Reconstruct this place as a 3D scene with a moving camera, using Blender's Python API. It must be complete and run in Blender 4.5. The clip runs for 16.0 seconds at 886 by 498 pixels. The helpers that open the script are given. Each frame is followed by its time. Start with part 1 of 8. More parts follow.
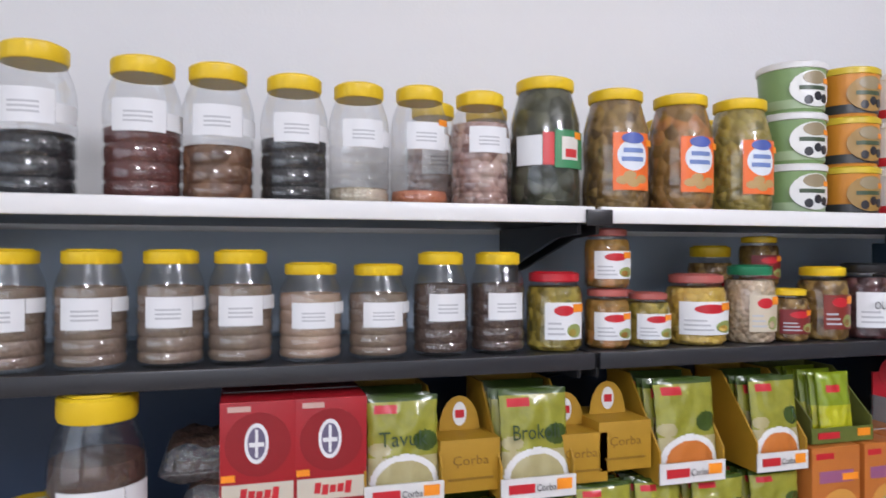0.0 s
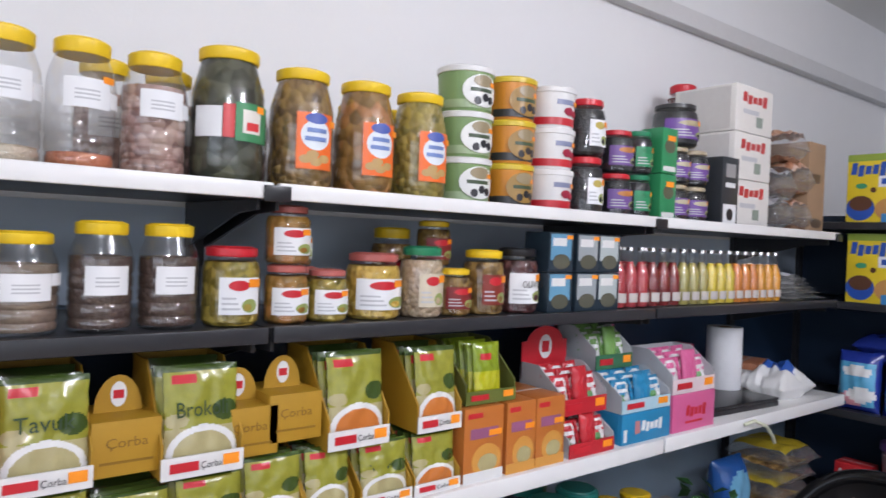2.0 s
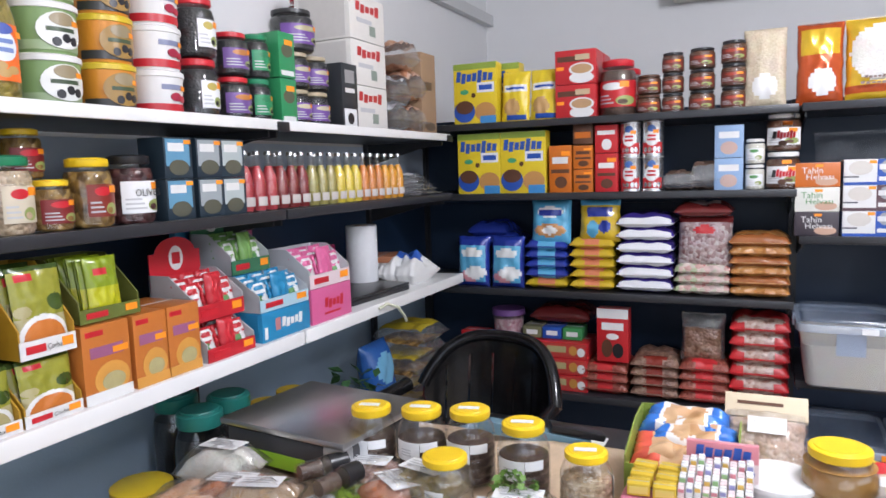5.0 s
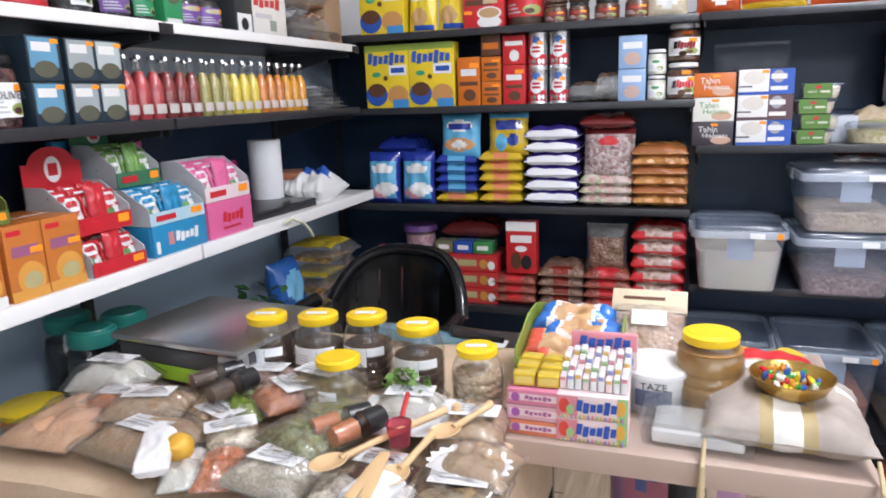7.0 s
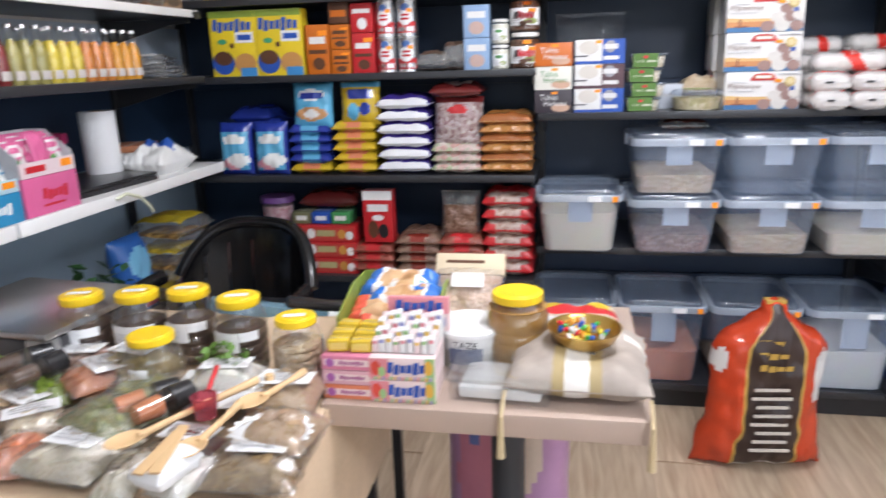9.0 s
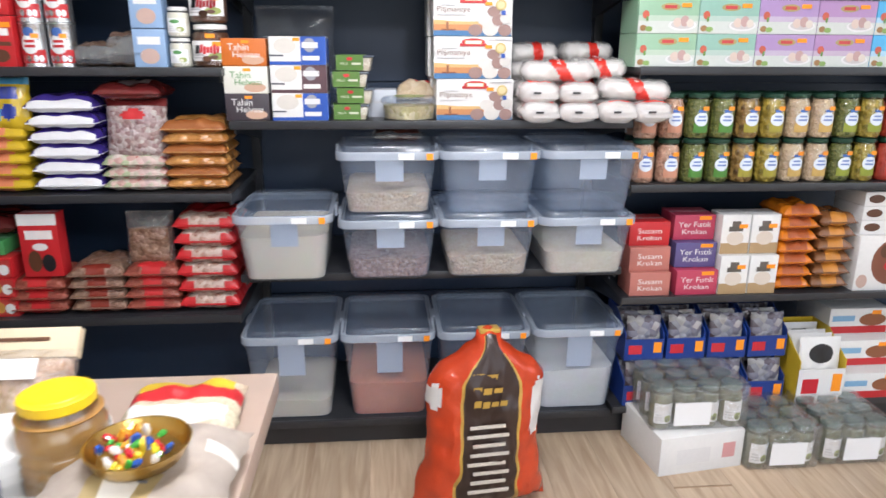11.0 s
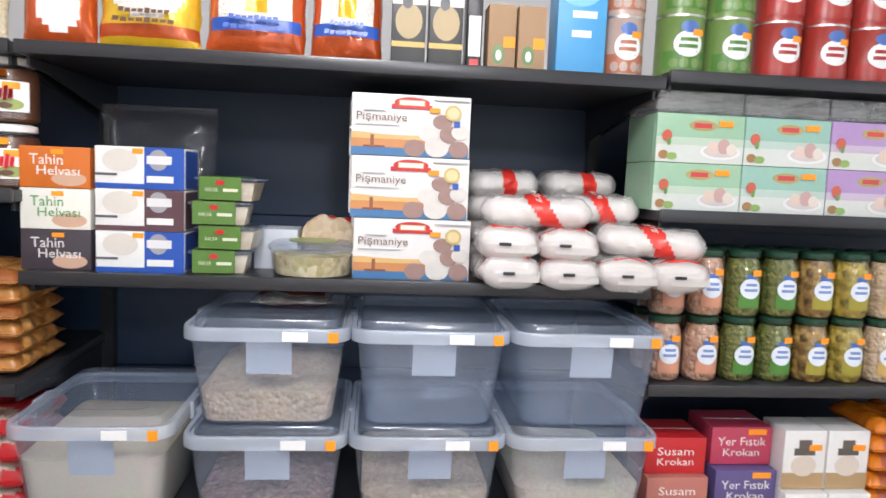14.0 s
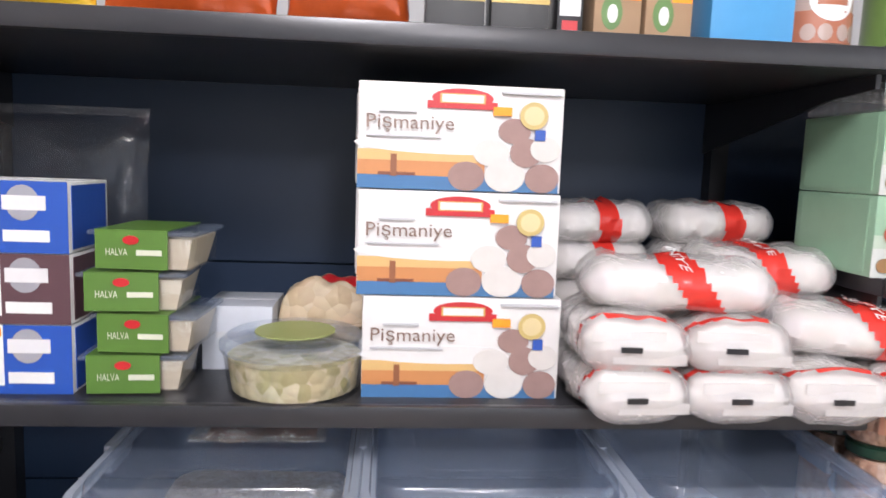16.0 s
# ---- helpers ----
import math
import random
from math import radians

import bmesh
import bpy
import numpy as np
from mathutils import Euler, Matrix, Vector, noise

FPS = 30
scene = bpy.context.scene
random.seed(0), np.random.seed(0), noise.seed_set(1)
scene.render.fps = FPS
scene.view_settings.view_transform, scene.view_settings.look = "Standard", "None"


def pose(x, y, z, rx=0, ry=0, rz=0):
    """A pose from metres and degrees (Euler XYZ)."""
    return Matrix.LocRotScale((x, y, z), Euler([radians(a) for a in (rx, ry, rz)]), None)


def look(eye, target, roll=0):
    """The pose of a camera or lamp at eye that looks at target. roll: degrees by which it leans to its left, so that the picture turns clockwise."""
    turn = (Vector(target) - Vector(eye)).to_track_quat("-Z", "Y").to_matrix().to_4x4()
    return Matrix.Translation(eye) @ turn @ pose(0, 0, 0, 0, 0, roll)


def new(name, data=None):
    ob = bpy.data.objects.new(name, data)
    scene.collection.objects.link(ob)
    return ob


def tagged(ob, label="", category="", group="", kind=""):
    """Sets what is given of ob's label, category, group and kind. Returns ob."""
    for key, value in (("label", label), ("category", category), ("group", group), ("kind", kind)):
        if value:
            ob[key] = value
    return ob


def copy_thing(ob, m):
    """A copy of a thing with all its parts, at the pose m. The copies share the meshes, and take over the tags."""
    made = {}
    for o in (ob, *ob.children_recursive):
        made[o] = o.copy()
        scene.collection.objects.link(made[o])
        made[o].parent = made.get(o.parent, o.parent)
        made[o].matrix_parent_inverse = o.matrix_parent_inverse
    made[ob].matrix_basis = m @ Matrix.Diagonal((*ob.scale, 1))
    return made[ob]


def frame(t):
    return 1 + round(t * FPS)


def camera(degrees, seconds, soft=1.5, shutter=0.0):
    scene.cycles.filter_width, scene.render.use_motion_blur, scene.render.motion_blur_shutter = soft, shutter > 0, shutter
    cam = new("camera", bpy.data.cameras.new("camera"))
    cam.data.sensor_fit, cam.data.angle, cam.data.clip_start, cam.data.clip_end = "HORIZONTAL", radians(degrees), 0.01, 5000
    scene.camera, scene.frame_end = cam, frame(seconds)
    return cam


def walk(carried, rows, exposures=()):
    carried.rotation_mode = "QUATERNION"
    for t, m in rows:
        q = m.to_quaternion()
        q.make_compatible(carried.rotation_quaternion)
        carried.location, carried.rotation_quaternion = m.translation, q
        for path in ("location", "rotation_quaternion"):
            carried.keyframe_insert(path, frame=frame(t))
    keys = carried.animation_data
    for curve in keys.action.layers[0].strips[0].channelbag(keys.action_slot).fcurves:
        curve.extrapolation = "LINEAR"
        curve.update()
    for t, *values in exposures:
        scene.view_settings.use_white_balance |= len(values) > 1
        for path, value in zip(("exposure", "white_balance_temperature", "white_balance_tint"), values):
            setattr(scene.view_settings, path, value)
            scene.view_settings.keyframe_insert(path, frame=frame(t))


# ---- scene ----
cam = camera(65.3, 16.0, soft=1.5, shutter=0.4)
PATH = [
    (0, -0.520, 1.042, 1.421, -16.13, 0.39, -0.15),
    (0.5, -0.498, 1.036, 1.418, -19.49, -1.55, -2.04),
    (1, -0.482, 1.019, 1.421, -25.72, -1.72, -2.93),
    (1.5, -0.467, 1.008, 1.416, -32.72, -1.59, -2.71),
    (2, -0.455, 0.992, 1.414, -38.21, -0.65, -2.25),
    (2.5, -0.445, 0.964, 1.415, -42.08, -0.43, -2.53),
    (3, -0.438, 0.942, 1.414, -48.23, -1.42, -2.44),
    (3.5, -0.425, 0.929, 1.400, -54.91, -2.37, -2.07),
    (4, -0.423, 0.919, 1.387, -59.04, -3.78, -0.98),
    (4.2, -0.414, 0.917, 1.379, -61.18, -4.04, -0.51),
    (6.3, -0.419, 0.846, 1.328, -68.04, -9.63, 2.61),
    (6.5, -0.407, 0.850, 1.323, -68.73, -10.64, 2.33),
    (7, -0.387, 0.831, 1.304, -70.59, -12.56, 1.99),
    (7.5, -0.362, 0.822, 1.287, -73.36, -16.06, 3.04),
    (8, -0.355, 0.838, 1.256, -73.01, -19.18, 4.05),
    (8.5, -0.375, 0.779, 1.270, -72.18, -17.51, 2.87),
    (9, -0.372, 0.686, 1.303, -79.40, -15.38, 1.83),
    (9.5, -0.352, 0.578, 1.312, -84.22, -14.59, 1.25),
    (10, -0.315, 0.482, 1.323, -87.25, -14.86, 0.68),
    (10.2, -0.262, 0.459, 1.323, -89.55, -15.33, 0.75),
    (12.3, 0.285, 0.212, 1.348, -100.17, -13.35, -1.39),
    (12.5, 0.314, 0.227, 1.356, -99.96, -11.15, -0.84),
    (13, 0.414, 0.229, 1.334, -97.95, -8.93, -1.46),
    (13.5, 0.566, 0.169, 1.316, -95.66, -5.82, -2.41),
    (14, 0.731, 0.144, 1.317, -95.94, -5.94, -2.40),
    (14.5, 0.945, 0.185, 1.337, -96.81, -5.96, -0.23),
    (15, 1.100, 0.160, 1.342, -93.95, -7.77, -0.60),
    (15.5, 1.218, 0.093, 1.350, -92.21, -6.35, -2.25),
    (16, 1.320, 0.155, 1.385, -94.72, -7.02, -2.08),
]
walk(cam, [(t, look((x, y, z), (x - math.sin(radians(yaw)) * math.cos(radians(pitch)), y + math.cos(radians(yaw)) * math.cos(radians(pitch)), z + math.sin(radians(pitch))), -roll)) for t, x, y, z, yaw, pitch, roll in PATH],
     [(0, -1.0, 6100, 19), (3.5, -0.75, 6100, 18), (7, -0.55, 6200, 16), (10, -0.50, 6350, 15), (12.5, -0.22, 6550, 14), (14, -0.50, 6550, 15), (16, -0.46, 6550, 19)])

# ---------------------------------------------------------------- light
world = bpy.data.worlds.new("sky")
scene.world = world
world.use_nodes = True
wn = world.node_tree
sky = wn.nodes.new("ShaderNodeTexSky")
sky.sky_type, sky.sun_disc = "NISHITA", False
sky.sun_elevation, sky.sun_rotation = radians(40), radians(200)
wn.links.new(sky.outputs[0], wn.nodes["Background"].inputs[0])
wn.nodes["Background"].inputs[1].default_value = 0.12


def area(name, m, w, h, power, colour):
    d = bpy.data.lights.new(name, "AREA")
    d.shape, d.size, d.size_y, d.energy, d.color = "RECTANGLE", w, h, power, colour
    put_ = new(name, d)
    put_.matrix_world = m
    return put_


# daylight that the two shop windows let in
area("window_light_south", look((-0.65, -3.38, 1.45), (-0.3, 2.0, 1.2)), 4.3, 1.8, 46, (0.82, 0.92, 1.0))
area("window_light_west", look((-3.58, -0.6, 1.4), (2.0, 0.4, 1.1)), 3.8, 1.9, 54, (0.82, 0.92, 1.0))
# unseen point lamps, added a little below the ceiling to brighten the upper walls
for lx, ly in ((-0.9, -0.3), (0.80, 0.30)):
    d = bpy.data.lights.new("ceiling_lamp", "POINT")
    d.energy, d.color, d.shadow_soft_size = 105, (0.96, 0.98, 1.0), 0.16
    new("ceiling_lamp", d).location = (lx, ly, 2.30)

# ---------------------------------------------------------------- materials
def nodes_of(name):
    m = bpy.data.materials.new(name)
    m.use_nodes = True
    t = m.node_tree
    t.nodes.clear()
    out = t.nodes.new("ShaderNodeOutputMaterial")
    return m, t, out


def pm(name, col, rough=0.5, metal=0.0, var=0.15, scale=25.0, bump=0.0, bscale=120.0, coat=0.0):
    """A plain surface: base colour that varies at two scales, with fine relief."""
    m, t, out = nodes_of(name)
    n, l = t.nodes, t.links
    b = n.new("ShaderNodeBsdfPrincipled")
    b.inputs["Roughness"].default_value = rough
    b.inputs["Metallic"].default_value = metal
    b.inputs["Coat Weight"].default_value = coat
    co = n.new("ShaderNodeTexCoord")
    big = n.new("ShaderNodeTexNoise")
    big.inputs["Scale"].default_value = scale * 0.2
    fine = n.new("ShaderNodeTexNoise")
    fine.inputs["Scale"].default_value = scale * 2.0
    fine.inputs["Detail"].default_value = 4
    add = n.new("ShaderNodeMath")
    add.operation = "ADD"
    half = n.new("ShaderNodeMath")
    half.operation = "MULTIPLY"
    half.inputs[1].default_value = 0.5
    mix = n.new("ShaderNodeMix")
    mix.data_type = "RGBA"
    lo = [c * (1 - var) for c in col] + [1]
    hi = [min(1, c * (1 + var)) for c in col] + [1]
    mix.inputs["A"].default_value, mix.inputs["B"].default_value = lo, hi
    l.new(co.outputs["Object"], big.inputs["Vector"])
    l.new(co.outputs["Object"], fine.inputs["Vector"])
    l.new(big.outputs["Fac"], add.inputs[0])
    l.new(fine.outputs["Fac"], add.inputs[1])
    l.new(add.outputs[0], half.inputs[0])
    l.new(half.outputs[0], mix.inputs["Factor"])
    l.new(mix.outputs["Result"], b.inputs["Base Color"])
    if bump:
        bp = n.new("ShaderNodeBump")
        bp.inputs["Strength"].default_value = bump
        bp.inputs["Distance"].default_value = 0.003
        nb = n.new("ShaderNodeTexNoise")
        nb.inputs["Scale"].default_value = bscale
        nb.inputs["Detail"].default_value = 3
        l.new(co.outputs["Object"], nb.inputs["Vector"])
        l.new(nb.outputs["Fac"], bp.inputs["Height"])
        l.new(bp.outputs["Normal"], b.inputs["Normal"])
    l.new(b.outputs[0], out.inputs[0])
    return m


def grains(name, a, b_, c, size=0.006, rough=0.6, bump=0.6):
    """Loose food seen through plastic: cells of three colours with relief."""
    m, t, out = nodes_of(name)
    n, l = t.nodes, t.links
    b = n.new("ShaderNodeBsdfPrincipled")
    b.inputs["Roughness"].default_value = rough
    co = n.new("ShaderNodeTexCoord")
    v = n.new("ShaderNodeTexVoronoi")
    v.inputs["Scale"].default_value = 1.0 / size
    v.inputs["Randomness"].default_value = 1.0
    ramp = n.new("ShaderNodeValToRGB")
    e = ramp.color_ramp.elements
    e[0].color, e[1].color = (*a, 1), (*c, 1)
    mid = e.new(0.5)
    mid.color = (*b_, 1)
    bw = n.new("ShaderNodeRGBToBW")
    dark = n.new("ShaderNodeMix")
    dark.data_type, dark.blend_type = "RGBA", "MULTIPLY"
    dark.inputs["Factor"].default_value = 0.2
    big = n.new("ShaderNodeTexNoise")
    big.inputs["Scale"].default_value = 18
    bp = n.new("ShaderNodeBump")
    bp.inputs["Strength"].default_value = bump
    bp.inputs["Distance"].default_value = size * 0.5
    bp.invert = True
    l.new(co.outputs["Object"], v.inputs["Vector"])
    l.new(co.outputs["Object"], big.inputs["Vector"])
    l.new(v.outputs["Color"], bw.inputs[0])
    l.new(bw.outputs[0], ramp.inputs["Fac"])
    l.new(ramp.outputs["Color"], dark.inputs["A"])
    l.new(big.outputs["Color"], dark.inputs["B"])
    l.new(dark.outputs["Result"], b.inputs["Base Color"])
    l.new(v.outputs["Distance"], bp.inputs["Height"])
    l.new(bp.outputs["Normal"], b.inputs["Normal"])
    l.new(b.outputs[0], out.inputs[0])
    return m


def clear(name, tint=(0.93, 0.95, 0.96), milk=0.0, milk_col=(0.8, 0.85, 0.9), rough=0.06, gloss=1.45, bump=0.0, bscale=40.0):
    """Thin clear plastic or glass: light passes straight, the gloss follows Fresnel, milk scatters."""
    m, t, out = nodes_of(name)
    n, l = t.nodes, t.links
    tr = n.new("ShaderNodeBsdfTransparent")
    tr.inputs[0].default_value = (*tint, 1)
    body = tr
    if milk:
        df = n.new("ShaderNodeBsdfDiffuse")
        df.inputs[0].default_value = (*milk_col, 1)
        mx = n.new("ShaderNodeMixShader")
        mx.inputs[0].default_value = milk
        l.new(tr.outputs[0], mx.inputs[1])
        l.new(df.outputs[0], mx.inputs[2])
        body = mx
    gl = n.new("ShaderNodeBsdfGlossy")
    gl.inputs["Roughness"].default_value = rough
    fr = n.new("ShaderNodeLayerWeight")
    fr.inputs["Blend"].default_value = 0.5
    pw = n.new("ShaderNodeMath")
    pw.operation = "POWER"
    pw.inputs[1].default_value = 3.5
    sc = n.new("ShaderNodeMath")
    sc.operation = "MULTIPLY_ADD"
    sc.inputs[1].default_value = 0.55
    sc.inputs[2].default_value = (gloss - 1) ** 2 / (gloss + 1) ** 2 * 1.4
    l.new(fr.outputs["Facing"], pw.inputs[0])
    l.new(pw.outputs[0], sc.inputs[0])
    if bump:
        co = n.new("ShaderNodeTexCoord")
        nb = n.new("ShaderNodeTexNoise")
        nb.inputs["Scale"].default_value = bscale
        nb.inputs["Detail"].default_value = 3
        bp = n.new("ShaderNodeBump")
        bp.inputs["Strength"].default_value = bump
        bp.inputs["Distance"].default_value = 0.01
        l.new(co.outputs["Object"], nb.inputs["Vector"])
        l.new(nb.outputs["Fac"], bp.inputs["Height"])
        l.new(bp.outputs["Normal"], gl.inputs["Normal"])
        l.new(bp.outputs["Normal"], fr.inputs["Normal"])
    top = n.new("ShaderNodeMixShader")
    l.new(sc.outputs[0], top.inputs[0])
    l.new(body.outputs[0], top.inputs[1])
    l.new(gl.outputs[0], top.inputs[2])
    l.new(top.outputs[0], out.inputs[0])
    return m


MATS = {}


def col(r, g, b, rough=0.35, **k):
    """Printed card, label or plastic of one colour, made once."""
    key = (round(r, 3), round(g, 3), round(b, 3), rough, tuple(sorted(k.items())))
    if key not in MATS:
        MATS[key] = pm("print_%d" % len(MATS), (r, g, b), rough, var=k.get("var", 0.10), scale=30, bump=k.get("bump", 0.05 if rough > 0.26 else 0.55), bscale=120 if rough > 0.26 else 38, coat=k.get("coat", 0.0 if rough > 0.26 else 0.4), metal=k.get("metal", 0.0))
    return MATS[key]


def wood_floor(name):
    m, t, out = nodes_of(name)
    n, l = t.nodes, t.links
    b = n.new("ShaderNodeBsdfPrincipled")
    b.inputs["Roughness"].default_value = 0.42
    co = n.new("ShaderNodeTexCoord")
    oi = n.new("ShaderNodeObjectInfo")
    mp = n.new("ShaderNodeMapping")
    mp.inputs["Scale"].default_value = (2.0, 22.0, 1.0)
    ad = n.new("ShaderNodeVectorMath")
    ad.operation = "ADD"
    sc = n.new("ShaderNodeVectorMath")
    sc.operation = "SCALE"
    sc.inputs[0].default_value = (7.0, 13.0, 0.0)
    ns = n.new("ShaderNodeTexNoise")
    ns.inputs["Scale"].default_value = 1.6
    ns.inputs["Detail"].default_value = 6
    ns.inputs["Distortion"].default_value = 0.8
    rp = n.new("ShaderNodeValToRGB")
    rp.color_ramp.elements[0].position, rp.color_ramp.elements[1].position = 0.25, 0.75
    rp.color_ramp.elements[0].color = (0.36, 0.25, 0.16, 1)
    rp.color_ramp.elements[1].color = (0.62, 0.50, 0.37, 1)
    hs = n.new("ShaderNodeHueSaturation")
    mr = n.new("ShaderNodeMapRange")
    mr.inputs["To Min"].default_value, mr.inputs["To Max"].default_value = 0.85, 1.12
    l.new(oi.outputs["Random"], sc.inputs["Scale"])
    l.new(co.outputs["Object"], ad.inputs[0])
    l.new(sc.outputs[0], ad.inputs[1])
    l.new(ad.outputs[0], mp.inputs["Vector"])
    l.new(mp.outputs[0], ns.inputs["Vector"])
    l.new(ns.outputs["Fac"], rp.inputs["Fac"])
    l.new(oi.outputs["Random"], mr.inputs["Value"])
    l.new(mr.outputs[0], hs.inputs["Value"])
    l.new(rp.outputs["Color"], hs.inputs["Color"])
    l.new(hs.outputs["Color"], b.inputs["Base Color"])
    l.new(b.outputs[0], out.inputs[0])
    return m


WALL = pm("white_wall_paint", (0.80, 0.80, 0.80), 0.7, var=0.03, scale=6, bump=0.12, bscale=160)
BLUE_WALL = pm("pale_blue_wall_paint", (0.42, 0.55, 0.68), 0.6, var=0.05, scale=8, bump=0.12, bscale=160)
CEIL = pm("ceiling_paint", (0.78, 0.78, 0.76), 0.8, var=0.03, scale=5, bump=0.1, bscale=200)
FLOOR = wood_floor("laminate_floor")
SHELF_W = pm("white_shelf_steel", (0.80, 0.80, 0.79), 0.32, var=0.04, scale=12, bump=0.03)
# real colour of the black shelves; also imitates shade on the white top boards
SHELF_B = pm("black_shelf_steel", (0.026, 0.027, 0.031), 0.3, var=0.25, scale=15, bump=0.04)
PANEL_B = pm("dark_blue_back_panel", (0.014, 0.033, 0.072), 0.45, var=0.2, scale=6, bump=0.03)
PANEL_G = pm("grey_back_panel", (0.64, 0.75, 0.88), 0.5, var=0.06, scale=6, bump=0.03)
YELLOW = pm("yellow_lid_plastic", (0.83, 0.56, 0.012), 0.38, var=0.06, scale=20, bump=0.08)
RED_LID = col(0.55, 0.02, 0.03, 0.3)
GREEN_LID = col(0.02, 0.22, 0.10, 0.3)
GREEN_DK = col(0.012, 0.05, 0.03, 0.35)
BLACK_P = col(0.018, 0.018, 0.020, 0.3)
WHITE_P = col(0.72, 0.72, 0.71, 0.45)
PAPER = pm("label_paper", (0.78, 0.79, 0.80), 0.55, var=0.05, scale=40)
GREY_P = col(0.50, 0.51, 0.53, 0.5)
ORANGE = pm("orange_price_sticker", (0.95, 0.30, 0.01), 0.5, var=0.06, scale=40)
PET = clear("clear_pet", (0.985, 0.99, 0.99), 0.012, (0.75, 0.78, 0.8), 0.05, 1.75, 0.12, 50)
GLASS = clear("jar_glass", (0.985, 0.99, 0.985), 0.0, rough=0.04, gloss=1.6)
FILM = clear("plastic_film", (0.985, 0.985, 0.985), 0.075, (0.88, 0.89, 0.90), 0.10, 1.95, 1.0, 60)
TUB = clear("frosted_polypropylene", (0.92, 0.95, 0.99), 0.15, (0.50, 0.64, 0.88), 0.20, 1.5)
TUBLID = clear("frosted_lid", (0.92, 0.95, 0.99), 0.11, (0.55, 0.68, 0.90), 0.16, 1.55)
RIM = clear("frosted_rim", (0.92, 0.95, 0.99), 0.42, (0.66, 0.74, 0.86), 0.22, 1.5)
STEEL = pm("brushed_steel", (0.55, 0.55, 0.55), 0.32, 1.0, 0.05, 40)
BRASS = pm("hammered_brass", (0.60, 0.40, 0.12), 0.28, 1.0, 0.12, 40, 0.5, 90)
BURLAP = pm("burlap", (0.66, 0.50, 0.34), 0.95, var=0.22, scale=60, bump=0.9, bscale=420)
TABLE_W = pm("oak_laminate", (0.44, 0.34, 0.28), 0.4, var=0.12, scale=9, bump=0.05)
CARD = pm("brown_cardboard", (0.34, 0.22, 0.13), 0.8, var=0.1, scale=20, bump=0.1)
WOOD = pm("pale_wood", (0.62, 0.42, 0.22), 0.55, var=0.15, scale=30, bump=0.1)


# ---------------------------------------------------------------- mesh helpers
def thing(name, label, category, group=""):
    return tagged(new(name), label, category, group)


def mesh_of(name, bm, mats, smooth=True):
    me = bpy.data.meshes.new(name)
    bmesh.ops.recalc_face_normals(bm, faces=bm.faces[:])
    bm.to_mesh(me)
    bm.free()
    for m in (mats if isinstance(mats, (list, tuple)) else [mats]):
        me.materials.append(m)
    if smooth:
        me.polygons.foreach_set("use_smooth", [True] * len(me.polygons))
        me.set_sharp_from_angle(angle=radians(38))
    return me


def part(name, bm, mats, parent, label="", smooth=True):
    ob = new(name, mesh_of(name, bm, mats, smooth))
    ob.parent = parent
    if label:
        ob["label"] = label
    return ob


def structure(name, bm, mats, label, smooth=False):
    ob = new(name, mesh_of(name, bm, mats, smooth))
    return tagged(ob, label, kind="structure", category=name.split("_")[0])


def box(bm, x0, x1, y0, y1, z0, z1, bevel=0.0, mat=0):
    vs = [bm.verts.new((x, y, z)) for z in (z0, z1) for y in (y0, y1) for x in (x0, x1)]
    idx = [(0, 2, 3, 1), (4, 5, 7, 6), (0, 1, 5, 4), (2, 6, 7, 3), (0, 4, 6, 2), (1, 3, 7, 5)]
    fs = [bm.faces.new([vs[i] for i in q]) for q in idx]
    for f in fs:
        f.material_index = mat
    if bevel:
        es = {e for f in fs for e in f.edges}
        r = bmesh.ops.bevel(bm, geom=list(es), offset=bevel, segments=2, affect="EDGES", profile=0.6)
        for f in r["faces"]:
            f.material_index = mat
    return bm


def boxed(*a, **k):
    return box(bmesh.new(), *a, **k)


def lathe(profile, seg=28, wob=0.0, sx=1.0, sy=1.0, ribs=0, rib=0.0):
    """A turned body from (radius, height) pairs."""
    bm = bmesh.new()
    rings = []
    for r, z in profile:
        if r <= 1e-6:
            rings.append([bm.verts.new((0, 0, z))])
            continue
        ring = []
        for i in range(seg):
            a = 2 * math.pi * i / seg
            q = r * (1 + (rib if ribs and i % 2 else 0))
            ring.append(bm.verts.new((q * sx * math.cos(a), q * sy * math.sin(a), z + wob * math.sin(3 * a + r * 90))))
        rings.append(ring)
    for a, b in zip(rings, rings[1:]):
        if len(a) == 1 and len(b) == 1:
            continue
        for i in range(seg):
            j = (i + 1) % seg
            if len(a) == 1:
                bm.faces.new((a[0], b[j], b[i]))
            elif len(b) == 1:
                bm.faces.new((a[i], a[j], b[0]))
            else:
                bm.faces.new((a[i], a[j], b[j], b[i]))
    return bm


def tube(points, r, seg=8):
    bm = bmesh.new()
    rings = []
    for k, p in enumerate(points):
        p = Vector(p)
        d = (Vector(points[min(k + 1, len(points) - 1)]) - Vector(points[max(k - 1, 0)])).normalized()
        q = d.to_track_quat("Z", "Y")
        rr = r[k] if isinstance(r, (list, tuple)) else r
        rings.append([bm.verts.new(p + q @ Vector((rr * math.cos(2 * math.pi * i / seg), rr * math.sin(2 * math.pi * i / seg), 0))) for i in range(seg)])
    for a, b in zip(rings, rings[1:]):
        for i in range(seg):
            j = (i + 1) % seg
            bm.faces.new((a[i], a[j], b[j], b[i]))
    bm.faces.new(rings[0][::-1])
    bm.faces.new(rings[-1])
    return bm


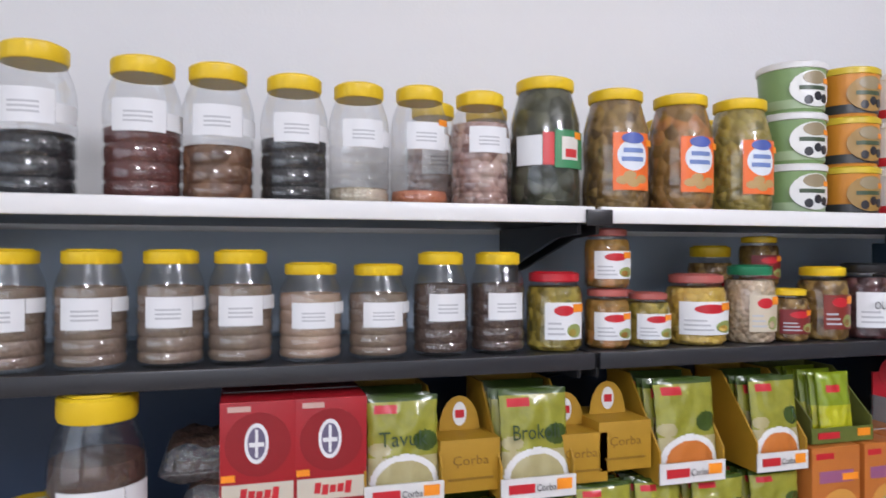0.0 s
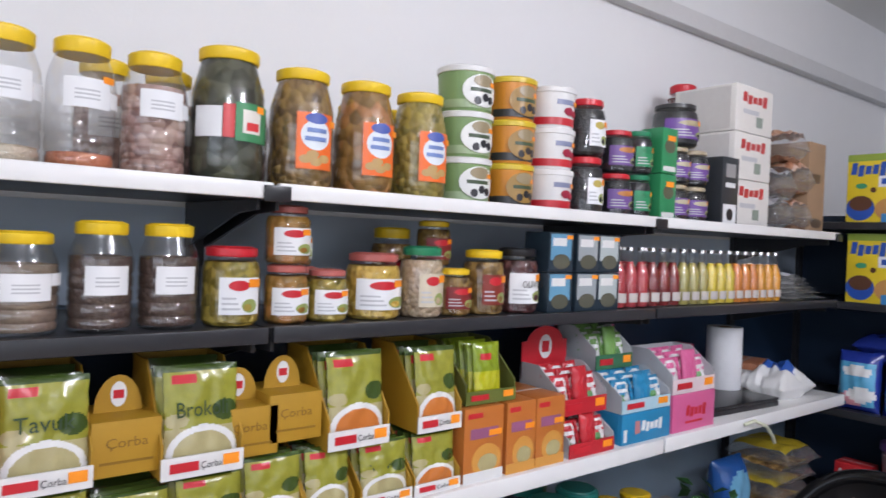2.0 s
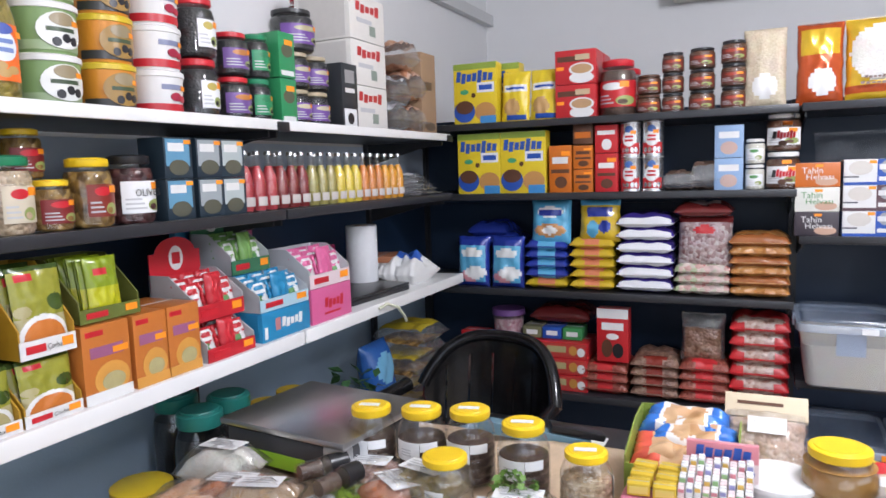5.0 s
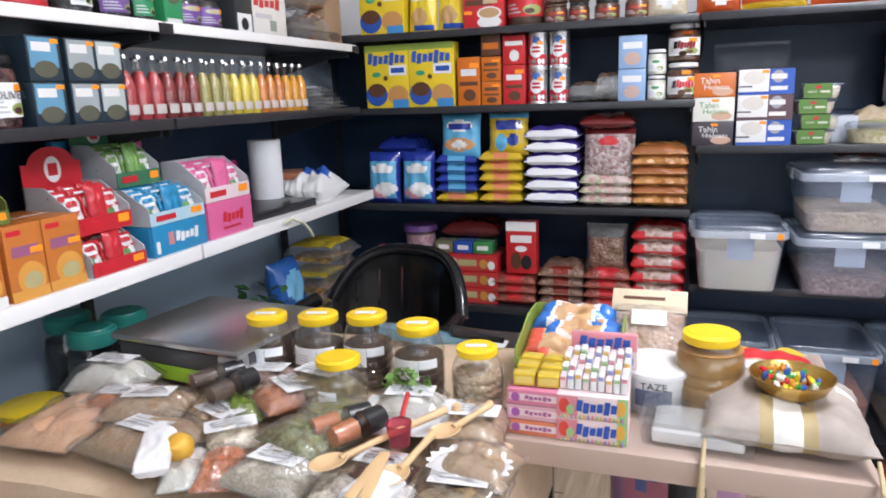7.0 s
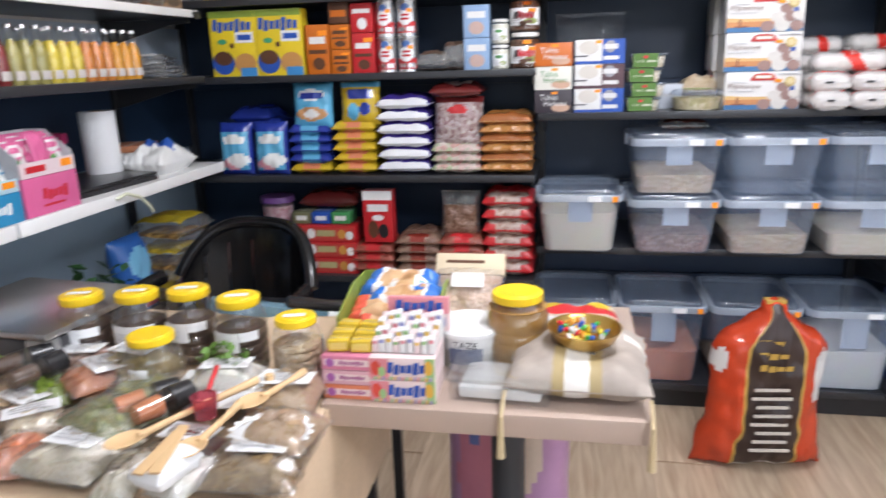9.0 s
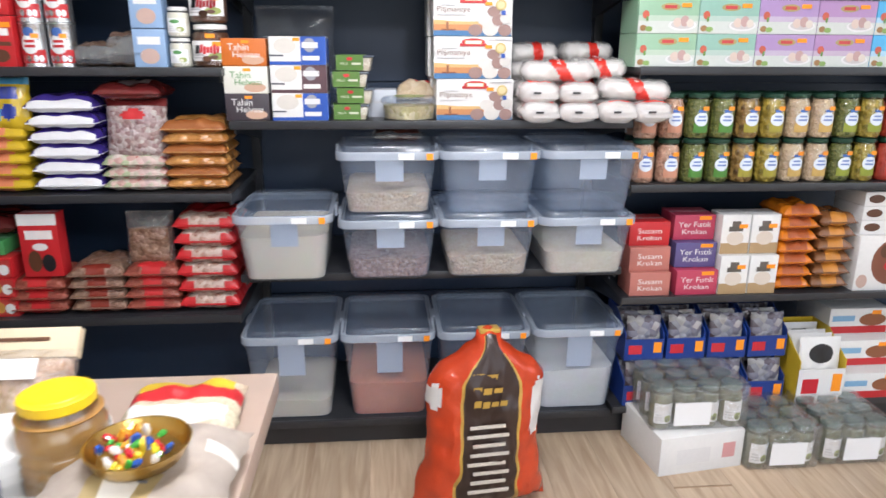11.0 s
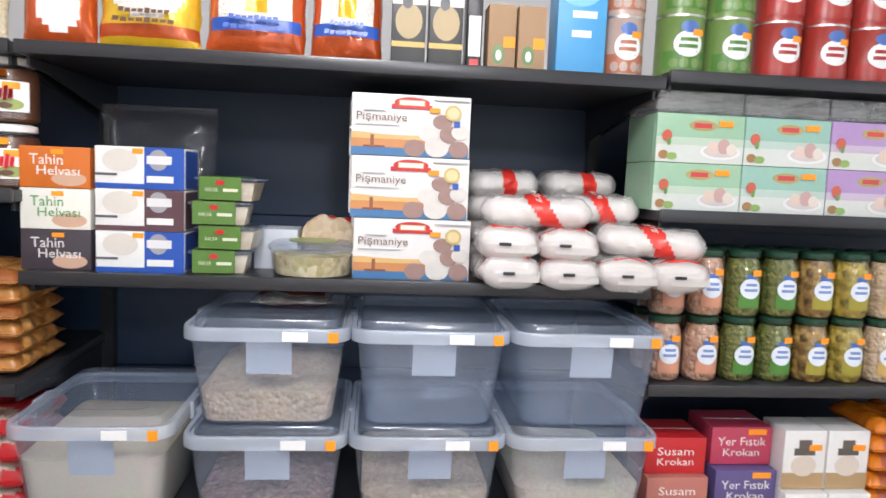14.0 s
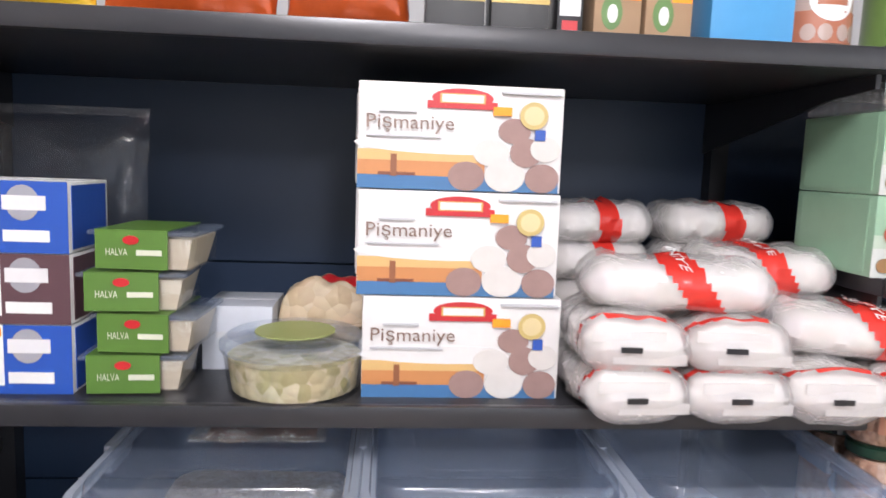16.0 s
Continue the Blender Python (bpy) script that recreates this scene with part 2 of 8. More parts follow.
def cushion(w, d, h, regions=(), nu=24, nv=22, puff=3.0, crease=0.006, seed=0.0, flat=0.0):
    """A filled pouch, upright: width x, thickness y, height z from 0. regions (u0, u1, v0, v1, slot, round) colour its front."""
    bm = bmesh.new()
    sides = []
    for s in (-1, 1):
        g = []
        for j in range(nv + 1):
            row = []
            for i in range(nu + 1):
                u, v = i / nu, j / nv
                e = (1 - abs(2 * u - 1) ** puff) * (1 - abs(2 * v - 1) ** (puff + 1))
                n = noise.noise(Vector((u * 5 + seed, v * 5 + 3 * s, seed * 1.7)))
                t = d / 2 * max(0, e) ** 0.6 + crease * n * (0.3 + e)
                pinch = 1 - 0.07 * math.sin(math.pi * u) * (abs(2 * v - 1) ** 6 > 0.8) - 0.04 * (1 - abs(2 * v - 1) ** 4)
                x = (u - 0.5) * w * (0.97 + 0.03 * abs(2 * v - 1) ** 2) + crease * 0.5 * noise.noise(Vector((v * 9, seed, 2)))
                y = s * max(t, 0.0012)
                if flat and s > 0:
                    y *= 1 - flat
                row.append(bm.verts.new((x, y, v * h)))
            g.append(row)
        sides.append(g)
    for s, g in enumerate(sides):
        for j in range(nv):
            for i in range(nu):
                q = (g[j][i], g[j][i + 1], g[j + 1][i + 1], g[j + 1][i])
                f = bm.faces.new(q if s == 0 else q[::-1])
                u, v = (i + 0.5) / nu, (j + 0.5) / nv
                for u0, u1, v0, v1, slot, rnd in regions:
                    if rnd:
                        cu, cv, ru, rv = (u0 + u1) / 2, (v0 + v1) / 2, (u1 - u0) / 2, (v1 - v0) / 2
                        if ((u - cu) / ru) ** 2 + ((v - cv) / rv) ** 2 <= 1:
                            f.material_index = slot
                    elif u0 <= u <= u1 and v0 <= v <= v1:
                        f.material_index = slot
    a, b = sides
    for j in range(nv):
        bm.faces.new((a[j][0], a[j + 1][0], b[j + 1][0], b[j][0]))
        bm.faces.new((a[j][nu], b[j][nu], b[j + 1][nu], a[j + 1][nu]))
    for i in range(nu):
        bm.faces.new((a[0][i], b[0][i], b[0][i + 1], a[0][i + 1]))
        bm.faces.new((a[nv][i], a[nv][i + 1], b[nv][i + 1], b[nv][i]))
    return bm


def turned(bm, m):
    bmesh.ops.transform(bm, matrix=m, verts=bm.verts[:])
    return bm


def disc(bm, cx, cz, rx, rz, y, seg=20, mat=0):
    vs = [bm.verts.new((cx + rx * math.cos(2 * math.pi * i / seg), y, cz + rz * math.sin(2 * math.pi * i / seg))) for i in range(seg)]
    f = bm.faces.new(vs)
    f.material_index = mat
    r = bmesh.ops.extrude_face_region(bm, geom=[f])
    for v in [g for g in r["geom"] if isinstance(g, bmesh.types.BMVert)]:
        v.co.y += 0.0008
    return bm


def wordmark(x0, x1, z0, z1, y, n=6):
    """A plain logo shape: a row of solid slanted blocks of uneven height on one bar."""
    bm = bmesh.new()
    w, h = (x1 - x0) / n, z1 - z0
    for i in range(n):
        zl, zh = z0 + h * (0.0 if i % 3 == 1 else 0.14), z1 - h * (0.0 if i % 4 == 0 else 0.26 - 0.07 * (i % 2))
        xa, xb, sk = x0 + w * (i + 0.05), x0 + w * (i + 0.86), 0.12 * h
        bm.faces.new([bm.verts.new((xx + sk * (zz - z0) / h, y, zz)) for xx, zz in ((xa, zl), (xb, zl), (xb, zh), (xa, zh))])
    return bm


def printing(parent, w, h, y, arts, z0=0.0, name="printed_panel"):
    """Printed fields on an upright front face at y: (kind, u0, u1, v0, v1, material[, text]), each a shade prouder than the last."""
    for k, a in enumerate(arts):
        kind, u0, u1, v0, v1, mt = a[:6]
        x0, x1, za, zb = (u0 - 0.5) * w, (u1 - 0.5) * w, z0 + v0 * h, z0 + v1 * h
        yy = y - 0.00022 * (k + 1)
        if kind == "w":
            part("logo_shape", wordmark(x0, x1, za, zb, yy, a[6] if len(a) > 6 else 6), mt, parent, smooth=False)
            continue
        if kind == "t":
            text_part(parent, a[6], (x0 + x1) / 2, (za + zb) / 2, x1 - x0, zb - za, yy - 0.0001, mt)
            continue
        bm = bmesh.new()
        if kind == "o":
            disc(bm, (x0 + x1) / 2, (za + zb) / 2, (x1 - x0) / 2, (zb - za) / 2, yy)
        else:
            box(bm, x0, x1, yy, yy + 0.0002 * (k + 1), za, zb)
        part("price_sticker" if mt is ORANGE else name, bm, mt, parent, smooth=False)


TEXTS = {}


def text_part(parent, s, x, z, w, h, y, mt):
    key = (s, mt.name)
    if key not in TEXTS:
        cu = bpy.data.curves.new("lettering", "FONT")
        cu.body, cu.align_x, cu.align_y, cu.resolution_u = s, "CENTER", "CENTER", 2
        cu.extrude = 0.0
        ob = bpy.data.objects.new("lettering", cu)
        scene.collection.objects.link(ob)
        me = bpy.data.meshes.new_from_object(ob.evaluated_get(bpy.context.evaluated_depsgraph_get()))
        bpy.data.objects.remove(ob)
        me.materials.clear()
        me.materials.append(mt)
        xs = [v.co.x for v in me.vertices]
        ys = [v.co.y for v in me.vertices]
        TEXTS[key] = (me, max(xs) - min(xs), max(ys) - min(ys))
    me, tw, th = TEXTS[key]
    ob = new("lettering", me)
    ob.parent = parent
    sc = min(w / tw, h / th)
    ob.matrix_local = Matrix.LocRotScale((x, y, z), Euler((radians(90), 0, 0)), (w / tw, min(h / th, 1.5 * w / tw), 1))
    return ob


def bent_label(r, z0, z1, a0, a1, seg=10, sx=1.0, sy=1.0, t=0.0008):
    """A paper label that wraps a round body from angle a0 to a1 (degrees; 0 faces the front)."""
    bm = bmesh.new()
    rows = []
    for rr in (r, r + t):
        cols_ = []
        for i in range(seg + 1):
            a = radians(a0 + (a1 - a0) * i / seg - 90)
            cols_.append([bm.verts.new((rr * sx * math.cos(a), rr * sy * math.sin(a), z)) for z in (z0, z1)])
        rows.append(cols_)
    for i in range(seg):
        bm.faces.new((rows[1][i][0], rows[1][i + 1][0], rows[1][i + 1][1], rows[1][i][1]))
        bm.faces.new((rows[0][i][0], rows[0][i][1], rows[0][i + 1][1], rows[0][i + 1][0]))
        for k in (0, 1):
            bm.faces.new((rows[0][i][k], rows[0][i + 1][k], rows[1][i + 1][k], rows[1][i][k]))
    for i in (0, seg):
        bm.faces.new((rows[0][i][0], rows[1][i][0], rows[1][i][1], rows[0][i][1]))
    return bm


def bent_oval(r, zc, hz, ac, ha, seg=20, rows=3, t=0.0008):
    """An oval print that follows a round body: centre height zc, half height hz, centre angle ac, half angle ha."""
    bm = bmesh.new()
    def at(k, f, rr):
        b = 2 * math.pi * k / seg
        a = radians(ac + ha * f * math.cos(b) - 90)
        return bm.verts.new((rr * math.cos(a), rr * math.sin(a), zc + hz * f * math.sin(b)))
    c = at(0, 0, r + t)
    rings = [[at(k, (q + 1) / rows, r + t) for k in range(seg)] for q in range(rows)] + [[at(k, 1, r - 0.001) for k in range(seg)]]
    for k in range(seg):
        n = (k + 1) % seg
        bm.faces.new((c, rings[0][k], rings[0][n]))
        for p, q in zip(rings, rings[1:]):
            bm.faces.new((p[k], q[k], q[n], p[n]))
    return bm


# ---------------------------------------------------------------- places on the shelves
def on_a(x, z, y=None, rz=0.0):
    """A pose on the long shelves: its front looks down the room."""
    return pose(x, AF + 0.03 if y is None else y, z, 0, 0, rz)


def on_b(y, z, x=None, rz=0.0):
    """A pose on the back shelves."""
    return pose(BF + 0.03 if x is None else x, y, z, 0, 0, -90 + rz)


def put(ob, m):
    ob.matrix_basis = m
    return ob


def spread(proto, poses):
    """The first pose takes the thing itself, the others copies."""
    put(proto, poses[0])
    for m in poses[1:]:
        copy_thing(proto, m)

# ---------------------------------------------------------------- kinds of things
MADE = {}


def once(kind):
    """Builds a thing of given sizes once; later calls place copies."""
    def wrap(fn):
        def call(m, *a, **k):
            key = (kind, repr([x.name if hasattr(x, "name") else x for x in a]), repr(sorted((q, v.name if hasattr(v, "name") else v) for q, v in k.items())))
            if key in MADE:
                return copy_thing(MADE[key], m)
            ob = fn(*a, **k)
            MADE[key] = ob
            return put(ob, m)
        return call
    return wrap


def lid_mesh(r, h, knurl=True):
    return lathe([(0, h), (r * 0.80, h), (r * 0.84, h * 0.90), (r * 0.93, h * 0.90), (r, h * 0.80), (r, h * 0.12), (r * 0.96, 0), (0, 0)], 40, ribs=1 if knurl else 0, rib=0.018)


@once("pet_jar")
def pet_jar(r, h, fill, level, look_="a clear jar", lid=YELLOW, label_a=(-38, 40), second=True, tag=False, sticker=False, label_z=(0.34, 0.60)):
    ob = thing("storage_jar", look_, "jar", "plastic jars with screw lids")
    lh = h * 0.125
    b = h - lh
    body = [(0, 0.002), (r * 0.86, 0), (r * 0.96, h * 0.02), (r, h * 0.06)]
    for k in range(4):
        z = h * (0.10 + 0.13 * k)
        body += [(r, z), (r * 0.955, z + h * 0.028), (r, z + h * 0.05)]
    body += [(r, h * 0.62), (r * 0.985, h * 0.68), (r * 0.90, h * 0.77), (r * 0.74, b), (r * 0.74, b + lh * 0.3)]
    part("body", lathe(body, 36), PET, ob, "clear ribbed plastic")
    if level > 0:
        top = h * level
        pr = [(0, 0.006)] + [(q * 0.95, max(0.006, z)) for q, z in body[1:] if z < top] + [(r * 0.93, top), (r * 0.5, top + h * 0.012), (0, top + h * 0.02)]
        part("filling", lathe(pr, 28), fill, ob)
    lid_ob = part("lid", turned(lid_mesh(r * 0.80, lh), Matrix.Translation((0, 0, b))), lid, ob, "ribbed screw lid")
    z0, z1 = h * label_z[0], h * label_z[1]
    lab = part("label", bent_label(r * 1.012, z0, z1, *label_a), PAPER, ob, "white paper label")
    for k in range(3):
        part("print_line", bent_label(r * 1.018, z0 + (z1 - z0) * (0.28 + 0.14 * k), z0 + (z1 - z0) * (0.34 + 0.14 * k), label_a[0] + 18, label_a[1] - 20), GREY_P, lab)
    if second:
        part("label", bent_label(r * 1.012, h * 0.48, h * 0.60, label_a[1] + 1, label_a[1] + 42), PAPER, ob, "small white label")
    if sticker:
        part("price_sticker", bent_label(r * 1.02, h * 0.66, h * 0.71, 25, 50), ORANGE, ob)
    if tag:
        bm = turned(boxed(-r * 0.42, r * 0.42, -r * 0.15, r * 0.15, 0, 0.001), Matrix.Translation((0, -r * 0.1, h + 0.0006)) @ Matrix.Rotation(0.25, 4, "Z"))
        part("paper_tag", bm, PAPER, ob)
    return ob


@once("food_jar")
def food_jar(r, h, fill, lid, label=None, look_="glass jar of preserved food", paper=None, square=False, sticker=True, wide=50):
    ob = thing("preserve_jar", look_, "jar", "jars of preserves")
    lh = h * 0.13
    b = h - lh
    body = [(0, 0.001), (r * 0.88, 0), (r, h * 0.05), (r, h * 0.70), (r * 0.93, h * 0.79), (r * 0.80, b - 0.004), (r * 0.80, b)]
    part("filling", lathe([(0, 0.004)] + [(q * 0.95, z + 0.002) for q, z in body[1:5]] + [(0, h * 0.80)], 24), fill, ob)
    part("body", lathe(body, 28), GLASS, ob, "clear glass")
    part("lid", turned(lid_mesh(r * 0.86, lh), Matrix.Translation((0, 0, b))), lid, ob)
    if paper is not None:
        lab = part("label", bent_label(r * 1.01, h * 0.16, h * 0.62, -wide, wide), paper, ob)
        part("label_print", bent_oval(r * 1.022, h * 0.52, h * 0.065, -wide * 0.1, wide * 0.48), label or RED_LID, lab)
        part("label_print", bent_oval(r * 1.022, h * 0.27, h * 0.085, wide * 0.42, wide * 0.40), col(0.28, 0.34, 0.10), lab)
        part("label_print", bent_oval(r * 1.03, h * 0.25, h * 0.045, wide * 0.30, wide * 0.20), fill, lab)
        for q in range(3):
            part("print_line", bent_label(r * 1.024, h * (0.22 + 0.065 * q), h * (0.245 + 0.065 * q), -wide * 0.85, -wide * (0.05 + 0.1 * q)), GREY_P, lab)
    if sticker:
        part("price_sticker", bent_label(r * 1.035, h * 0.50, h * 0.60, 14, 44), ORANGE, ob)
    return ob


@once("veg_jar")
def veg_jar(r, h, fill, band, look_):
    ob = thing("vegetable_jar", look_, "jar", "jars of preserved vegetables")
    b = h * 0.89
    body = [(0, 0.001), (r * 0.84, 0), (r * 0.97, h * 0.04), (r, h * 0.12), (r, h * 0.58), (r * 0.97, h * 0.68), (r * 0.86, h * 0.79), (r * 0.78, h * 0.85), (r * 0.78, b)]
    part("filling", lathe([(0, 0.004)] + [(q * 0.95, z + 0.002) for q, z in body[1:-1]] + [(0, h * 0.85)], 24), fill, ob)
    part("body", lathe(body, 28), GLASS, ob, "clear glass")
    part("lid", turned(lid_mesh(r * 0.83, h * 0.11), Matrix.Translation((0, 0, b))), GREEN_DK, ob)
    part("label", bent_label(r * 1.012, h * 0.14, h * 0.34, -34, 34), band, ob, "printed picture label")
    shield = part("label_shield", bent_oval(r * 1.02, h * 0.43, h * 0.15, 0, 32), col(0.66, 0.72, 0.80), ob)
    part("label_shield", bent_label(r * 1.02, h * 0.58, h * 0.64, -16, 16), col(0.05, 0.14, 0.45), ob)
    for k in range(2):
        part("print_line", bent_label(r * 1.03, h * (0.39 + 0.08 * k), h * (0.43 + 0.08 * k), -20 + 4 * k, 20 - 3 * k), col(0.16, 0.24, 0.50), shield)
    part("price_sticker", bent_label(r * 1.03, h * 0.62, h * 0.71, 2, 34), ORANGE, ob)
    return ob


@once("pickle_jar")
def pickle_jar(r, h, fill, kind=0):
    ob = thing("pickle_jar", "large jar of pickled vegetables with yellow lid and orange label" if kind else "large jar of vine leaves with yellow lid", "jar", "large pickle jars")
    lh = h * 0.10
    b = h - lh
    body = [(0, 0.001), (r * 0.88, 0), (r * 0.98, h * 0.05), (r, h * 0.20), (r * 0.95, h * 0.34), (r, h * 0.48), (r * 0.97, h * 0.66), (r * 0.86, h * 0.78), (r * 0.74, b)]
    part("filling", lathe([(0, 0.004)] + [(q * 0.96, z + 0.002) for q, z in body[1:]] + [(0, b)], 28), fill, ob)
    part("body", lathe(body, 32), PET, ob, "clear plastic")
    part("lid", turned(lid_mesh(r * 0.80, lh), Matrix.Translation((0, 0, b))), YELLOW, ob)
    if kind:
        o = col(0.85, 0.16, 0.02)
        part("label", bent_label(r * 1.015, h * 0.16, h * 0.62, -34, 34), o, ob, "orange label")
        part("label_shield", bent_oval(r * 1.02, h * 0.44, h * 0.125, 0, 27), col(0.74, 0.79, 0.84), ob)
        part("label_shield", bent_oval(r * 1.035, h * 0.575, h * 0.045, 0, 20), col(0.08, 0.12, 0.40), ob)
        for k in range(2):
            part("label_print", bent_label(r * 1.04, h * (0.39 + 0.07 * k), h * (0.425 + 0.07 * k), -20 + 3 * k, 18), col(0.16, 0.24, 0.50), ob)
        for a_, z_ in ((-18, 0.24), (0, 0.22), (16, 0.25), (-6, 0.28)):
            part("label_print", bent_oval(r * 1.028, h * z_, h * 0.035, a_, 11, 12, 2), col(0.50, 0.32, 0.12), ob)
    else:
        part("label", bent_label(r * 1.015, h * 0.32, h * 0.54, -72, -28), PAPER, ob)
        part("label", bent_label(r * 1.015, h * 0.32, h * 0.56, -27, -10), col(0.6, 0.05, 0.05), ob)
        part("label", bent_label(r * 1.015, h * 0.30, h * 0.58, -9, 60), col(0.05, 0.25, 0.10), ob)
        part("label_print", bent_label(r * 1.03, h * 0.36, h * 0.53, 2, 34), col(0.75, 0.72, 0.65), ob)
        part("label_print", bent_label(r * 1.04, h * 0.38, h * 0.44, 8, 30), col(0.65, 0.04, 0.04), ob)
    part("price_sticker", bent_label(r * 1.045, h * 0.52, h * 0.57, 26, 42), ORANGE, ob)
    return ob


@once("pail")
def pail(r, h, body, lid, band, spot, look_="plastic tub of olives"):
    ob = thing("olive_tub", look_, "tub", "stacked plastic tubs")
    part("body", lathe([(0, 0), (r * 0.86, 0), (r * 0.88, 0.004), (r * 0.96, h * 0.86), (0, h * 0.86)], 36), body, ob)
    part("lid", lathe([(0, h), (r * 0.94, h), (r, h * 0.97), (r, h * 0.86), (r * 0.95, h * 0.85), (0, h * 0.85)], 36), lid, ob)
    part("label_band", bent_label(r * 0.905, h * 0.06, h * 0.24, -88, 88, 16), band, ob)
    if body is WHITE_P:
        part("label_print", bent_label(r * 0.945, h * 0.56, h * 0.68, -30, 26, 10), col(0.22, 0.24, 0.36), ob)
        part("label_print", bent_oval(r * 0.94, h * 0.40, h * 0.10, 4, 15), col(0.34, 0.02, 0.05), ob)
        part("label_print", bent_oval(r * 0.945, h * 0.36, h * 0.08, 24, 12), col(0.40, 0.02, 0.04), ob)
    else:
        part("label_print", bent_oval(r * 0.955, h * 0.45, h * 0.36, 0, 46), spot, ob)
        part("label_print", bent_oval(r * 0.965, h * 0.66, h * 0.13, 0, 24), col(0.30, 0.24, 0.14), ob)
        part("label_print", bent_label(r * 0.97, h * 0.42, h * 0.50, -30, 22, 10), col(0.05, 0.08, 0.04), ob)
        for a_, z_ in ((4, 0.30), (20, 0.26), (-14, 0.22)):
            part("label_print", bent_oval(r * 0.968, h * z_, h * 0.09, a_, 8, 12, 2), col(0.02, 0.02, 0.025), ob)
    part("price_sticker", bent_label(r * 0.972, h * 0.56, h * 0.66, 18, 36, 6), ORANGE, ob)
    return ob


@once("can")
def can(r, h, body, band, look_="tin can"):
    ob = thing("food_can", look_, "can", "stacked cans")
    part("body", lathe([(0, 0.002), (r * 0.96, 0.002), (r, 0), (r, 0.004), (r * 0.985, 0.006), (r * 0.985, h - 0.006), (r, h - 0.004), (r, h), (r * 0.95, h - 0.003), (0, h - 0.003)], 28), [body], ob)
    part("label_band", bent_label(r * 0.995, h * 0.10, h * 0.40, -60, 60, 12), band, ob)
    part("label_print", bent_oval(r * 1.0, h * 0.52, h * 0.22, 0, 36), col(0.72, 0.74, 0.74), ob)
    part("label_print", bent_oval(r * 1.0, h * 0.80, h * 0.10, 0, 22), col(0.06, 0.14, 0.40), ob)
    for q in range(2):
        part("label_print", bent_label(r * 1.012, h * (0.45 + 0.11 * q), h * (0.51 + 0.11 * q), -24 + 3 * q, 22, 8), band, ob)
    for a_ in (-34, -10, 18, 40):
        part("label_print", bent_oval(r * 1.006, h * 0.20, h * 0.08, a_, 11, 10, 2), body, ob)
    part("price_sticker", bent_label(r * 1.01, h * 0.66, h * 0.76, 8, 38, 6), ORANGE, ob)
    part("rim", lathe([(r * 0.97, h - 0.003), (r * 1.01, h - 0.003), (r * 1.01, h + 0.001), (r * 0.97, h + 0.001)], 28), STEEL, ob)
    return ob


@once("bottle")
def bottle(r, h, liquid, look_="small glass bottle of fruit drink"):
    ob = thing("drink_bottle", look_, "bottle", "row of fruit drink bottles")
    body = [(0, 0.001), (r * 0.9, 0), (r, h * 0.03), (r, h * 0.50), (r * 0.85, h * 0.60), (r * 0.42, h * 0.74), (r * 0.36, h * 0.94)]
    part("drink", lathe([(0, 0.004)] + [(q * 0.90, z + 0.003) for q, z in body[1:-1]] + [(0, h * 0.76)], 16), liquid, ob)
    part("glass", lathe(body, 20), GLASS, ob)
    part("cap", lathe([(0, h), (r * 0.42, h), (r * 0.48, h * 0.94), (0, h * 0.94)], 16), STEEL, ob)
    part("label", bent_label(r * 1.02, h * 0.10, h * 0.25, -48, 48), col(0.52, 0.48, 0.45), ob)
    part("neck_label", bent_label(r * 0.50, h * 0.66, h * 0.71, -60, 60), col(0.40, 0.30, 0.24), ob)
    return ob


def carton(m, w, d, h, base, arts, look_, name="carton", group="", category="box", side=None):
    """A printed card box: its front is at y = 0."""
    ob = thing(name, look_, category, group)
    bm = boxed(-w / 2, w / 2, 0, d, 0, h, 0.002)
    part("box", bm, base, ob)
    if side is not None:
        part("side_print", boxed(w / 2, w / 2 + 0.0008, d * 0.08, d * 0.92, h * 0.05, h * 0.95), side, ob, smooth=False)
        part("side_print", boxed(-w / 2 - 0.0008, -w / 2, d * 0.08, d * 0.92, h * 0.05, h * 0.95), side, ob, smooth=False)
    bm = bmesh.new()
    box(bm, -w * 0.48, w * 0.48, d * 0.47, d * 0.50, h, h + 0.0006)
    part("flap_seam", bm, GREY_P, ob, smooth=False)
    printing(ob, w, h, 0.0, arts)
    return put(ob, m)


def pouch(m, w, d, h, mats, regions, look_, name="pouch", group="", seed=0.0, category="bag", lean=8.0, film=False):
    """An upright filled bag of film that leans back a little."""
    ob = thing(name, look_, category, group)
    b = part("bag", turned(cushion(w, d, h, regions, seed=seed), Matrix.Translation((0, d * 0.6, 0)) @ Matrix.Rotation(radians(-lean), 4, "X")), mats, ob)
    for v in (0.0, 0.965):
        part("seal", turned(boxed(-w * 0.48, w * 0.48, -0.0016, 0.0016, h * v, h * (v + 0.035)), Matrix.Translation((0, d * 0.6, 0)) @ Matrix.Rotation(radians(-lean), 4, "X")), mats[0], ob, smooth=False)
    return put(ob, m)


def flat_bag(m, w, d, t, mats, regions, look_, name="bag", group="", seed=0.0, category="bag", crease=0.006):
    """A bag that lies flat: w across, d deep, t thick."""
    ob = thing(name, look_, category, group)
    bm = turned(cushion(w, t * 1.12, d, regions, seed=seed, crease=crease * 1.5, flat=0.35, puff=5.5), Matrix.Translation((0, 0, t * 0.42)) @ Matrix.Rotation(radians(-90), 4, "X"))
    part("bag", bm, mats, ob)
    part("seal", boxed(-w * 0.49, w * 0.49, -0.008, 0.004, t * 0.38, t * 0.38 + 0.002), mats[0], ob, smooth=False)
    return put(ob, m)


